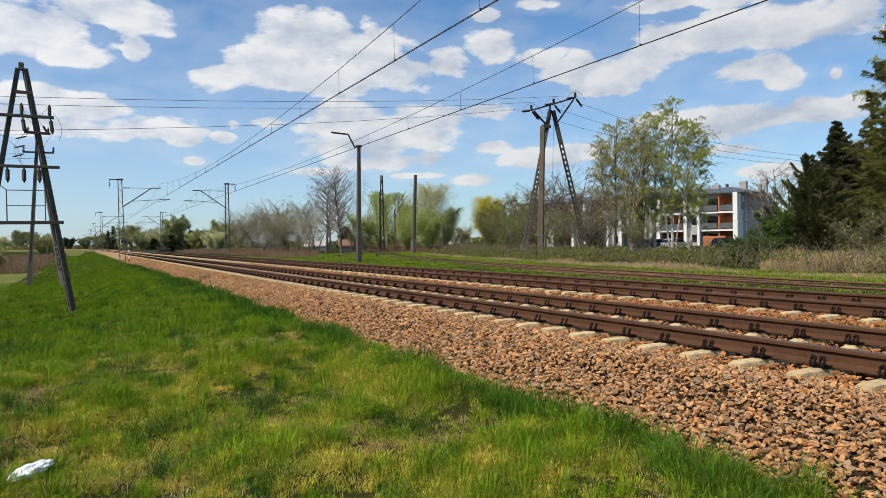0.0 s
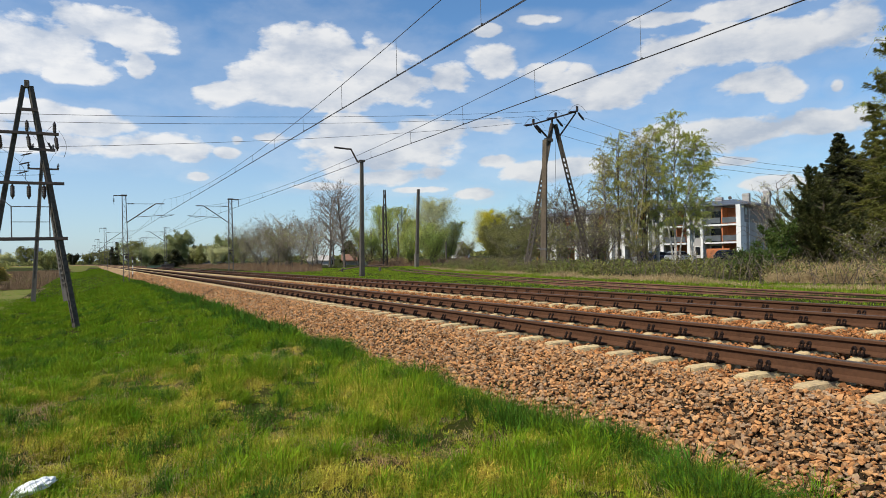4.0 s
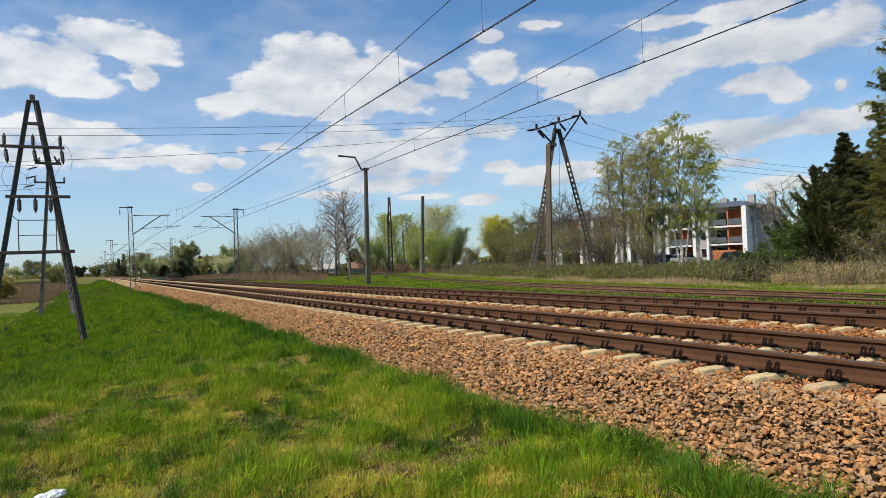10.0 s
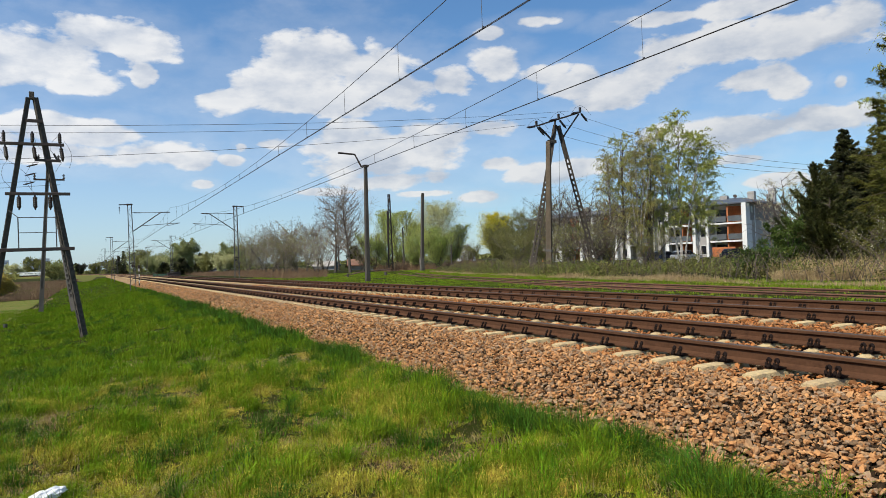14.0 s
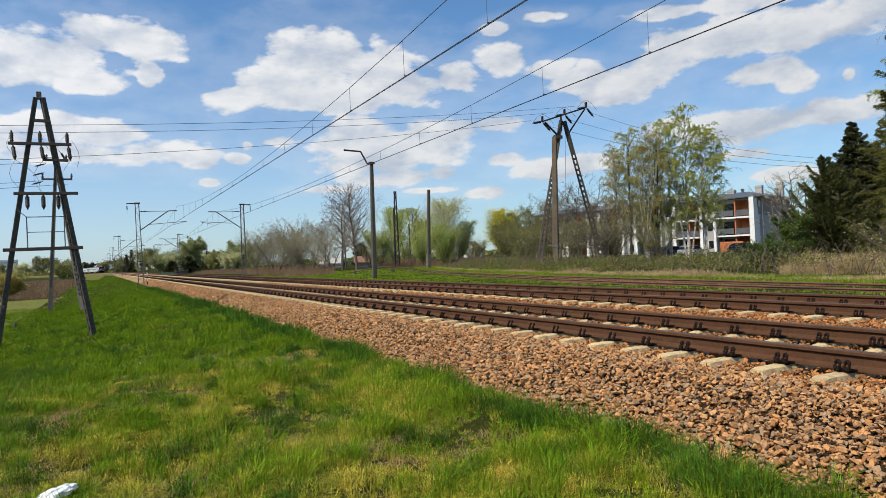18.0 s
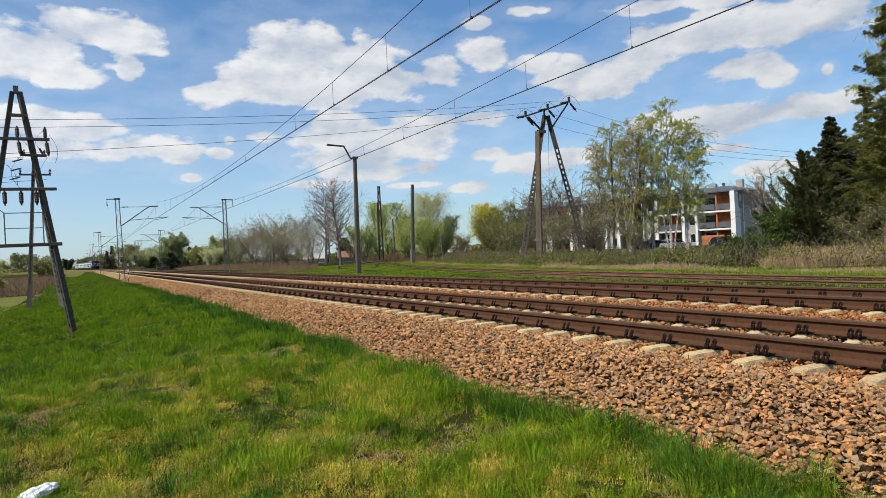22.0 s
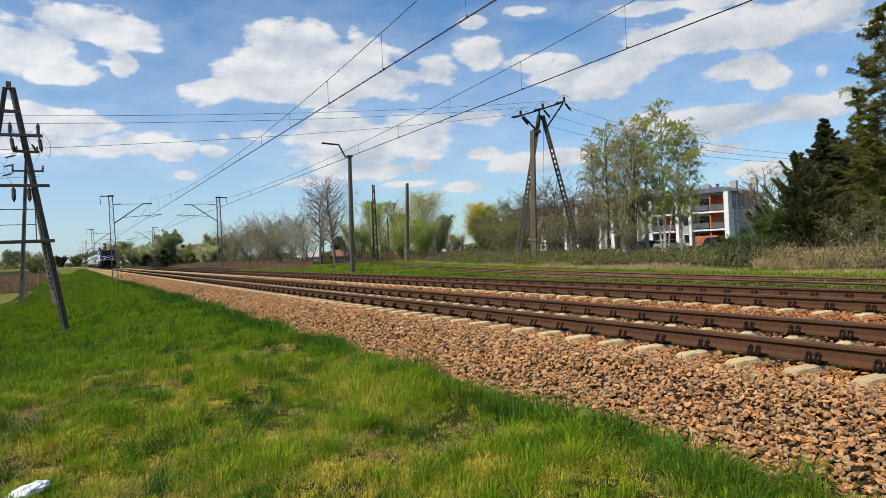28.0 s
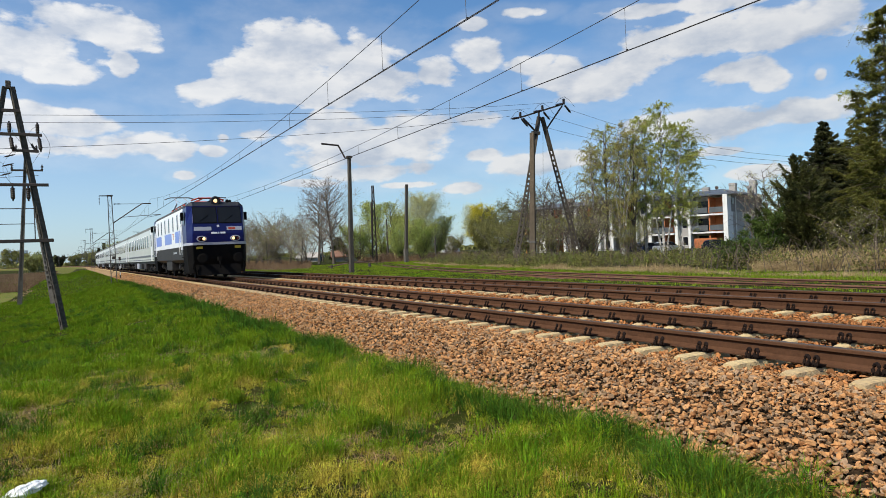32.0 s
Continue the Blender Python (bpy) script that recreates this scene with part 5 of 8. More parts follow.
    # leafless trees
    plant("bare_tree", spot(19.5, 84), "tall leafless grey tree with fine upright twigs", "tree", 80, 9.4, 2.7, 0.2, 84, 16, 1.05, 0.05, "brown", 260, 0.12, twig=MAT_GREY_TWIG, thick=1.35, group="leafless trees")
    plant("bare_tree", spot(18.3, 92), "leafless grey tree with fine upright twigs", "tree", 81, 9.2, 2.4, 0.2, 70, 14, 1.05, 0.05, "brown", 200, 0.12, twig=MAT_GREY_TWIG, thick=1.35, group="leafless trees")
    for i, (az, d, h, lf, n) in enumerate([(12.6, 112, 5.6, "pale", 500), (13.8, 108, 6.0, "brown", 260), (14.9, 104, 6.6, "pale", 600), (15.9, 104, 7.4, "brown", 300), (15.3, 96, 4.0, "olive", 1200), (13.0, 100, 3.6, "olive", 1800), (16.8, 88, 3.6, "pale", 900), (11.3, 122, 4.2, "olive", 2200), (17.4, 100, 5.6, "brown", 500), (20.6, 100, 3.4, "olive", 1700), (12.2, 135, 5.0, "olive", 2400), (14.2, 94, 3.4, "olive", 1800)]):
        plant("thicket_tree", spot(az, d), "leafless grey thicket with thin stems" if lf == "brown" else "half-leafed thicket tree with thin stems", "tree", 90 + i, h, 2.8, 0.1, 60, 14, 1.2, 0.05, lf, int(n * 2.6), 0.075, stems=4, twig=MAT_GREY_TWIG, thick=1.1, group="thicket beyond the tracks")
    # far trees along the line
    for i, (az, d, h, w, lf, n) in enumerate([(8.5, 190, 4.0, 2.6, "olive", 2800), (9.9, 180, 6.2, 2.8, "soft", 3400), (10.6, 175, 5.4, 2.6, "olive", 2600), (7.2, 205, 7.4, 2.6, "soft", 3600), (6.5, 205, 8.6, 3.0, "soft", 4400), (5.9, 208, 7.6, 2.8, "soft", 3600), (7.9, 170, 3.4, 2.0, "olive", 2200),
                                              (3.4, 310, 8.2, 4.2, "olive", 4000), (2.9, 340, 8.8, 4.2, "soft", 3600), (4.4, 240, 4.8, 3.2, "soft", 2800), (5.3, 215, 4.4, 2.4, "pale", 2000), (4.2, 205, 3.6, 2.4, "soft", 1800), (11.4, 165, 4.8, 2.6, "soft", 2600), (1.5, 560, 9.6, 5.4, "olive", 2600), (9.2, 150, 3.2, 2.0, "pale", 1900), (8.2, 185, 3.6, 2.2, "pale", 1900)]):
        lab = {"olive": "distant leafy olive-green tree", "soft": "distant tall tree with crown colour greyed as haze", "pale": "distant low tree pale with blossom and buds"}[lf]
        plant("far_tree", spot(az, d), lab, "tree", 120 + i, h, w, 0.12, 40, 6, 0.9, 0.05, lf, int(n * 3.0), 0.21, stems=2, group="far trees along the line", spread=1.25, thick=1.6, blossom=500 if lf == "pale" else 0)
    for i, (az, d, h, w) in enumerate([(2.2, 430, 12.6, 3.0), (1.85, 450, 10.0, 2.8), (6.3, 160, 3.3, 1.5), (5.05, 160, 2.3, 1.1), (7.7, 190, 4.6, 1.1), (19.9, 150, 4.6, 1.6)]):
        conifer("far_conifer", spot(az, d), "distant dark green conifer tree", "tree", 140 + i, h, w, "dark", 16, 6, 2600, 0.5, 0.02, group="far conifers", top=0.6 if h < 7 else 0.92)
    # left of the line, beyond the field
    for i, (az, d, h, w, lf, n) in enumerate([(-1.35, 700, 9.0, 4.5, "dark", 3200), (-0.75, 690, 10.0, 4.5, "dark", 3200), (-3.75, 800, 17.0, 8.0, "olive", 3600), (-3.0, 820, 14.0, 7.0, "olive", 3000), (-2.1, 330, 7.6, 4.0, "soft", 3000), (-1.75, 340, 6.4, 3.6, "olive", 2600),
                                              (-5.5, 105, 2.0, 1.4, "ochre", 3600), (-6.3, 104, 2.5, 1.6, "ochre", 3400), (-5.2, 860, 12.0, 8.0, "pale", 2400), (-6.4, 840, 13.0, 8.0, "olive", 2400), (-4.6, 870, 9.0, 7.0, "pale", 2400), (0.3, 720, 9.5, 5.0, "olive", 2600), (1.1, 600, 8.0, 5.0, "olive", 2600), (-2.5, 300, 5.0, 3.4, "olive", 2400)]):
        lab = {"dark": "distant dark leafy tree", "pale": "half-leafed bush beyond the field", "soft": "half-leafed willow with haze-greyed leaves beyond the field", "olive": "olive-green bush beyond the field", "ochre": "yellow-brown willow bush beyond the field"}[lf]
        plant("field_tree", spot(az, d), lab, "tree" if h > 5 else "bush", 160 + i, h, w, 0.05, 30, 5, 0.9, 0.05, lf, int(n * 1.6), 0.16 if d < 200 else 0.35 if d < 400 else 0.8, stems=3, group="trees beyond the field", spread=1.4, thick=1.4)


plant_trees()


def far_woods():
    """A low uneven line of woods all round the horizon."""
    rng = np.random.default_rng(7)
    cs = []
    for az in np.arange(-60, 120, 0.2):
        d = 820 + 160 * math.sin(az * 0.13) + rng.uniform(-60, 60)
        h = (5.5 + 2.6 * noise.noise((az * 0.35, 0, 0)) + 2.0 * noise.noise((az * 1.7, 4, 0))) * (1.0 if az > -2 else 0.9)
        p = at(az, d)
        k = 44
        c = rng.normal(0, 1, (k, 3)) * np.array([2.2, 2.2, h * 0.28]) + np.array([p.x, p.y, h * 0.42 - 1.5])
        cs.append(c)
    me = leaves_mesh("far_woods", np.concatenate(cs), 2.8, LEAF["olive"], rng)
    thing("far_woods", Matrix(), "distant olive-green line of woods", "woods", kind="stuff", mesh=me)


far_woods()


def bramble_bank():
    """The tangled hedge of brambles and old grass behind the siding."""
    rng = np.random.default_rng(15)
    n = 90000
    y = rng.uniform(8, 62, n)
    edge = np.array([siding_x(v) for v in y]) + 4.2
    x = edge + np.abs(rng.normal(0, 1, n)) * 3.0 + np.where(y < 27, 2.2, 0.3)
    top = 0.18 + 0.55 * np.clip((x - edge) / 2.5, 0, 1) * (0.75 + 0.5 * np.array([noise.noise((a * 0.35, b * 0.35, 1.0)) for a, b in zip(x, y)]))
    stay = (y > 22.5) | (rng.uniform(0, 1, n) < 0.3)
    stay &= np.hypot(x - 29.4, y - 40.6) > 3.4
    x, y, top, edge, n = x[stay], y[stay], top[stay], edge[stay], int(stay.sum())
    z = ground_z(x, y) + rng.uniform(0.1, 1, n) ** 0.6 * top * np.clip(1.0 + 1.4 * np.array([noise.noise((a * 1.3, b * 1.1, 6.0)) for a, b in zip(x, y)]), 0.35, 1.7)
    me = leaves_mesh("bramble_bank", np.stack([x, y, z], 1), 0.066, LEAF["bramble"], rng)
    thing("bramble_bank", Matrix(), "tangled low bank of olive bramble leaves", "brambles", kind="stuff", mesh=me)
    lines = []
    for k in range(420):
        yy = rng.uniform(8, 60)
        xx = siding_x(yy) + 4.3 + abs(rng.normal(0, 1)) * 2.6
        zz = float(ground_z(xx, yy))
        a = rng.uniform(0, 6.28)
        l, hgt = rng.uniform(0.5, 1.2), rng.uniform(0.5, 1.3)
        lines.append((np.array([(xx + l * f * math.cos(a), yy + l * f * math.sin(a), zz + hgt * math.sin(math.pi * 0.8 * f)) for f in (0, 0.3, 0.6, 1)]), 0.008, 0.005, 3))
    thing("bramble_canes", Matrix(), "thin brown arching bramble canes", "brambles", kind="stuff", mesh=tubes_mesh("bramble_canes", lines, MAT_TWIG, 1.3))


bramble_bank()


# ---- buildings and what stands by them ----
MAT_RENDER = mat("white_render", (0.6364, 0.6278, 0.602), (0.5676, 0.559, 0.5332), 0.6, 0.9, 0.15, 30.0)
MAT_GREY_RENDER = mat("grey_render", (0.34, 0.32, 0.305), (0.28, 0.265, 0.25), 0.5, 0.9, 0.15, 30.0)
MAT_PALE_RENDER = mat("pale_grey_render", (0.60, 0.58, 0.55), (0.53, 0.515, 0.49), 0.5, 0.9, 0.15, 30.0)
MAT_GABLE = mat("greige_gable_render", (0.357, 0.3315, 0.3017), (0.306, 0.2848, 0.2592), 0.5, 0.9, 0.15, 30.0)
MAT_GABLE_TOP = mat("dark_greige_render", (0.2167, 0.1955, 0.1742), (0.1827, 0.1658, 0.1487), 0.5, 0.9, 0.15, 30.0)
MAT_ORANGE = mat("orange_wood_cladding", (0.46, 0.15, 0.045), (0.36, 0.11, 0.035), 2.0, 0.7, 0.2, 20.0)
MAT_ROOF = mat("grey_sheet_roof", (0.10, 0.115, 0.135), (0.08, 0.09, 0.105), 0.4, 0.5, metal=0.3)
MAT_PANE = mat("dark_window_glass", (0.012, 0.013, 0.015), (0.008, 0.009, 0.011), 1.0, 0.06, spec=0.22)
MAT_SMOKED = mat("smoked_railing_glass", (0.10, 0.11, 0.115), (0.075, 0.08, 0.085), 1.0, 0.15, spec=0.3)
MAT_PAVE = mat("pale_paving", (0.42, 0.39, 0.35), (0.34, 0.31, 0.28), 0.7, 0.9, 0.2, 20.0)
MAT_TYRE = mat("black_rubber", (0.015, 0.015, 0.016), (0.022, 0.022, 0.022), 8.0, 0.85)


def apartment_house():
    """A three-storey house; local y runs along the balcony front away from the near corner, local x into the house."""
    front = math.degrees(math.atan2(0.3167, 0.9485))
    t = thing("apartment_house", Matrix.Translation((93.5, 74.1, -0.75)) @ pose(0, 0, 0, 0, 0, front), "white and grey three-storey apartment house with orange balconies", "apartment house")
    L, D, H, F = 44.0, 15.0, 8.9, 2.9
    part("gable_wall", Geo().box((D / 2 + 0.15, 0.15, H / 2 - 1.45), (D - 0.3, 0.3, H - 2.9)).mesh("gable_wall", MAT_GABLE), t, "pale grey gable wall")
    part("gable_top", Geo().box((D / 2 + 0.15, 0.15, H - 1.45), (D - 0.3, 0.32, 2.9)).mesh("gable_top", MAT_GABLE_TOP), t, "darker grey top storey band")
    part("back_wall", Geo().box((D + 0.15, L / 2, H / 2), (0.3, L, H)).mesh("back_wall", MAT_GREY_RENDER), t)
    part("end_wall", Geo().box((D / 2, L - 0.15, H / 2), (D - 0.3, 0.3, H)).mesh("end_wall", MAT_GREY_RENDER), t)
    part("inner_wall", Geo().box((1.9, L / 2, H / 2), (0.3, L - 0.7, H)).mesh("inner_wall", MAT_RENDER), t)
    # roof with wide eaves
    x0, x1, y0, y1 = -1.1, D + 1.1, -1.0, L + 1.0
    g = Geo().add([(x0, y0, H - 0.13), (x1, y0, H - 0.13), (x1, y1, H - 0.13), (x0, y1, H - 0.13), (x0, y0, H + 0.05), (x1, y0, H + 0.05), (x1, y1, H + 0.05), (x0, y1, H + 0.05), (D / 2, 4.0, H + 1.35), (D / 2, L - 4.0, H + 1.35)],
                  [(0, 1, 2, 3), (0, 4, 5, 1), (1, 5, 6, 2), (2, 6, 7, 3), (3, 7, 4, 0), (4, 8, 5), (5, 8, 9, 6), (6, 9, 7), (7, 9, 8, 4)])
    roof = part("roof", g.mesh("roof", MAT_ROOF), t, "low grey sheet-metal roof")
    for x, y, w, top in ((12.8, 0.6, 1.1, 11.7), (11.2, 0.7, 0.45, 10.6), (7.6, 2.2, 1.1, 11.1), (6.5, 6.4, 1.2, 10.7), (6.2, 9.4, 0.8, 10.7), (6.2, 15.0, 1.4, 10.8), (6.4, 21, 1.2, 10.9), (6.2, 27, 1.4, 10.8), (6.4, 34, 1.2, 10.9)):
        part("chimney", Geo().box((x, y, (H + top) / 2), (0.8, w, top - H)).box((x, y, top - 0.3), (0.95, w + 0.15, 0.14)).mesh("chimney", MAT_GREY_RENDER), roof, "grey rendered chimney")
    part("satellite_dish", Geo().lathe((6.6, 4.6, H + 1.55), (-0.8, -0.5, 0.3), [(0, 0.03), (0.05, 0.15), (0.10, 0.32), (0.11, 0.31)], 12).beam((6.6, 4.6, H + 0.8), (6.6, 4.6, H + 1.55), 0.07).mesh("satellite_dish", MAT_DARK_STEEL), roof, "small dark satellite dish")
    # front: white piers and loggia bays
    bays = [(0.75, 6.3), (9.2, 13.4), (16.6, 20.8), (24.0, 28.2), (31.4, 35.6), (38.4, 42.6)]
    edge = 0.0
    for a, b in bays + [(L, L)]:
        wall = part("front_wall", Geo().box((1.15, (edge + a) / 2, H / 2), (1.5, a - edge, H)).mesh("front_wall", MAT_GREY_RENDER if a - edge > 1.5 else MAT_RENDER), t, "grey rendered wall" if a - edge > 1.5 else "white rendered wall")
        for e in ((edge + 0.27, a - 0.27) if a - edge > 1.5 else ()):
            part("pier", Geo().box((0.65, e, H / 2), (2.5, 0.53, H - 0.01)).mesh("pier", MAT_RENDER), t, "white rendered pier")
        if a - edge > 1.5:
            for s in range(3):
                win = part("window", Geo().box((0.38, (edge + a) / 2, s * F + 1.5), (0.06, 1.0, 1.5)).mesh("window", MAT_RENDER), wall)
                part("pane", Geo().box((0.34, (edge + a) / 2, s * F + 1.5), (0.03, 0.86, 1.36)).mesh("pane", MAT_PANE), t)
        edge = b
    for k, (a, b) in enumerate(bays):
        m = (a + b) / 2
        for s in range(3):
            z = s * F
            slab = part("balcony_slab", Geo().box((0.45, m, z + F - 0.12), (2.9, b - a, 0.26)).mesh("balcony_slab", MAT_RENDER), t, "white balcony slab") if s < 2 else None
            part("balcony_back", Geo().box((1.70, m - (b - a) * 0.22, z + 1.4), (0.06, (b - a) * 0.5, 2.6)).mesh("balcony_back", MAT_ORANGE), t, "orange clad back wall")
            part("balcony_door", Geo().box((1.72, m + (b - a) * 0.26, z + 1.15), (0.06, (b - a) * 0.38, 2.2)).mesh("balcony_door", MAT_PANE), t, "dark glazed balcony door")
            part("balcony_divider", Geo().box((0.55, m - 0.3, z + 1.4), (2.3, 0.22, 2.62)).mesh("balcony_divider", MAT_ORANGE), t, "orange clad divider")
            if s:
                for y0, y1 in ((a + 0.1, m - 0.45), (m - 0.15, b - 0.1)):
                    part("balcony_railing", Geo().box((-0.93, (y0 + y1) / 2, z + 0.6), (0.04, y1 - y0, 0.85)).mesh("balcony_railing", MAT_SMOKED), t, "dark glass balcony railing")
                    part("hand_rail", Geo().box((-0.93, (y0 + y1) / 2, z + 1.06), (0.07, y1 - y0, 0.05)).mesh("hand_rail", MAT_STEEL), t)
    fence = part("terrace_fence", Geo().box((-2.6, 3.2, 0.9), (0.08, 3.7, 1.9)).mesh("terrace_fence", MAT_ORANGE), t, "orange wooden terrace fence")
    for k in range(7):
        part("fence_board", Geo().box((-2.66, 3.2, 0.2 + 0.25 * k), (0.03, 3.7, 0.2)).mesh("fence_board", MAT_ORANGE), fence)
    part("down_pipe", Geo().tube([(2.2, -0.06, 0), (2.2, -0.06, H - 0.4)], 0.09, 8).mesh("down_pipe", MAT_RENDER), t, "white rain pipe")
    gw = part("gable_window", Geo().box((1.0, -0.02, 7.7), (0.9, 0.06, 1.0)).mesh("gable_window", MAT_PANE), t)
    part("corner_pier", Geo().box((-0.2, 0.35, H / 2 - 0.05), (2.3, 0.72, H - 0.1)).mesh("corner_pier", MAT_RENDER), t, "white corner pier")


apartment_house()


def car(m, label, paint):
    c = thing("car", m, label, "car", group="parked cars")
    low = [(-2.15, 0.35), (-2.2, 0.75), (-1.9, 0.95), (-0.9, 1.0), (1.9, 1.02), (2.2, 0.9), (2.22, 0.45), (2.1, 0.32)]
    top = [(-0.95, 1.0), (-0.25, 1.42), (1.2, 1.48), (1.85, 1.3), (2.05, 1.02)]
    turn = Matrix.Rotation(math.pi / 2, 4, "Z")
    part("body", Geo().prism(low, -0.88, 0.88).mesh("body", paint, 0.05), c)
    part("cabin", Geo().prism(top, -0.76, 0.76).mesh("cabin", MAT_PANE, 0.04), c, "dark windows")
    part("car_roof", Geo().prism([(-0.2, 1.42), (1.2, 1.49), (1.7, 1.38), (1.7, 1.43), (1.2, 1.54), (-0.2, 1.47)], -0.72, 0.72).mesh("car_roof", paint), c)
    for x in (-1.35, 1.3):
        for y in (-0.86, 0.86):
            w = part("wheel", Geo().lathe((x, y - 0.1, 0.32), (0, 1, 0), [(0, 0.2), (0.0, 0.32), (0.2, 0.32), (0.2, 0.2)], 14).mesh("wheel", MAT_TYRE), c)
            part("rim", Geo().lathe((x, y - 0.11, 0.32), (0, 1, 0), [(0, 0.19), (0.22, 0.19)], 10).mesh("rim", MAT_STEEL), w)
    for y in (-0.62, 0.62):
        part("headlight", Geo().box((-2.17, y, 0.76), (0.08, 0.36, 0.14)).mesh("headlight", MAT_PALE_RENDER), c)


def parked_cars():
    silver = mat("silver_car_paint", (0.42, 0.43, 0.44), (0.38, 0.39, 0.40), 1.0, 0.3, metal=0.5)
    blue = mat("dark_blue_car_paint", (0.02, 0.03, 0.06), (0.015, 0.022, 0.045), 1.0, 0.25, metal=0.4)
    black = mat("black_car_paint", (0.015, 0.016, 0.018), (0.02, 0.02, 0.022), 1.0, 0.25, metal=0.3)
    for az, d, lab, paint, turn in ((46.9, 100, "silver estate car parked before the house", silver, 182), (45.4, 101, "dark blue car parked before the house", blue, 185), (44.3, 102, "dark blue hatchback parked in the row", blue, 185), (50.6, 100, "black car parked by the terrace fence", black, 176)):
        p = at(az, d, -0.66)
        car(Matrix.Translation(p) @ pose(0, 0, 0, 0, 0, turn), lab, paint)
    g = Geo()
    m = pose(86, 79, -0.66, 0, 0, math.degrees(math.atan2(0.3167, 0.9485)))
    g.add([m @ Vector(p) for p in ((-9, -8, 0), (4, -8, 0), (4, 40, 0), (-9, 40, 0))], [(0, 1, 2, 3)])
    thing("forecourt", Matrix(), "pale paved forecourt of the apartment house", "paving", kind="structure", mesh=g.mesh("forecourt", MAT_PAVE))


parked_cars()


def small_house(m, label, w, d, h, wall, roof_mat, roof_h):
    t = thing("house", m, label, "house", group="far houses")
    part("wall", Geo().box((0, 0, h / 2), (w, d, h)).mesh("wall", wall), t)
    part("gable", Geo().prism([(-w / 2, h), (0, h + roof_h * 0.92), (w / 2, h)], -d / 2 + 0.02, d / 2 - 0.02).mesh("gable", wall), t)
    r = part("roof", Geo().prism([(-w / 2 - 0.4, h - 0.2), (0, h + roof_h), (w / 2 + 0.4, h - 0.2), (w / 2 + 0.4, h - 0.02), (0, h + roof_h + 0.2), (-w / 2 - 0.4, h - 0.02)], -d / 2 - 0.3, d / 2 + 0.3).mesh("roof", roof_mat), t)
    part("chimney", Geo().box((w * 0.2, 0, h + roof_h), (0.6, 0.6, 1.2)).mesh("chimney", MAT_GREY_RENDER), r)
    for x in (-w * 0.22, w * 0.22):
        part("window", Geo().box((x, -d / 2, h * 0.5), (1.0, 0.08, 1.2)).mesh("window", MAT_PANE), t)


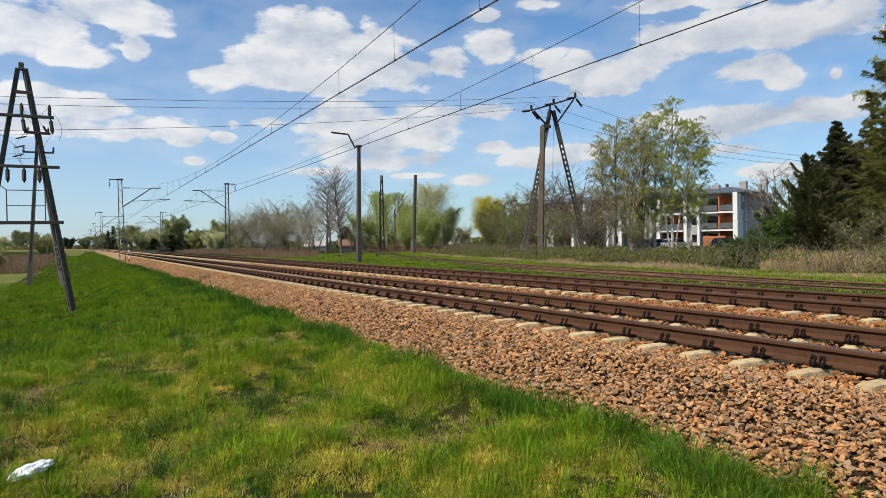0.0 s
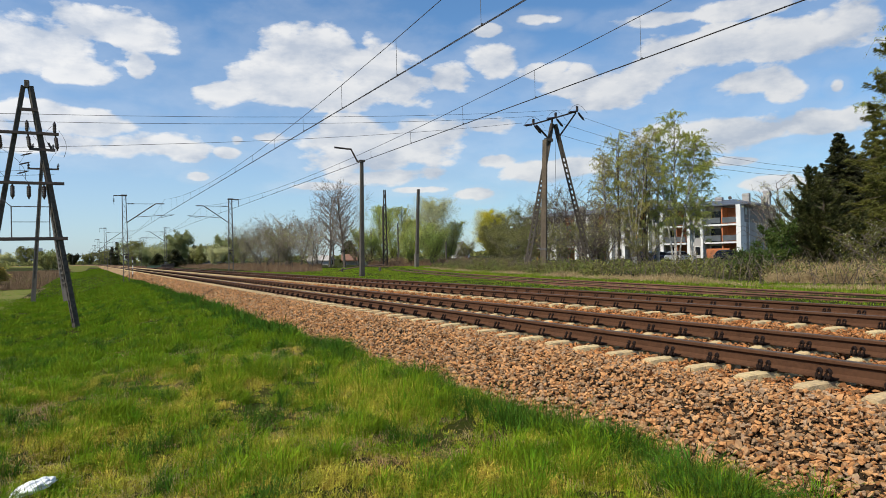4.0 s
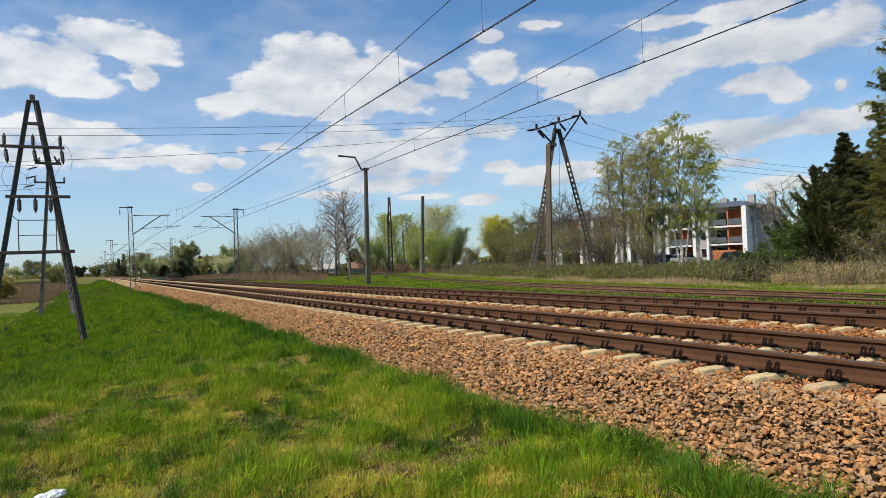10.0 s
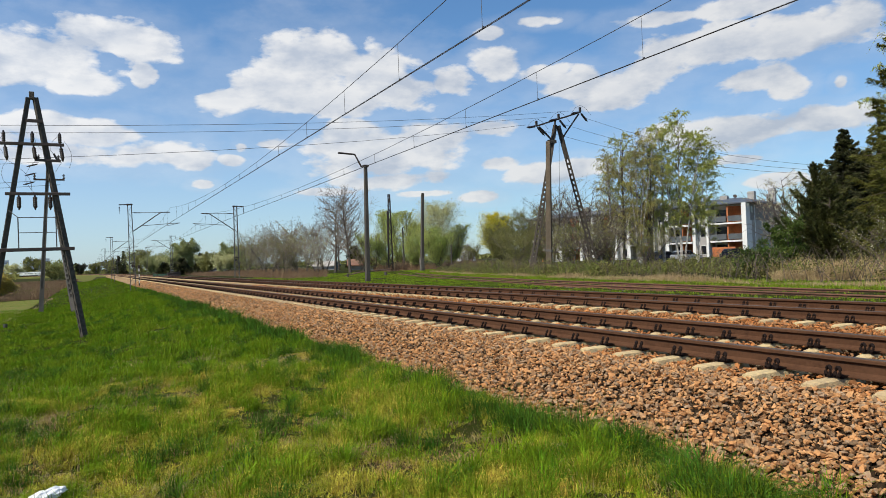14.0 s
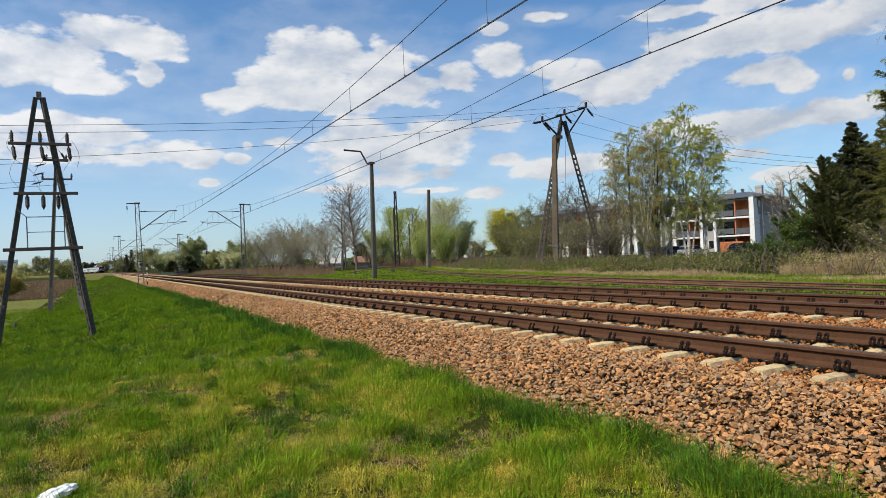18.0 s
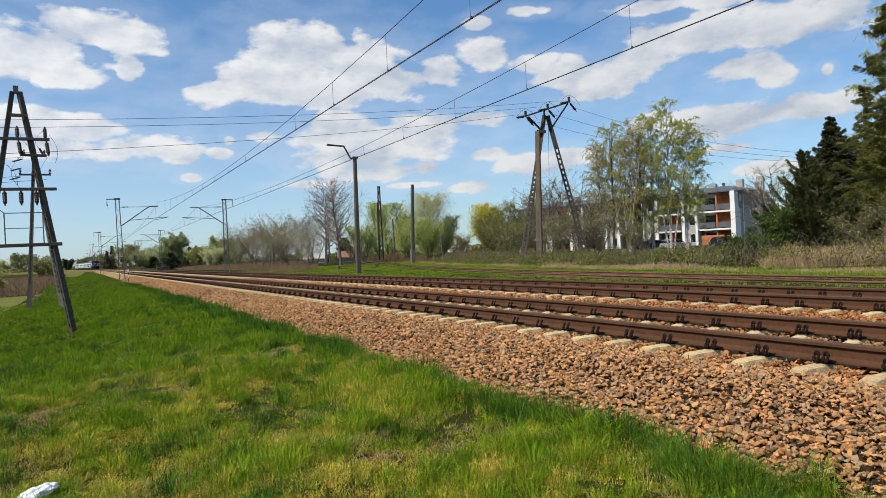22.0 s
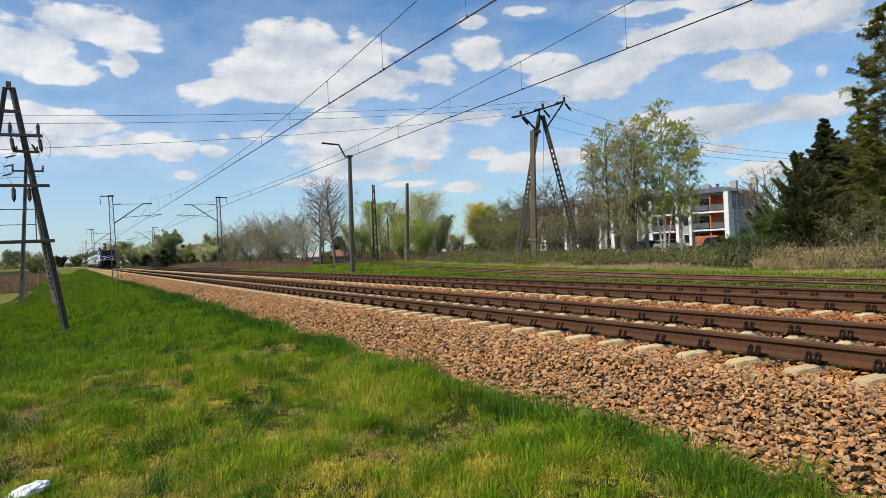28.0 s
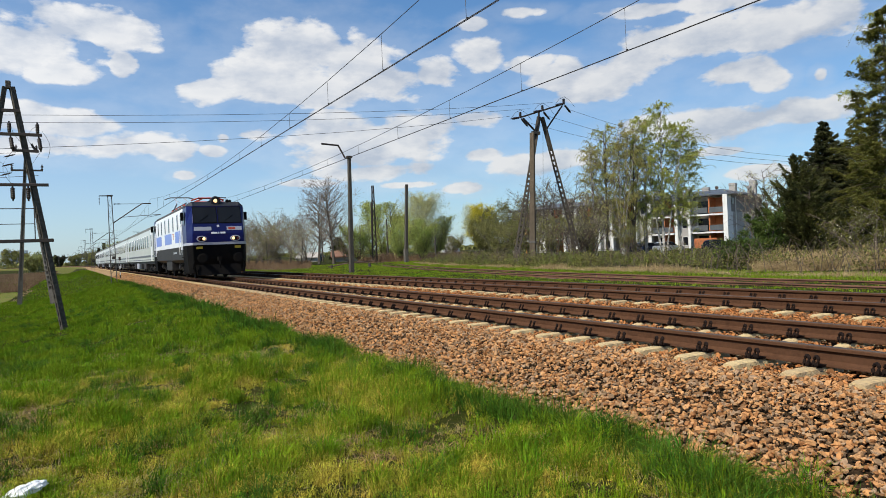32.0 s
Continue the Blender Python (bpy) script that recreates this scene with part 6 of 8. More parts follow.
def far_buildings():
    slate = mat("dark_slate_roof", (0.10, 0.10, 0.11), (0.07, 0.07, 0.075), 1.0, 0.8)
    brown = mat("brown_tile_roof", (0.20, 0.10, 0.06), (0.15, 0.075, 0.045), 1.0, 0.85)
    # blue-grey of the blocks: distance haze put into the wall colour
    haze = mat("far_block_haze_tint", (0.34, 0.40, 0.47), (0.30, 0.36, 0.43), 0.05, 0.9)
    small_house(Matrix.Translation(at(29.2, 300, -0.6)) @ pose(0, 0, 0, 0, 0, -60) @ Matrix.Scale(0.72, 4), "white house with a dark pitched roof", 9, 8, 5.6, MAT_RENDER, slate, 4.2)
    small_house(Matrix.Translation(at(17.6, 140, -0.6)) @ pose(0, 0, 0, 0, 0, 60), "low shed with pale sheet roof", 6, 4, 1.3, MAT_GREY_RENDER, MAT_PAVE, 0.7)
    small_house(Matrix.Translation(at(20.6, 120, -0.5)) @ pose(0, 0, 0, 0, 0, 70), "low brown-roofed shed behind bushes", 6, 5, 1.2, MAT_GREY_RENDER, brown, 0.8)
    small_house(Matrix.Translation(at(9.2, 185, -0.7)) @ pose(0, 0, 0, 0, 0, 20), "allotment shed with a pale grey roof", 4, 3.4, 1.1, MAT_GREY_RENDER, slate, 0.7)
    for az, d, w, h in ((-5.75, 1400, 26, 44), (-4.05, 1450, 8, 44), (-3.5, 1420, 40, 46), (5.9, 900, 22, 26), (5.2, 900, 26, 20), (6.3, 900, 12, 29)):
        b = thing("tower_block", Matrix.Translation(at(az, d, -3)), "distant grey-blue block of flats", "block of flats", group="distant blocks")
        part("wall", Geo().box((0, 0, h / 2 * 0.72), (w, 12, h * 0.72)).mesh("wall", haze), b)
        for k in range(4):
            part("window_band", Geo().box((0, -6.05, h * 0.72 * (0.25 + 0.2 * k)), (w * 0.9, 0.1, 1.2)).mesh("window_band", MAT_SMOKED), b)
    # pale sheds beyond the field
    for az, d, w in ((-5.5, 900, 14), (-2.4, 860, 9)):
        t = thing("greenhouse", Matrix.Translation(at(az, d, -1.6)), "low pale grey greenhouse beyond the field", "greenhouse", group="greenhouses")
        part("shell", Geo().prism([(-w / 2, 0), (-w / 2, 1.8), (0, 2.9), (w / 2, 1.8), (w / 2, 0)], -4, 4).mesh("shell", MAT_PALE_RENDER), t)
        part("door", Geo().box((0, -4.03, 0.9), (1.6, 0.05, 1.8)).mesh("door", MAT_SMOKED), t)
    # relay boxes and fence by the far track
    green = mat("dull_green_mesh", (0.05, 0.11, 0.075), (0.04, 0.09, 0.06), 2.0, 0.8)
    for az, d, s in ((5.9, 128, (1.3, 0.9, 1.0)), (5.45, 128, (0.9, 0.9, 0.9))):
        t = thing("relay_box", Matrix.Translation(at(az, d, -0.35)), "dark grey trackside relay box", "relay box", group="relay boxes")
        part("case", Geo().box((0, 0, s[2] / 2), s).mesh("case", MAT_DARK_STEEL, 0.03), t)
        part("lid", Geo().box((0, 0, s[2] + 0.04), (s[0] + 0.12, s[1] + 0.12, 0.08)).mesh("lid", MAT_STEEL), t)
    t = thing("mesh_fence", Matrix.Translation(at(5.0, 132, -0.4)) @ pose(0, 0, 0, 0, 0, -5) @ Matrix.Scale(0.6, 4), "low dull green mesh fence", "fence")
    for k in range(6):
        part("fence_post", Geo().box((-3 + 1.2 * k, 0, 0.8), (0.08, 0.08, 1.6)).mesh("fence_post", MAT_DARK_STEEL), t)
    for k in range(5):
        part("fence_panel", Geo().box((-2.4 + 1.2 * k, 0, 0.8), (1.1, 0.03, 1.3)).mesh("fence_panel", green), t)
    # banded signal post beside the nearest mast
    t = thing("signal_post", Matrix.Translation((4.3, 76, -0.35)), "black and white banded trackside post with a box", "signal post")
    for k in range(6):
        part("band", Geo().box((0, 0, 0.15 + 0.3 * k), (0.1, 0.1, 0.3)).mesh("band", MAT_PALE_RENDER if k % 2 else MAT_DARK_STEEL), t)
    part("signal_head", Geo().box((0, -0.05, 1.95), (0.22, 0.16, 0.34)).mesh("signal_head", MAT_DARK_STEEL, 0.03), t)
    # buffer stop of the siding
    t = thing("rail_barrier", Matrix.Translation((21.6, 56.5, -0.2)) @ pose(0, 0, 0, 0, 0, -14) @ Matrix.Scale(0.6, 4), "dark old rails bent up at the siding's end", "buffer stop")
    for y in (0.0, 1.6):
        part("bent_rail", Geo().tube([(-3.2, y, 0.35), (-1.0, y, 0.75), (1.6, y, 0.95), (3.6, y, 1.0)], 0.07, 6).mesh("bent_rail", MAT_RUST_STEEL), t)
    for x in (-2.8, 2.8):
        part("barrier_leg", Geo().box((x, 0.8, 0.3), (0.16, 1.8, 0.7)).mesh("barrier_leg", MAT_DARK_STEEL), t)


far_buildings()


def litter_bag():
    white = mat("white_plastic_sheet", (0.86, 0.86, 0.85), (0.78, 0.78, 0.78), 6.0, 0.5, 0.3, 12.0)
    bm = bmesh.new()
    bmesh.ops.create_icosphere(bm, subdivisions=4, radius=1.0)
    for v in bm.verts:
        n = noise.noise(v.co * 2.3) * 0.3 + noise.noise(v.co * 5.5) * 0.09
        v.co = Vector((v.co.x * 0.30, v.co.y * 0.12, max(v.co.z, -0.3) * 0.09)) * (1 + n)
    me = bpy.data.meshes.new("plastic_bag")
    bm.to_mesh(me)
    bm.free()
    me.materials.append(white)
    thing("plastic_bag", pose(-0.40, 6.52, -0.63, 6, -6, 35) @ Matrix.Scale(0.58, 4), "crumpled white plastic bag lying in the grass", "plastic bag", mesh=me)
    thing("plastic_bucket", pose(-3.95, 40.8, -1.40) @ Matrix.Scale(0.6, 4), "small grey bucket lying at the edge of the field", "bucket", mesh=Geo().lathe((0, 0, 0), (0, 0, 1), [(0, 0.13), (0.3, 0.17), (0.31, 0.155), (0.04, 0.12)], 12).mesh("plastic_bucket", MAT_STEEL))


litter_bag()


# ---- the train ----
MAT_BLUE = mat("dark_blue_gloss_paint", (0.0034, 0.00765, 0.08925), (0.00255, 0.00595, 0.07225), 0.8, 0.3, spec=0.2, coat=0.1)
MAT_LIGHT_BLUE = mat("mid_blue_paint", (0.13, 0.21, 0.60), (0.11, 0.185, 0.54), 0.8, 0.35, coat=0.2)
MAT_WHITE = mat("white_vehicle_paint", (0.76, 0.77, 0.80), (0.70, 0.71, 0.74), 0.6, 0.35, coat=0.2)
MAT_SILVER = mat("silver_grey_paint", (0.36, 0.37, 0.43), (0.32, 0.33, 0.385), 0.8, 0.35, spec=0.25)
MAT_CHARCOAL = mat("charcoal_underframe_paint", (0.0266, 0.028, 0.0315), (0.0168, 0.0168, 0.0189), 1.2, 0.6, fine=(0.05, 0.043, 0.036), fine_scale=6.0, spec=0.2)
MAT_BLACK = mat("black_running_gear", (0.004, 0.004, 0.005), (0.008, 0.007, 0.006), 2.0, 0.8, spec=0.06)
MAT_LOCO_ROOF = mat("dark_roof_paint", (0.014, 0.017, 0.026), (0.022, 0.023, 0.028), 1.0, 0.6, spec=0.25)
MAT_COACH = mat("pale_coach_paint", (0.47, 0.50, 0.475), (0.41, 0.44, 0.42), 0.4, 0.4, coat=0.1)
MAT_COACH_ROOF = mat("grey_coach_roof", (0.115, 0.118, 0.10), (0.085, 0.088, 0.075), 0.5, 0.7)
MAT_COACH_STRIPE = mat("dark_grey_stripe", (0.09, 0.10, 0.12), (0.075, 0.085, 0.10), 1.0, 0.5)
MAT_RED = mat("red_oxide_frame", (0.42, 0.05, 0.025), (0.33, 0.04, 0.02), 2.0, 0.6)
MAT_YELLOW = mat("yellow_plate", (0.55, 0.42, 0.03), (0.45, 0.34, 0.03), 2.0, 0.6)
MAT_TAIL = mat("red_lamp_lens", (0.10, 0.008, 0.008), (0.08, 0.006, 0.006), 2.0, 0.3)
MAT_LAMP = mat("lit_headlamp", (1.0, 0.8, 0.5), (1.0, 0.8, 0.5), 1.0, 0.4, glow=(1.0, 0.60, 0.24), glow_strength=1.15)

CAB = [(0.30, -8.02, 1.20, 1.40), (1.0, -8.16, 1.24, 1.46), (1.75, -8.30, 1.27, 1.485), (2.35, -8.34, 1.27, 1.485), (2.85, -8.28, 1.25, 1.48), (3.75, -7.98, 1.14, 1.42), (3.98, -7.66, 0.98, 1.18)]


def cab_at(z):
    zs = [c[0] for c in CAB]
    return [float(np.interp(z, zs, [c[i] for c in CAB])) for i in (1, 2, 3)]


def cab_loft(zs, back=-6.4, out=0.0):
    """The cab's shell between the heights zs; out: how far it stands proud."""
    g = Geo()
    vs, fs = [], []
    for k, z in enumerate(zs):
        yf, hf, hs = cab_at(z)
        yf, hf, hs = yf - out, hf + out * 0.3, hs + out
        vs += [(-hs, back, z), (-hs, -7.75, z), (-hf, yf, z), (hf, yf, z), (hs, -7.75, z), (hs, back, z)]
        if k:
            fs += [((k - 1) * 6 + i, (k - 1) * 6 + (i + 1) % 6, k * 6 + (i + 1) % 6, k * 6 + i) for i in range(6)]
    n = len(zs)
    fs += [(5, 4, 3, 2, 1, 0), tuple((n - 1) * 6 + i for i in range(6))]
    return g.add(vs, fs)


def front_panel(x0, x1, z0, z1, out=0.02, thick=0.02, slope=0.0):
    """A plate lying on the cab's face."""
    q = []
    for o in (out, out - thick):
        for x, z in ((x0, z0), (x1, z0), (x1 - slope, z1), (x0 + (slope if x0 < 0 else slope), z1)):
            q.append((x, cab_at(z)[0] - o, z))
    return Geo().add(q, [(0, 1, 2, 3), (7, 6, 5, 4), (0, 4, 5, 1), (1, 5, 6, 2), (2, 6, 7, 3), (3, 7, 4, 0)])


def bogie(parent, y, r, wheelbase, name="bogie"):
    b = part(name, Geo().box((-1.02, y, 0.72), (0.14, wheelbase + 1.5, 0.26)).box((1.02, y, 0.72), (0.14, wheelbase + 1.5, 0.26)).box((0, y, 0.75), (2.1, 0.5, 0.3))
             .box((-1.05, y, 0.45), (0.2, 0.7, 0.5)).box((-1.12, y - 0.45, 0.85), (0.16, 0.22, 0.45)).box((-1.12, y + 0.45, 0.85), (0.16, 0.22, 0.45)).mesh("bogie", MAT_BLACK), parent, "black bogie frame")
    for dy in (-wheelbase / 2, wheelbase / 2):
        for s in (-1, 1):
            part("wheel", Geo().lathe((s * 0.69, y + dy, r), (s, 0, 0), [(0, r * 0.98), (0.03, r + 0.02), (0.035, r), (0.14, r), (0.15, r * 0.8), (0.11, r * 0.75), (0.12, 0.25), (0.2, 0.2), (0.2, 0.02)], 24).mesh("wheel", MAT_BLACK), b, "dark steel wheel")
            part("axle_box", Geo().box((s * 1.06, y + dy, r), (0.2, 0.32, 0.3)).lathe((s * 1.16, y + dy, r), (s, 0, 0), [(0, 0.13), (0.05, 0.11)], 10).mesh("axle_box", MAT_CHARCOAL), b)
            for e in (-0.42, 0.42):
                coil = [(s * 1.08 + 0.075 * math.cos(a), y + dy + e + 0.075 * math.sin(a), 0.45 + 0.055 * a / 1.57) for a in [0.785 * i for i in range(26)]]
                part("coil_spring", Geo().tube(coil, 0.02, 4).mesh("coil_spring", MAT_STEEL), b)
    return b


def locomotive():
    t = thing("locomotive", Matrix(), "blue and white electric locomotive with lit headlights", "locomotive")
    # long body between the cabs
    body = part("body", Geo().prism([(-1.485, 1.72), (-1.485, 3.42), (-1.42, 3.72), (1.42, 3.72), (1.485, 3.42), (1.485, 1.72)], -6.4, 6.4).mesh("body", MAT_WHITE), t, "white body sides")
    part("roof_panel", Geo().prism([(-1.40, 3.723), (-1.15, 3.90), (-0.7, 3.98), (0.7, 3.98), (1.15, 3.90), (1.40, 3.723)], -6.6, 6.6).mesh("roof_panel", MAT_LOCO_ROOF), t, "dark roof")
    part("underframe", Geo().prism([(-1.47, 1.02), (-1.47, 1.718), (1.47, 1.718), (1.47, 1.02), (1.2, 0.85), (-1.2, 0.85)], -6.4, 6.4).mesh("underframe", MAT_CHARCOAL), t, "charcoal underframe skirt")
    part("equipment_case", Geo().box((-1.15, 0.2, 0.72), (0.5, 2.4, 0.62)).box((1.15, 0.2, 0.72), (0.5, 2.4, 0.62)).box((0, 0.2, 0.7), (1.6, 2.8, 0.5)).mesh("equipment_case", MAT_CHARCOAL, 0.03), t)
    for s in (-1, 1):
        x = s * 1.489
        for a, b in ((-6.3, -3.6), (-2.0, 1.2), (3.0, 6.3)):
            part("blue_band", Geo().box((x, (a + b) / 2, 2.28), (0.012, b - a, 0.62)).mesh("blue_band", MAT_LIGHT_BLUE), body, "mid-blue side band")
        part("logo_bars", Geo().box((x, -2.75, 2.5), (0.012, 0.5, 0.05)).box((x, -2.9, 2.32), (0.012, 0.08, 0.3)).mesh("logo_bars", MAT_ORANGE), body)
        part("number_bar", Geo().box((s * 1.476, -3.4, 1.42), (0.012, 1.1, 0.09)).box((s * 1.476, -2.7, 1.42), (0.014, 0.22, 0.13)).mesh("number_bar", MAT_SILVER), t)
        for k in range(6):
            y = -4.7 + 1.85 * k
            win = part("side_window", Geo().box((x, y, 3.08), (0.02, 0.40, 0.86)).mesh("side_window", MAT_SILVER), body, "tall narrow side window")
            part("side_pane", Geo().box((x + s * 0.008, y, 3.08), (0.02, 0.31, 0.78)).mesh("side_pane", MAT_PANE), win)
        for end in (-1, 1):
            door = part("cab_door", Geo().box((s * 1.489, end * 6.15, 2.55), (0.03, 0.62, 2.0)).mesh("cab_door", MAT_WHITE), t, "white cab door")
            part("door_pane", Geo().box((s * 1.502, end * 6.15, 3.1), (0.02, 0.4, 0.66)).mesh("door_pane", MAT_PANE), door)
            for e in (-0.4, 0.4):
                part("grab_rail", Geo().tube([(s * 1.55, end * 6.15 + e, 1.3), (s * 1.56, end * 6.15 + e, 2.9)], 0.018, 5).mesh("grab_rail", MAT_WHITE), door, "white grab rail")
            steps = Geo()
            for z in (0.45, 0.8, 1.15):
                steps.box((s * 1.36, end * 6.15, z), (0.26, 0.55, 0.04))
            steps.box((s * 1.3, end * 6.15 - 0.28, 0.8), (0.05, 0.04, 0.9)).box((s * 1.3, end * 6.15 + 0.28, 0.8), (0.05, 0.04, 0.9))
            part("cab_steps", steps.mesh("cab_steps", MAT_BLACK), t)
    # both cabs
    for end, turn in ((-1, 0), (1, 180)):
        m = pose(0, 0, 0, 0, 0, turn)
        cab = part("cab", cab_loft([1.75, 2.35, 2.85, 3.75]).mesh("cab", MAT_BLUE, 0.03), t, "dark blue driver's cab", m)
        part("cab_roof", cab_loft([3.752, 3.98]).mesh("cab_roof", MAT_LOCO_ROOF), t, "dark cab roof", m)
        part("cab_apron", cab_loft([0.30, 1.0, 1.746]).mesh("cab_apron", MAT_BLACK, 0.02), t, "black lower front", m)
        part("front_stripe", cab_loft([1.74, 1.87], -6.4, 0.012).mesh("front_stripe", MAT_SILVER), cab, "silver-grey stripe")
        part("snow_plough", Geo().add([(-1.15, -8.1, 0.75), (1.15, -8.1, 0.75), (1.05, -8.28, 0.2), (-1.05, -8.28, 0.2), (-1.15, -7.8, 0.75), (1.15, -7.8, 0.75), (1.05, -7.9, 0.2), (-1.05, -7.9, 0.2)],
             [(0, 1, 2, 3), (7, 6, 5, 4), (0, 4, 5, 1), (1, 5, 6, 2), (2, 6, 7, 3), (3, 7, 4, 0)]).mesh("snow_plough", MAT_BLACK), t, "dark snow plough", m)
        for x0, x1 in ((-1.17, -0.05), (0.05, 1.17)):
            frame_ob = part("windscreen_frame", front_panel(x0 - 0.03, x1 + 0.03, 2.84, 3.72, 0.015).mesh("windscreen_frame", MAT_BLACK), cab)
            part("windscreen", front_panel(x0, x1, 2.88, 3.68, 0.024).mesh("windscreen", MAT_PANE), frame_ob, "dark windscreen glass")
            c = (x0 + x1) / 2
            part("wiper", Geo().beam((c - 0.3, cab_at(3.0)[0] - 0.05, 2.93), (c + 0.15, cab_at(3.3)[0] - 0.05, 3.25), 0.02).mesh("wiper", MAT_BLACK), cab)
        for x0, x1, s in ((-1.18, -0.34, 0.08), (0.42, 1.18, -0.0)):
            part("silver_patch", front_panel(x0, x1, 2.47, 2.66, 0.014).mesh("silver_patch", MAT_SILVER), cab, "silver-grey patch")
        part("logo_mark", front_panel(0.5, 0.85, 2.51, 2.62, 0.019).mesh("logo_mark", MAT_RED), cab, "small red mark")
        part("emblem", Geo().lathe((0, cab_at(2.72)[0] + 0.01, 2.70), (0, -1, 0), [(0, 0.07), (0.03, 0.06)], 10).mesh("emblem", MAT_WHITE), cab, "small white emblem")
        for k in range(3):
            w = (0.30, 0.05, 0.26)[k]
            x = (-0.2, 0.02, 0.22)[k]
            part("number_bar", front_panel(x - w / 2, x + w / 2, 2.30, 2.39, 0.014).mesh("number_bar", MAT_WHITE), cab, "white number bar")
        for s in (-1, 1):
            x = s * 0.78
            yf = cab_at(2.05)[0]
            hous = Geo()
            prof = [(0.24 * math.cos(a) * (1.0 if abs(math.cos(a)) < 0.9 else 1.0), 0.14 * math.sin(a)) for a in [6.2832 * i / 16 for i in range(16)]]
            hous.prism([(x + 0.05 * s + px * 1.05, 2.05 + pz * 1.1) for px, pz in prof], yf - 0.07, yf + 0.05)
            lamp = part("headlight", hous.mesh("headlight", MAT_SILVER, 0.01), cab, "oval silver headlight housing")
            well = [(x + 0.05 * s + px * 0.86, 2.05 + pz * 0.82) for px, pz in prof]
            part("lamp_well", Geo().prism(well, yf - 0.076, yf + 0.02).mesh("lamp_well", MAT_BLACK), lamp, "black lamp well")
            part("headlight_lens", Geo().lathe((x - 0.05 * s, yf - 0.068, 2.05), (0, -1, 0), [(0, 0.082), (0.03, 0.07), (0.045, 0.02)], 14).mesh("headlight_lens", MAT_LAMP), lamp, "lit warm headlight")
            part("marker_lens", Geo().lathe((x + 0.17 * s, yf - 0.068, 2.05), (0, -1, 0), [(0, 0.06), (0.025, 0.05)], 12).mesh("marker_lens", MAT_TAIL), lamp, "unlit red marker light")
            part("socket_plate", front_panel(s * 0.95 - 0.15, s * 0.95 + 0.15, 1.54, 1.66, 0.02).mesh("socket_plate", MAT_YELLOW), t, "small yellow plate", m)
            buf = part("buffer", Geo().lathe((s * 0.875, -8.15, 1.05), (0, -1, 0), [(0, 0.14), (0.3, 0.13), (0.31, 0.09), (0.5, 0.09), (0.51, 0.26), (0.55, 0.27), (0.57, 0.2)], 16).mesh("buffer", MAT_BLACK), t, "black buffer", m)
            part("mirror", Geo().box((s * 1.60, -7.35, 3.25), (0.16, 0.1, 0.42)).mesh("mirror", MAT_BLACK, 0.02), cab, "black mirror box")
            part("cab_side_window", Geo().box((s * 1.478, -6.98, 3.15), (0.03, 0.62, 0.7)).mesh("cab_side_window", MAT_PANE), cab)
            part("brake_hose", Geo().tube([(s * 1.2, -8.2, 0.95), (s * 1.32, -8.35, 0.6), (s * 1.18, -8.3, 0.35), (s * 1.0, -8.2, 0.5)], 0.03, 5).mesh("brake_hose", MAT_BLACK), t, "", m)
        top = part("top_headlight", Geo().lathe((0, -7.55, 4.02), (0, -1, 0), [(-0.5, 0.20), (0.32, 0.24), (0.34, 0.19), (0.30, 0.18)], 18).box((0, -7.3, 3.93), (0.62, 0.7, 0.22)).mesh("top_headlight", MAT_LOCO_ROOF), t, "round roof headlight housing", m)
        part("top_lens", Geo().lathe((0, -7.86, 4.02), (0, -1, 0), [(0, 0.10), (0.02, 0.09), (0.03, 0.03)], 16).mesh("top_lens", MAT_LAMP), top, "lit round headlight")
        part("roof_horn", Geo().lathe((0.62, -7.3, 4.02), (0, -1, 0), [(0, 0.03), (0.3, 0.035), (0.42, 0.09)], 10).lathe((0.78, -7.3, 4.02), (0, -1, 0), [(0, 0.03), (0.22, 0.035), (0.32, 0.08)], 10).mesh("roof_horn", MAT_BLACK), t, "black air horn", m)
        part("coupling", Geo().box((0, -8.3, 1.02), (0.16, 0.4, 0.2)).tube([(0, -8.45, 1.0), (0, -8.52, 0.75), (0, -8.4, 0.55)], 0.04, 6).mesh("coupling", MAT_BLACK), t, "", m)
    # roof gear
    low = Geo()
    for s in (-1, 1):
        low.tube([(s * 0.55, -5.6, 4.10), (s * 0.5, -3.7, 4.24), (s * 0.3, -5.6, 4.30)], 0.045, 5)
        low.tube([(s * 0.75, -6.2, 4.08), (s * 0.75, -3.3, 4.08)], 0.05, 5)
    for y in (-6.2, -5.3, -4.3, -3.3):
        low.tube([(-0.75, y, 4.08), (0.75, y, 4.08)], 0.05, 5)
    low.tube([(-0.85, -5.75, 4.22), (-0.5, -5.8, 4.34), (0.5, -5.8, 4.34), (0.85, -5.75, 4.22)], 0.035, 5).tube([(-0.85, -5.5, 4.22), (-0.5, -5.5, 4.34), (0.5, -5.5, 4.34), (0.85, -5.5, 4.22)], 0.035, 5)
    part("folded_pantograph", low.mesh("folded_pantograph", MAT_RED), t, "red folded pantograph")
    up = Geo().tube([(-0.75, 3.3, 4.12), (-0.75, 5.6, 4.12), (0.75, 5.6, 4.12), (0.75, 3.3, 4.12), (-0.75, 3.3, 4.12)], 0.04, 5)
    panto = part("raised_pantograph", up.mesh("raised_pantograph", MAT_RED), t, "raised pantograph on a red base")
    arms = Geo()
    for s in (-1, 1):
        arms.tube([(s * 0.5, 5.5, 4.15), (s * 0.42, 3.3, 4.72), (s * 0.3, 5.0, 5.24)], 0.045, 5)
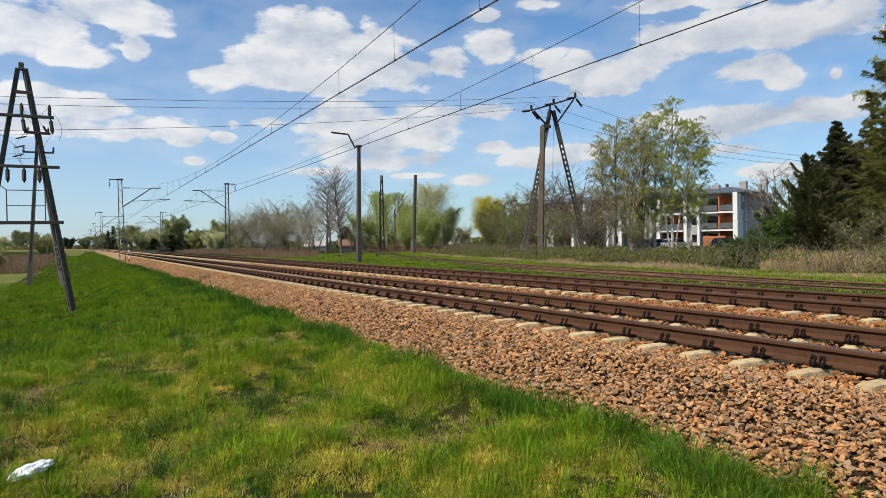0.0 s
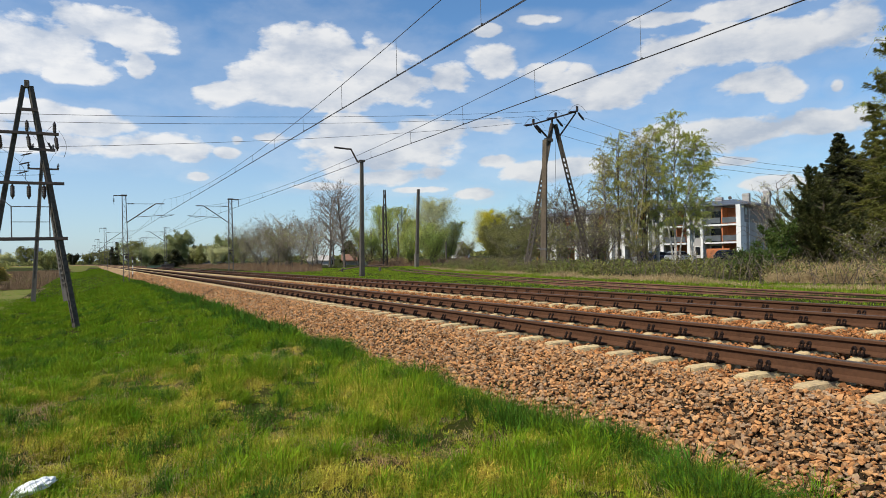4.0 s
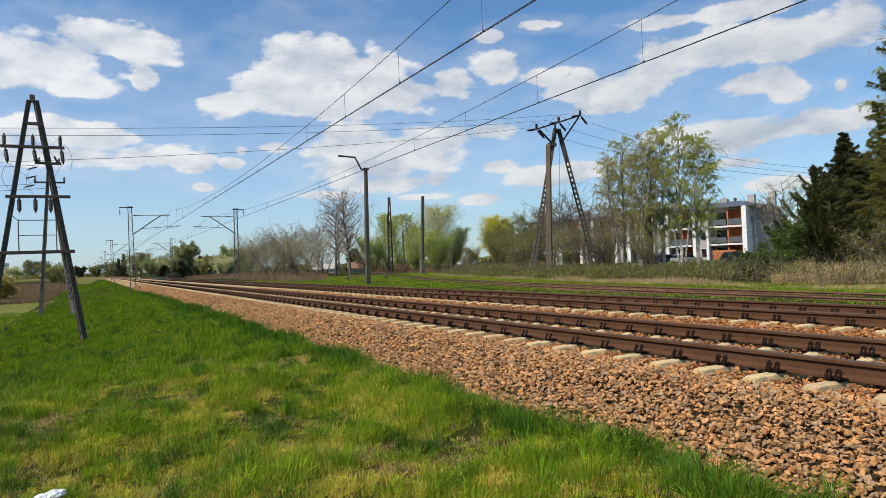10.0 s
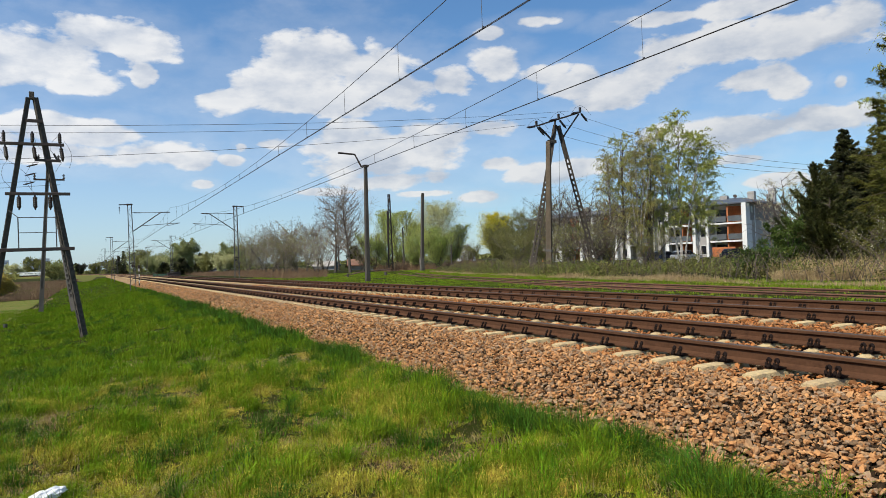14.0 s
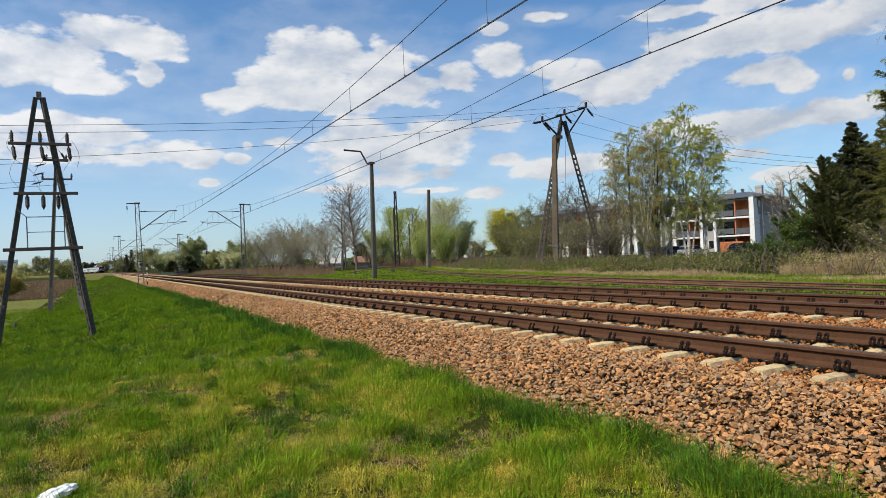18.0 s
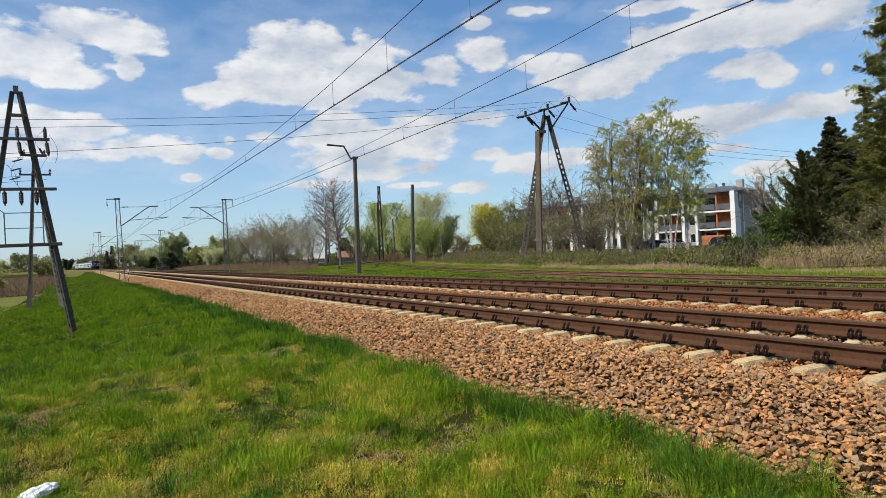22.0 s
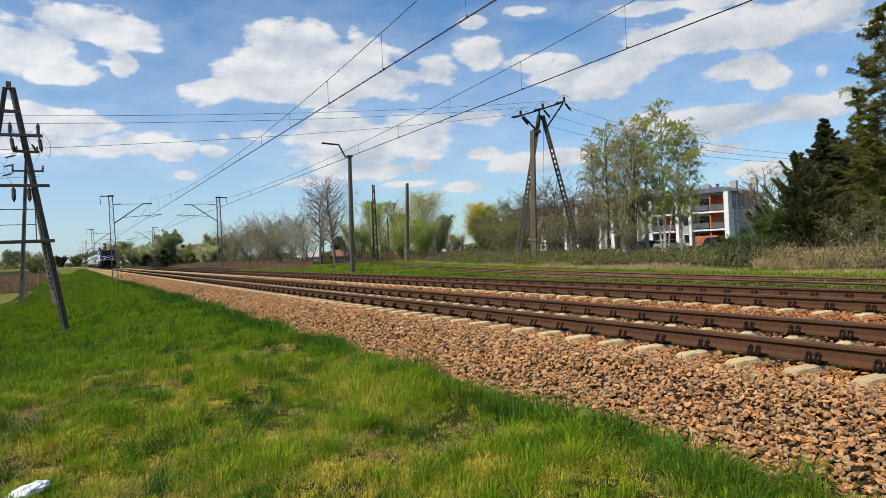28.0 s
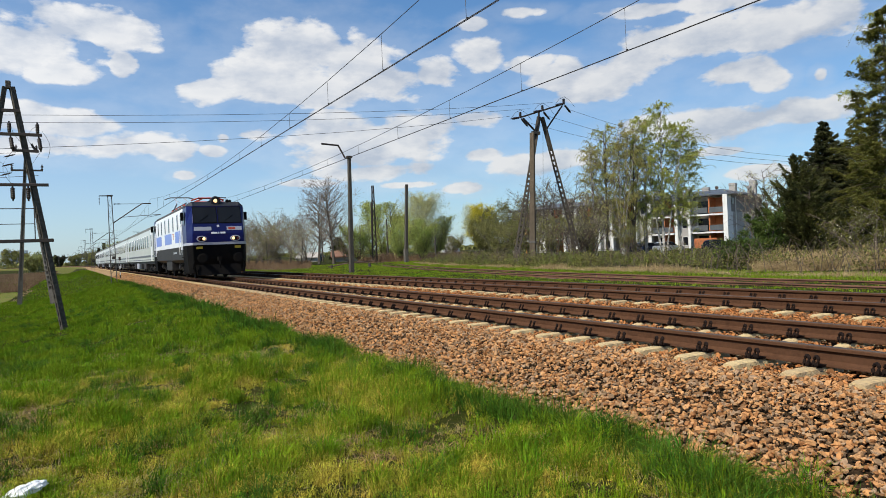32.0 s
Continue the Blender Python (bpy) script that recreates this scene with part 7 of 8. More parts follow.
        arms.tube([(s * 0.3, 4.2, 5.0), (0, 3.3, 4.72)], 0.018, 4)
    part("pantograph_arm", arms.mesh("pantograph_arm", MAT_SILVER), panto, "thin grey pantograph arms")
    part("contact_strip", Geo().tube([(-0.95, 4.85, 5.16), (-0.6, 4.85, 5.28), (0.6, 4.85, 5.28), (0.95, 4.85, 5.16)], 0.025, 5).tube([(-0.95, 5.15, 5.16), (-0.6, 5.15, 5.28), (0.6, 5.15, 5.28), (0.95, 5.15, 5.16)], 0.025, 5).mesh("contact_strip", MAT_STEEL), panto)
    for y in (-3.4, -5.5, 3.4, 5.5):
        for x in (-0.75, 0.75):
            part("roof_insulator", insulator((x, y, 3.93), (x, y, 4.14), 0.13, 2, 0.06).mesh("roof_insulator", MAT_RED), t, "red roof insulator")
    part("roof_bus", Geo().tube([(-0.75, -3.2, 4.28), (-0.75, 3.2, 4.28)], 0.03, 5).mesh("roof_bus", MAT_STEEL), t)
    for y in (-2.4, -0.8, 0.9, 2.5):
        part("roof_insulator", insulator((-0.75, y, 3.9), (-0.75, y, 4.27), 0.13, 3, 0.05).mesh("roof_insulator", MAT_RED), t, "red roof insulator")
        part("roof_hatch", Geo().box((0.35, y, 4.03), (0.9, 1.2, 0.14)).mesh("roof_hatch", MAT_LOCO_ROOF, 0.02), t)
    for s in (-1, 1):
        part("roof_rail", Geo().box((s * 1.3, 0, 3.84), (0.06, 12.4, 0.10)).mesh("roof_rail", MAT_STEEL), t)
    bogie(t, -4.2, 0.625, 3.0)
    bogie(t, 4.2, 0.625, 3.0)
    return t


def coach():
    t = thing("passenger_coach", Matrix(), "pale grey-white passenger coach with a row of windows", "railway coach", group="coaches of the train")
    L = 13.05
    body = part("body", Geo().prism([(-1.40, 1.02), (-1.42, 2.2), (-1.40, 3.10), (-1.30, 3.42), (1.30, 3.42), (1.40, 3.10), (1.42, 2.2), (1.40, 1.02)], -L, L).mesh("body", MAT_COACH), t, "pale grey-white coach side")
    part("roof_panel", Geo().prism([(-1.31, 3.424), (-1.12, 3.70), (-0.7, 3.90), (0, 3.97), (0.7, 3.90), (1.12, 3.70), (1.31, 3.424)], -L, L).mesh("roof_panel", MAT_COACH_ROOF), t, "grey curved roof")
    part("skirt", Geo().box((0, 0, 0.92), (2.5, 2 * L - 1.0, 0.2)).mesh("skirt", MAT_CHARCOAL), t)
    for s in (-1, 1):
        part("side_stripe", Geo().box((s * 1.412, 0, 1.42), (0.02, 2 * L - 0.1, 0.13)).mesh("side_stripe", MAT_COACH_STRIPE), body, "dark grey side stripe")
        part("side_stripe", Geo().box((s * 1.405, 0, 1.15), (0.02, 2 * L - 0.1, 0.05)).mesh("side_stripe", MAT_COACH_STRIPE), body, "thin dark side stripe")
        for k in range(11):
            y = -9.4 + 1.88 * k
            prof = [(-0.52, 2.08), (0.52, 2.08), (0.52, 2.8), (0.46, 2.93), (0.36, 3.0), (-0.36, 3.0), (-0.46, 2.93), (-0.52, 2.8)]
            m = Matrix.Translation((s * 1.42, y, 0)) @ Matrix.Rotation(math.pi / 2, 4, "Z")
            win = part("window", Geo().prism([(a * 1.1, 2.54 + (b - 2.54) * 1.1) for a, b in prof], -0.012, 0.012, m).mesh("window", MAT_WHITE), body, "round-topped window")
            part("pane", Geo().prism(prof, -0.02, 0.02, m).mesh("pane", MAT_PANE), win)
        for y in (-L + 1.1, L - 1.1):
            door = part("door", Geo().box((s * 1.41, y, 2.1), (0.04, 0.85, 2.1)).mesh("door", MAT_WHITE), t, "white coach door")
            part("door_pane", Geo().box((s * 1.425, y, 2.55), (0.03, 0.5, 0.85)).mesh("door_pane", MAT_PANE), door)
            part("step", Geo().box((s * 1.25, y, 0.75), (0.3, 0.85, 0.06)).mesh("step", MAT_BLACK), t)
        for y, w in ((-4.6, 2.2), (-1.2, 1.4), (2.0, 2.4), (5.0, 1.3)):
            part("equipment_case", Geo().box((s * 1.0, y, 0.62), (0.55, w, 0.5)).mesh("equipment_case", MAT_SILVER if w > 2.3 else MAT_CHARCOAL, 0.02), t)
    for y in (-L - 0.12, L + 0.12):
        part("gangway", Geo().box((0, y, 2.15), (1.3, 0.26, 2.3)).mesh("gangway", MAT_BLACK), t, "black gangway bellows")
        for x in (-0.875, 0.875):
            part("buffer", Geo().lathe((x, y - math.copysign(0.1, y), 1.05), (0, math.copysign(1, y), 0), [(0, 0.1), (0.2, 0.1), (0.21, 0.24), (0.25, 0.24)], 12).mesh("buffer", MAT_BLACK), t)
    for y in (-9.5, 9.5):
        bogie(t, y, 0.46, 2.5)
    for k in range(5):
        part("roof_vent", Geo().box((0.3, -9 + 4.5 * k, 3.97), (0.5, 0.4, 0.16)).mesh("roof_vent", MAT_COACH_ROOF, 0.02), t)
    return t


loco = locomotive()
coaches = [coach()]
for k in range(4):
    coaches.append(copy_thing(coaches[0], Matrix()))
TRAIN_SPEED, TRAIN_END = 31.0, 35.6


def train_pose(t, behind):
    """The place on the line of a vehicle whose middle follows the buffers at that distance."""
    s = TRAIN_END + TRAIN_SPEED * (32.0 - t) + behind
    p = on_track(s, TRACK_1, RAIL_TOP)
    return Matrix.Translation(p) @ pose(0, 0, 0, 0, 0, math.degrees(float(bend(s)[2])))


# ---- grass ----
def blades(name, x, y, h, w, material, label, rng, bend_by=0.5, dz=0.0, category="grass", z=None, way=None):
    """Grass blades, each a bent tapering leaf, joined."""
    n = len(x)
    z = (turf_z(x, y) if z is None else z) + dz
    az = rng.uniform(0, 6.2832, n) if way is None else way
    face = rng.uniform(0, 6.2832, n)
    lean = np.abs(rng.normal(0, bend_by, n))
    d = np.stack([np.cos(az), np.sin(az), np.zeros(n)], 1)
    s = np.stack([np.cos(face), np.sin(face), np.zeros(n)], 1) * (w * 0.5)[:, None]
    base = np.stack([x, y, z], 1)
    mid = base + d * (lean * h * 0.35)[:, None] + np.array([0, 0, 1.0]) * (h * 0.6)[:, None]
    tip = base + d * (lean * h * 1.0)[:, None] + np.array([0, 0, 1.0]) * (h * (1.0 - 0.25 * np.minimum(lean, 1.6)))[:, None]
    v = np.stack([base - s, base + s, mid - s * 0.75, mid + s * 0.75, tip], 1).reshape(-1, 3)
    if np.median(y) > 20:
        v = np.stack([base - s, base + s, tip], 1).reshape(-1, 3)
        return thing(name, Matrix(), label, category, kind="stuff", mesh=arrays_mesh(name, v, np.arange(3 * n).reshape(n, 3), material))
    k = np.arange(n)[:, None] * 5
    f = np.concatenate([k + np.array([0, 1, 3]), k + np.array([2, 3, 4])], 1).reshape(-1, 3)
    return thing(name, Matrix(), label, category, kind="stuff", mesh=arrays_mesh(name, v, f, material))


def noise_at(x, y, s, seed):
    return np.array([noise.noise((a * s, b * s, seed)) for a, b in zip(x, y)])


def grow_grass():
    rng = np.random.default_rng(3)

    def scatter(n, y0, y1, power=1.0):
        y = y0 + (y1 - y0) * rng.uniform(0, 1, n) ** power
        lo = -0.17 * y - 0.6
        x = lo + (4.15 - lo) * rng.uniform(0, 1, n)
        return x, y

    def clumps(n, per, y0, y1, r, h, power=1.0, thin=0.0):
        """Blades in tussocks that lean outwards; fewer and shorter where the meadow is thin."""
        cx, cy = scatter(n, y0, y1, power)
        k = noise_at(cx, cy, 0.8, 2.0) + 0.7 * noise_at(cx, cy, 2.6, 5.0)
        stay = noise_at(cx, cy, 5.0, 8.0) + 0.35 * k > (-0.30 if thin == 0 else -0.45)
        cx, cy, k = cx[stay], cy[stay], k[stay]
        n = len(cx)
        m = np.maximum(3, (per * np.clip(1.05 + 0.9 * k, 0.4 + thin, 1.8)).astype(int))
        i = np.repeat(np.arange(n), m)
        o = rng.normal(0, 1, (len(i), 2)) * (r * np.clip(1.0 + 0.5 * k, 0.5, 1.6))[i][:, None]
        hh = h * np.clip(1.0 + 1.5 * k, 0.4, 2.3)[i] * rng.uniform(0.55, 1.3, len(i)) * np.repeat(rng.uniform(0.7, 1.35, n), m)
        x, y = cx[i] + o[:, 0], cy[i] + o[:, 1]
        way = np.arctan2(o[:, 1] + 0.25 * r, o[:, 0] + 0.55 * r) + rng.normal(0, 0.45, len(i))
        ok = x < 4.12
        return x[ok], y[ok], hh[ok], way[ok]

    x, y, h, way = clumps(9000, 30, 1.6, 13, 0.028, 0.064, 0.95)
    blades("lawn", x, y, h, np.full(len(x), 0.0062), MAT_GRASS, "short green meadow grass with yellowish patches", rng, 1.0, way=way)
    n = 26000
    x, y = -7 + 11.1 * rng.uniform(0, 1, n), -7 + 11 * rng.uniform(0, 1, n)
    ok = (y < 1.7) | (x < -0.17 * y - 0.6)
    blades("lawn", x[ok], y[ok], rng.uniform(0.04, 0.12, ok.sum()), np.full(ok.sum(), 0.016), MAT_GRASS, "short green meadow grass behind the viewpoint", rng, 1.2)
    x, y, h, way = clumps(17000, 22, 13, 62, 0.085, 0.10, thin=0.25)
    blades("lawn", x, y, h, np.full(len(x), 0.018), MAT_MEADOW, "short green meadow grass", rng, 0.9, way=way)
    x, y = scatter(90000, 44, 230, 1.4)
    ok = (x > -3.9) | (y > 90)
    blades("lawn", x[ok], y[ok], rng.uniform(0.06, 0.20, ok.sum()), np.where(y[ok] < 130, 0.05, 0.12), MAT_VERGE_FAR, "meadow grass along the line", rng, 0.9)
    # denser tufts in the meadow
    cx, cy = scatter(760, 2.5, 40)
    ry = rng.uniform(3.5, 34, 420)
    cx, cy = np.concatenate([cx, -0.12 * ry - 0.55 + rng.uniform(-1.1, 0.75, 420)]), np.concatenate([cy, ry])
    xs, ys, hs, counts = [], [], [], []
    for a, b in zip(cx, cy):
        m = rng.integers(70, 160)
        counts.append(m)
        r = rng.uniform(0.035, 0.10)
        xs.append(a + rng.normal(0, r, m))
        ys.append(b + rng.normal(0, r, m))
        hs.append(rng.uniform(0.07, 0.17, m) * rng.uniform(0.7, 1.3))
    xs, ys, hs = map(np.concatenate, (xs, ys, hs))
    ok = (xs < 4.15) & (xs > -3.9)
    pick = np.repeat(rng.uniform(0, 1, len(cx)) < 0.45, counts)
    for dark in (True, False):
        use = ok & (pick == dark)
        blades("grass_tuft", xs[use], ys[use], hs[use] * (1.45 if dark else 1.0), np.full(use.sum(), 0.009), MAT_FRINGE if dark else MAT_TUFT, "dark green grass tussocks in the meadow" if dark else "lush grass tufts in the meadow", rng, 0.8)
    # fresh tussocks between the yellowish places
    x, y, h, way = clumps(1300, 60, 1.8, 15, 0.042, 0.135, 0.9)
    blades("grass_tuft", x, y, h, np.full(len(x), 0.009), MAT_TUFT, "fresh green tussocks in the meadow", rng, 0.7, way=way)
    # straw in the thin places
    x, y = scatter(150000, 1.6, 26)
    k = noise_at(x, y, 0.7, 9.0) + 0.8 * noise_at(x, y, 2.9, 4.0)
    ok = ((k > 0.16) & (y < 15)) | ((x < -0.045 * y - 0.30) & (k > -0.18) & (y < 18)) | (rng.uniform(0, 1, len(x)) < 0.10)
    blades("old_straw", x[ok], y[ok], rng.uniform(0.03, 0.10, ok.sum()), np.full(ok.sum(), 0.006), MAT_DRY, "pale straw among the grass", rng, 1.1)
    # bare thatch shows in small worn places
    xs, ys = [], []
    for a, b in zip(*scatter(70, 3.4, 16)):
        m, r = rng.integers(50, 150), rng.uniform(0.05, 0.13)
        xs.append(a + rng.normal(0, r * 1.3, m))
        ys.append(b + rng.normal(0, r, m))
    xs, ys = np.concatenate(xs), np.concatenate(ys)
    blades("old_straw", xs, ys, rng.uniform(0.05, 0.12, len(xs)), np.full(len(xs), 0.008), MAT_THATCH, "brown matted thatch in worn places", rng, 2.2)
    # tall fringe along the foot of the ballast
    cy = 2.0 + 62 * rng.uniform(0, 1, 360) ** 1.5
    xs, ys, hs = [], [], []
    for b in cy:
        m = rng.integers(60, 140)
        big = rng.uniform(0.6, 1.25) * (1.9 if rng.uniform() < 0.24 else 0.8)
        a = 3.93 + 0.12 * math.sin(b * 1.7) - abs(rng.normal(0, 0.16))
        r = rng.uniform(0.05, 0.14) * (1.0 if b < 15 else 1.7)
        xs.append(a + rng.normal(0, r, m))
        ys.append(b + rng.normal(0, r * 1.5, m))
        hs.append(rng.uniform(0.09, 0.22, m) * big)
    xs, ys, hs = map(np.concatenate, (xs, ys, hs))
    blades("grass_fringe", xs, ys, hs, np.where(ys < 14, 0.008, 0.02), MAT_FRINGE, "clumps of tall dark green grass at the foot of the ballast", rng, 0.8, z=np.interp(xs, (3.4, 4.1, 4.5), (-0.52, -0.5, -0.36)))
    # a few bold bushy clumps stand out of it
    xs, ys, hs, ways = [], [], [], []
    for b in (3.1, 3.45, 4.4, 4.6, 5.5, 7.4, 8.2, 11.2, 11.6, 12.6, 14.8, 16.9, 19.5, 20.1, 24.0, 29.0, 31.0, 36.0):
        m, r = 330, rng.uniform(0.12, 0.19)
        o = rng.normal(0, 1, (m, 2)) * r
        xs.append(3.86 + 0.12 * math.sin(b * 1.7) + 0.7 * o[:, 0])
        ys.append(b + 1.3 * o[:, 1])
        hs.append(rng.uniform(0.18, 0.34, m) * rng.uniform(0.9, 1.2) * np.exp(-0.18 * (o ** 2).sum(1) / r ** 2))
        ways.append(np.arctan2(o[:, 1], o[:, 0]) + rng.normal(0, 0.5, m))
    xs, ys, hs, ways = map(np.concatenate, (xs, ys, hs, ways))
    blades("grass_fringe", xs, ys, hs, np.where(ys < 14, 0.010, 0.016), MAT_FRINGE, "bushy dark green grass clumps beside the ballast", rng, 0.8, z=np.interp(xs, (3.4, 4.1, 4.5), (-0.52, -0.5, -0.36)), way=ways)
    # grass round the siding
    n = 90000
    y = 4 + 74 * rng.uniform(0, 1, n)
    sx = np.array([siding_x(v) for v in y])
    x = 12.8 + (sx + 6.0 - 12.8) * rng.uniform(0, 1, n)
    on_rails = (x > sx - 0.35) & (x < sx + 1.9)
    ok = (~on_rails | (rng.uniform(0, 1, n) < 0.25)) & (x < 1.95 * y)
    ok &= (x > 14.2) | (rng.uniform(0, 1, n) < 0.5)
    hh = rng.uniform(0.05, 0.15, n) * np.where(on_rails, 0.5, 1.0) * np.where(x < sx - 0.3, 0.5, 0.9)
    blades("verge_grass", x[ok], y[ok], hh[ok], np.where(y[ok] < 30, 0.028, 0.055), MAT_VERGE, "fresh green grass round the siding", rng, 0.45)
    n = 30000
    y = 8 + 54 * rng.uniform(0, 1, n)
    x = np.array([siding_x(v) for v in y]) + 3.7 + np.abs(rng.normal(0, 1.0, n))
    blades("dry_grass", x, y, rng.uniform(0.10, 0.36, n) * np.clip(0.55 + 1.3 * noise_at(x, y, 0.3, 3.0), 0.2, 1.3), np.full(n, 0.018), MAT_DRY, "dry straw-coloured tall grass before the brambles", rng, 1.2)
    n = 30000
    d = rng.uniform(27, 40, n)
    a = np.radians(rng.uniform(53.0, 64.0, n))
    x, y = d * np.sin(a), d * np.cos(a)
    ok = x > np.array([siding_x(v) for v in y]) + 3.4
    blades("dry_grass", x[ok], y[ok], (rng.uniform(0.2, 0.7, n) * np.clip(0.8 + 1.4 * noise_at(x, y, 0.5, 4.0), 0.25, 1.6))[ok], np.full(ok.sum(), 0.02), MAT_DRY, "dry straw-coloured tall grass before the conifers", rng, 1.3)
    # brown reeds behind the far track
    n = 60000
    y = 62 + 120 * rng.uniform(0, 1, n)
    x = np.where(y > 110, 14.0, 16.0) + (9 + y * 0.10) * rng.uniform(0, 1, n) + 0.04 * (y - 62)
    ok = (x / y < math.tan(radians(17.6)))
    blades("reed_bed", x[ok], y[ok], rng.uniform(0.25, 0.85, ok.sum()) * np.clip(0.8 + 0.9 * noise_at(x[ok], y[ok], 0.15, 1.0), 0.3, 1.3), np.full(ok.sum(), 0.03), MAT_REED, "brown dry reeds and tall weeds", rng, 0.75)
    # rough edge beyond the field
    n = 30000
    y = 88 + 240 * rng.uniform(0, 1, n) ** 1.5
    x = -4.5 - (0.115 * y) * rng.uniform(0, 1, n)
    blades("reed_bed", x, y, rng.uniform(0.2, 0.6, n), np.where(y < 150, 0.06, 0.14), MAT_REED, "brown dry weeds beyond the field", rng, 0.4)
    n = 5000
    y = 12 + 78 * rng.uniform(0, 1, n)
    x = -4.1 + 0.25 * rng.normal(0, 1, n)
    ok = noise_at(x, y, 0.25, 6.0) > -0.1
    blades("dry_grass", x[ok], y[ok], rng.uniform(0.03, 0.12, ok.sum()), np.full(ok.sum(), 0.02), MAT_DRY, "short dry grass along the field edge", rng, 1.2)
    n = 16000
    y = 16 + 72 * rng.uniform(0, 1, n)
    x = -4.5 - rng.uniform(0, 1, n) * (0.14 * y)
    x = np.round(x / 0.25) * 0.25 + rng.normal(0, 0.03, n)
    blades("crop", x, y, rng.uniform(0.05, 0.09, n), np.full(n, 0.025), MAT_VERGE_FAR, "young green crop in rows", rng, 0.9, 0.05, "crop")
    # a brown rough edge under the far trees
    n = 16000
    d = rng.uniform(84, 100, n)
    a = np.radians(rng.uniform(21.5, 33.5, n))
    x, y = d * np.sin(a), d * np.cos(a)
    blades("dry_weeds", x, y, rng.uniform(0.5, 1.3, n) * np.clip(0.7 + 1.2 * noise_at(x, y, 0.2, 8.0), 0.2, 1.4), np.full(n, 0.05), MAT_REED, "brown dry weeds under the trees", rng, 0.4)


grow_grass()


# ---- sleepers, clips and stones ----
PHASE = {TRACK_1: 14.582, TRACK_2: 12.754}
STEP = 0.600


def sleeper_mesh():
    """A concrete sleeper with sloping sides and lowered middle; x across the track."""
    prof = [(-1.27, -0.21, -0.012, 0.095, 0.064), (-1.21, -0.21, 0.0, 0.1, 0.068), (-0.62, -0.21, -0.002, 0.1, 0.07), (-0.35, -0.2, -0.045, 0.095, 0.066), (0.35, -0.2, -0.045, 0.095, 0.066), (0.62, -0.21, -0.002, 0.1, 0.07), (1.21, -0.21, 0.0, 0.1, 0.068), (1.27, -0.21, -0.012, 0.095, 0.064)]
    vs, fs = [], []
    for k, (x, zb, zt, wb, wt) in enumerate(prof):
        vs += [(x, -wb, zb), (x, -wt, zt - 0.012), (x, -wt + 0.015, zt), (x, wt - 0.015, zt), (x, wt, zt - 0.012), (x, wb, zb)]
        if k:
            fs += [((k - 1) * 6 + i, (k - 1) * 6 + (i + 1) % 6, k * 6 + (i + 1) % 6, k * 6 + i) for i in range(6)]
    fs += [(0, 1, 2, 3, 4, 5), (47, 46, 45, 44, 43, 42)]
    return Geo().add(vs, fs)


def clip_geo(fine=True):
    """A pair of sprung steel loops on a shoulder, standing at the foot of the rail; loops face along the track's side."""
    g = Geo()
    for y in (-0.043, 0.043):
        n = 11 if fine else 6
        pts = [(-0.070 + 0.03 * math.cos(a) + 0.02 * math.sin(a), y + 0.039 * math.cos(a), 0.056 + 0.041 * math.sin(a)) for a in [math.radians(-75 + 320 * i / (n - 1)) for i in range(n)]]
        g.tube(pts, 0.0155 if fine else 0.022, 6 if fine else 4, caps=False)
    g.box((-0.01, 0, 0.010), (0.13, 0.15, 0.018))
    return g


def lay_track(track, centre):
    y0 = PHASE[centre] % STEP
    me, clip = sleeper_mesh().mesh("sleeper", MAT_SLEEPER), clip_geo().mesh("rail_clip", MAT_CLIP)
    spots = [y0 + STEP * k for k in range(-18, 500)]
    near = [y for y in spots if -9 < y < 150]
    for y in near:
        part("sleeper", me, track, "", Matrix.Translation((centre, y, 0)))
    rest = Geo()
    base = sleeper_mesh()
    for y in spots:
        if 150 <= y < 290:
            rest.box((centre, y, -0.05), (2.6, 0.24, 0.1))
    ob = part("sleepers_far", rest.mesh("sleepers_far", MAT_SLEEPER), track)
    ob["kind"] = "stuff"
    for y in [v for v in near if 1.5 < v < 45]:
        for side in (-1, 1):
            for inner in (-1, 1):
                part("rail_clip", clip, track, "", Matrix.Translation((centre + side * HALF + inner * 0.10, y, 0.0)) @ pose(0, 0, 0, 0, 0, 0 if inner < 0 else 180))
    rest = Geo()
    small = clip_geo(False)
    for y in [v for v in near if 45 <= v < 120]:
        for side in (-1, 1):
            rest.add([(p[0] + centre + side * HALF - 0.10, p[1] + y, p[2]) for p in small.v], small.f)
    ob = part("rail_clips_far", rest.mesh("rail_clips_far", MAT_CLIP), track)
    ob["kind"] = "stuff"


lay_track(track_near, TRACK_1)
lay_track(track_far, TRACK_2)


def old_sleepers():
    g = Geo().box((0, 0, -0.06), (2.5, 0.24, 0.14)).mesh("sleeper", MAT_WOOD_SLEEPER, 0.015)
    plate = Geo().box((0, 0, 0.025), (0.3, 0.16, 0.03)).box((-0.1, 0, 0.05), (0.04, 0.05, 0.04)).mesh("tie_plate", MAT_OLD_RAIL)
    for k in range(70):
        y = 5.0 + 0.75 * k
        a = -math.atan(siding_x(y + 0.5) - siding_x(y - 0.5))
        part("sleeper", g, track_siding, "", Matrix.Translation((siding_x(y) + 0.75 * math.cos(a), y + 0.75 * math.sin(a), -0.17)) @ pose(0, 0, 0, 0, 0, math.degrees(a)))
        part("tie_plate", plate, track_siding, "", Matrix.Translation((siding_x(y), y, -0.19)))


old_sleepers()
BED_OFF = (-2.75, -2.52, -1.72, -1.35, -0.7, 0.7, 1.35, 2.0, 2.7, 5.4, 5.8, 6.5)
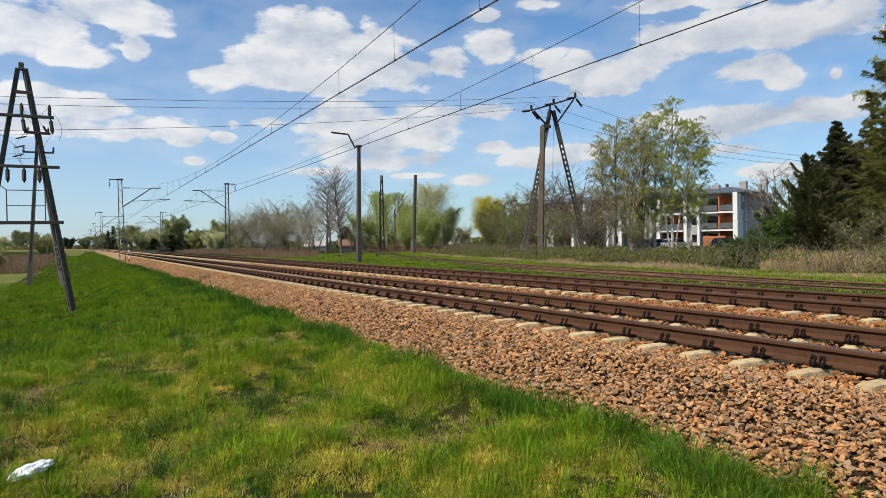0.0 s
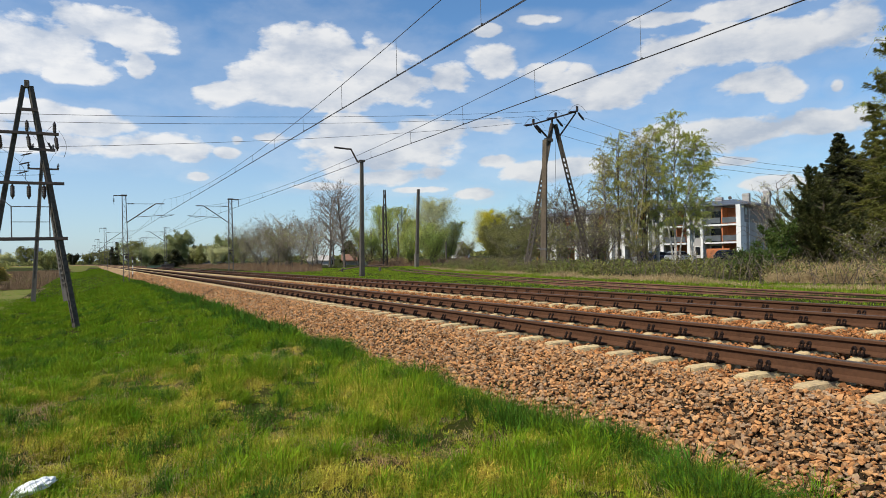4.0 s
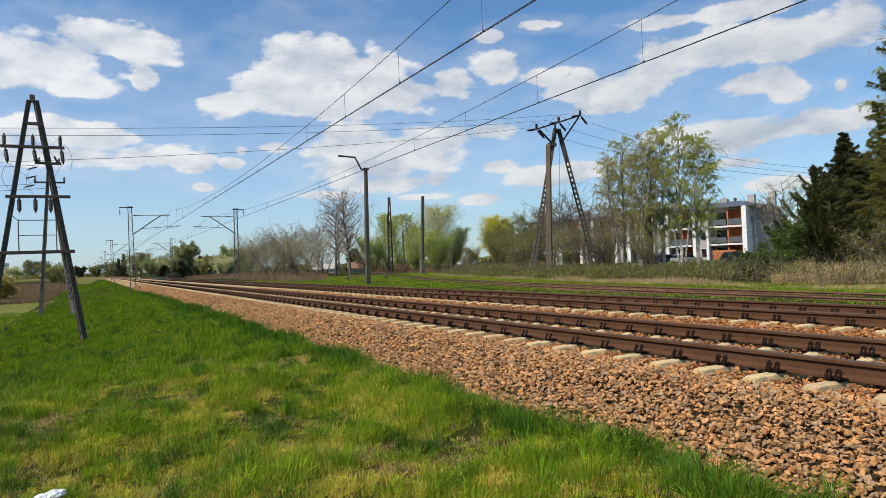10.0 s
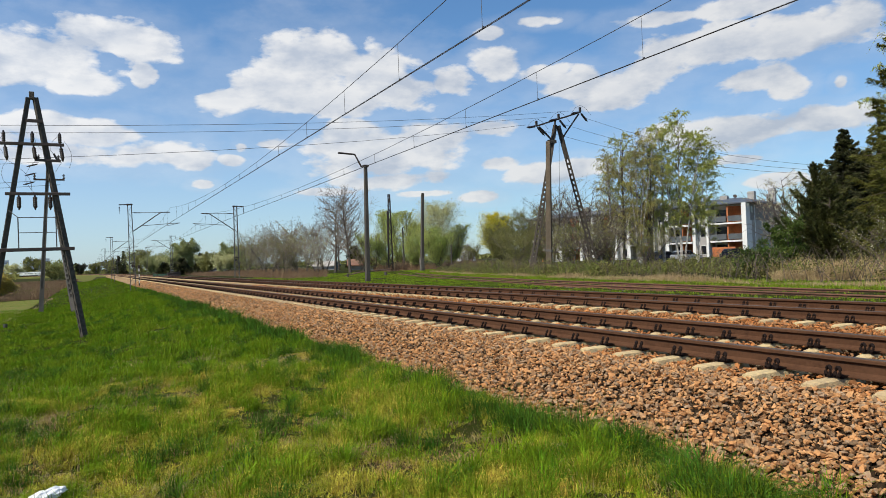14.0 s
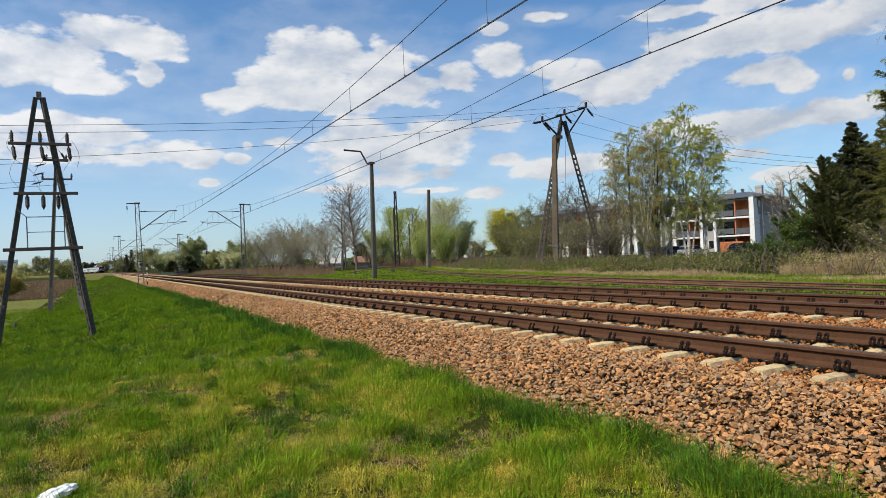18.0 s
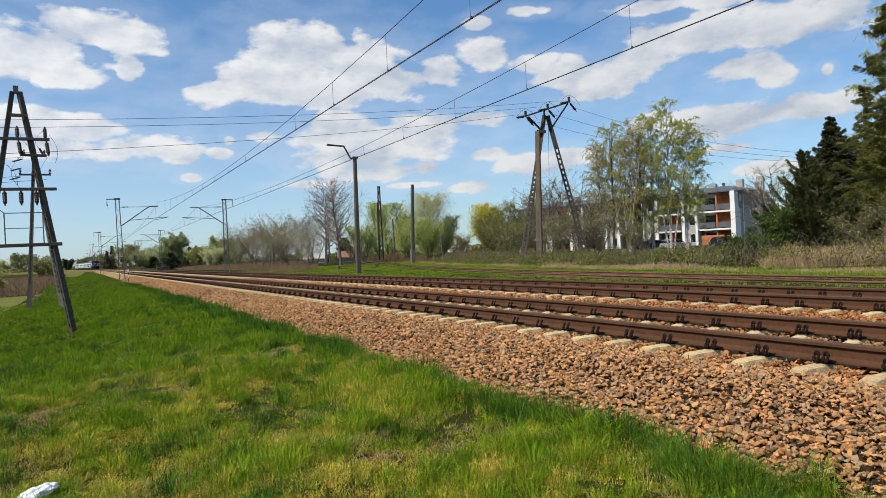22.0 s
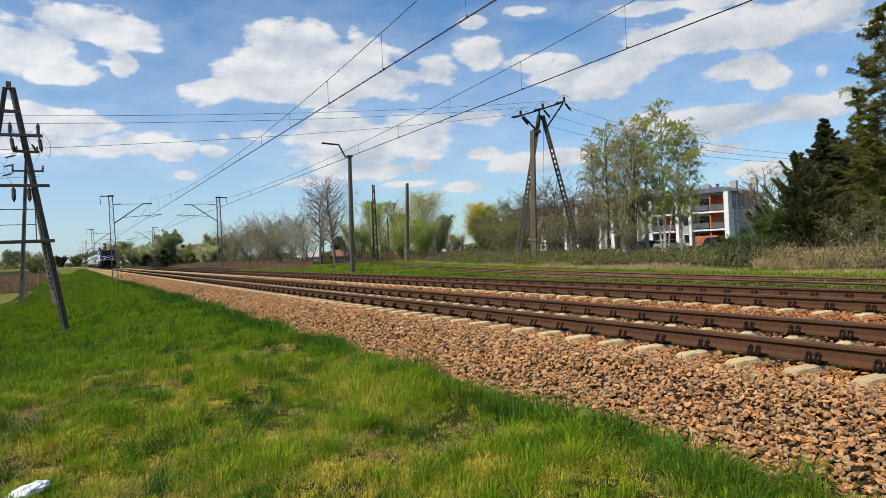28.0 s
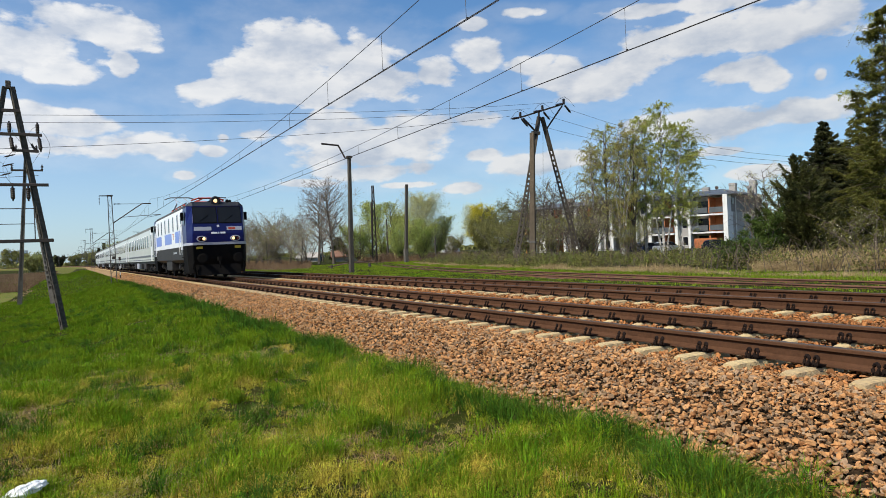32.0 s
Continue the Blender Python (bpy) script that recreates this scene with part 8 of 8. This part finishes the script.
BED_Z = (-0.62, -0.56, -0.075, -0.055, -0.06, -0.06, -0.055, -0.09, -0.055, -0.055, -0.08, -0.34)


def stone_forms(rng, n, points):
    """Convex splinters of broken rock, longer than wide and flat, as vertices and triangles."""
    forms = []
    for k in range(n):
        p = rng.normal(size=(points, 3))
        p /= np.linalg.norm(p, axis=1, keepdims=True)
        p = np.clip(p * rng.uniform(0.85, 1.2, (points, 1)), -0.82, 0.82) * np.array([1.0, rng.uniform(0.55, 0.9), rng.uniform(0.38, 0.7)])
        p[:, 0] += rng.uniform(-0.35, 0.35) * p[:, 2]
        bm = bmesh.new()
        for q in p:
            bm.verts.new(q)
        hull = bmesh.ops.convex_hull(bm, input=bm.verts[:])
        bmesh.ops.delete(bm, geom=[v for v in hull["geom_interior"] if isinstance(v, bmesh.types.BMVert)], context="VERTS")
        bmesh.ops.triangulate(bm, faces=bm.faces[:])
        bm.verts.index_update()
        forms.append((np.array([v.co[:] for v in bm.verts]), np.array([[v.index for v in f.verts] for f in bm.faces])))
        bm.free()
    return forms


def scatter_stones():
    rng = np.random.default_rng(5)
    fine_forms, coarse_forms = stone_forms(rng, 36, 13), stone_forms(rng, 14, 8)

    def turns(n):
        """Stones lie mostly on their flat sides, tipped this way and that."""
        a, tip, b = rng.uniform(0, 6.2832, n), rng.normal(0, 0.62, n), rng.uniform(0, 6.2832, n)
        z, o = np.zeros(n), np.ones(n)
        ca, sa, ct, st, cb, sb = np.cos(a), np.sin(a), np.cos(tip), np.sin(tip), np.cos(b), np.sin(b)
        A = np.stack([ca, -sa, z, sa, ca, z, z, z, o], 1).reshape(n, 3, 3)
        T = np.stack([o, z, z, z, ct, -st, z, st, ct], 1).reshape(n, 3, 3)
        B = np.stack([cb, -sb, z, sb, cb, z, z, z, o], 1).reshape(n, 3, 3)
        return A @ T @ B

    def places(off, y):
        n = len(off)
        low = 0.010 * np.exp(-(((off + 1.2) / 0.2) ** 2))
        return np.stack([TRACK_1 + off, y, np.interp(off, BED_OFF, BED_Z) + rng.uniform(-0.045, 0.036, n) - low], 1)

    def keep(off, y):
        ok = np.ones(len(off), bool)
        for centre, ph in PHASE.items():
            o = off + TRACK_1 - centre
            dy = np.abs((y - ph + STEP / 2) % STEP - STEP / 2)
            ok &= ~((np.abs(o) < 1.28) & (dy < 0.098))
            for side in (-1, 1):
                ok &= np.abs(o - side * HALF) > 0.08
        return ok & (((off + TRACK_1) < 2.0 * y + 0.8) | (rng.uniform(0, 1, len(off)) < 0.3))

    zones = [(-2.68, 6.2, -6, 1.9, 130, 0.05), (-2.68, -1.2, 1.8, 10, 1900, 0.0275), (-2.62, -1.2, 10, 22, 1050, 0.031), (-2.6, -1.25, 22, 45, 420, 0.040), (-2.6, -1.25, 45, 90, 130, 0.06),
             (-1.2, 6.2, 2, 10, 1100, 0.025), (-1.25, 6.3, 10, 22, 430, 0.030), (-1.25, 6.3, 22, 45, 90, 0.045)]
    for o0, o1, y0, y1, dens, size in zones:
        n = int((o1 - o0) * (y1 - y0) * dens)
        off, y = rng.uniform(o0, o1, n), rng.uniform(y0, y1, n)
        ok = keep(off, y)
        off, y = off[ok], y[ok]
        n = len(off)
        close = 5 < y1 <= 22
        forms = fine_forms if close else coarse_forms
        P, R = places(off, y), turns(n)
        S = np.minimum(size * np.exp(rng.normal(-0.08, 0.34, n)), size * 1.75)[:, None] * rng.uniform(0.8, 1.2, (n, 3))
        kind = rng.integers(0, len(forms), n)
        mine = np.zeros(n, bool)
        if y1 == 10 and o0 < -2:
            near = np.where((P[:, 0] < 5.2) & (P[:, 0] > 4.15) & (P[:, 1] > 3.1) & (P[:, 1] < 5.2))[0][:300]
            mine[near] = True
        inner = o0 > -1.5
        W, F, base = [], [], 0
        for k, (v, tri) in enumerate(forms):
            use = np.where((kind == k) & ~mine)[0]
            if not len(use):
                continue
            w = np.einsum("nij,nkj->nki", R[use], v[None] * S[use][:, None, :]) + P[use][:, None, :]
            W.append(w.reshape(-1, 3))
            F.append((tri[None] + (base + np.arange(len(use)) * len(v))[:, None, None]).reshape(-1, 3))
            base += len(use) * len(v)
        ob = part("ballast_stones", arrays_mesh("ballast_stones", np.concatenate(W), np.concatenate(F), MAT_STONE_RUST if inner else MAT_STONE), ballast, "rust-stained crushed stones between the rails" if inner else "angular tan crushed stones of the bank")
        ob["kind"] = "stuff"
        if mine.any():
            shapes = [arrays_mesh("stone", v * size, tri, MAT_STONE) for v, tri in forms[:24]]
            for k, i in enumerate(np.where(mine)[0]):
                part("stone", shapes[k % 24], ballast, "", Matrix.Translation(P[i]) @ Matrix(R[i].tolist()).to_4x4() @ Matrix.Diagonal((*(S[i] / size), 1)))


scatter_stones()


def motions():
    """The train comes round the bend and up the near track."""
    times = [0.0] + [1.0 * k for k in range(1, 33)]
    walk(loco, [(t, train_pose(t, 8.9)) for t in times])
    for k, c in enumerate(coaches):
        walk(c, [(t, train_pose(t, 17.6 + 13.4 + 26.7 * k)) for t in times])


motions()
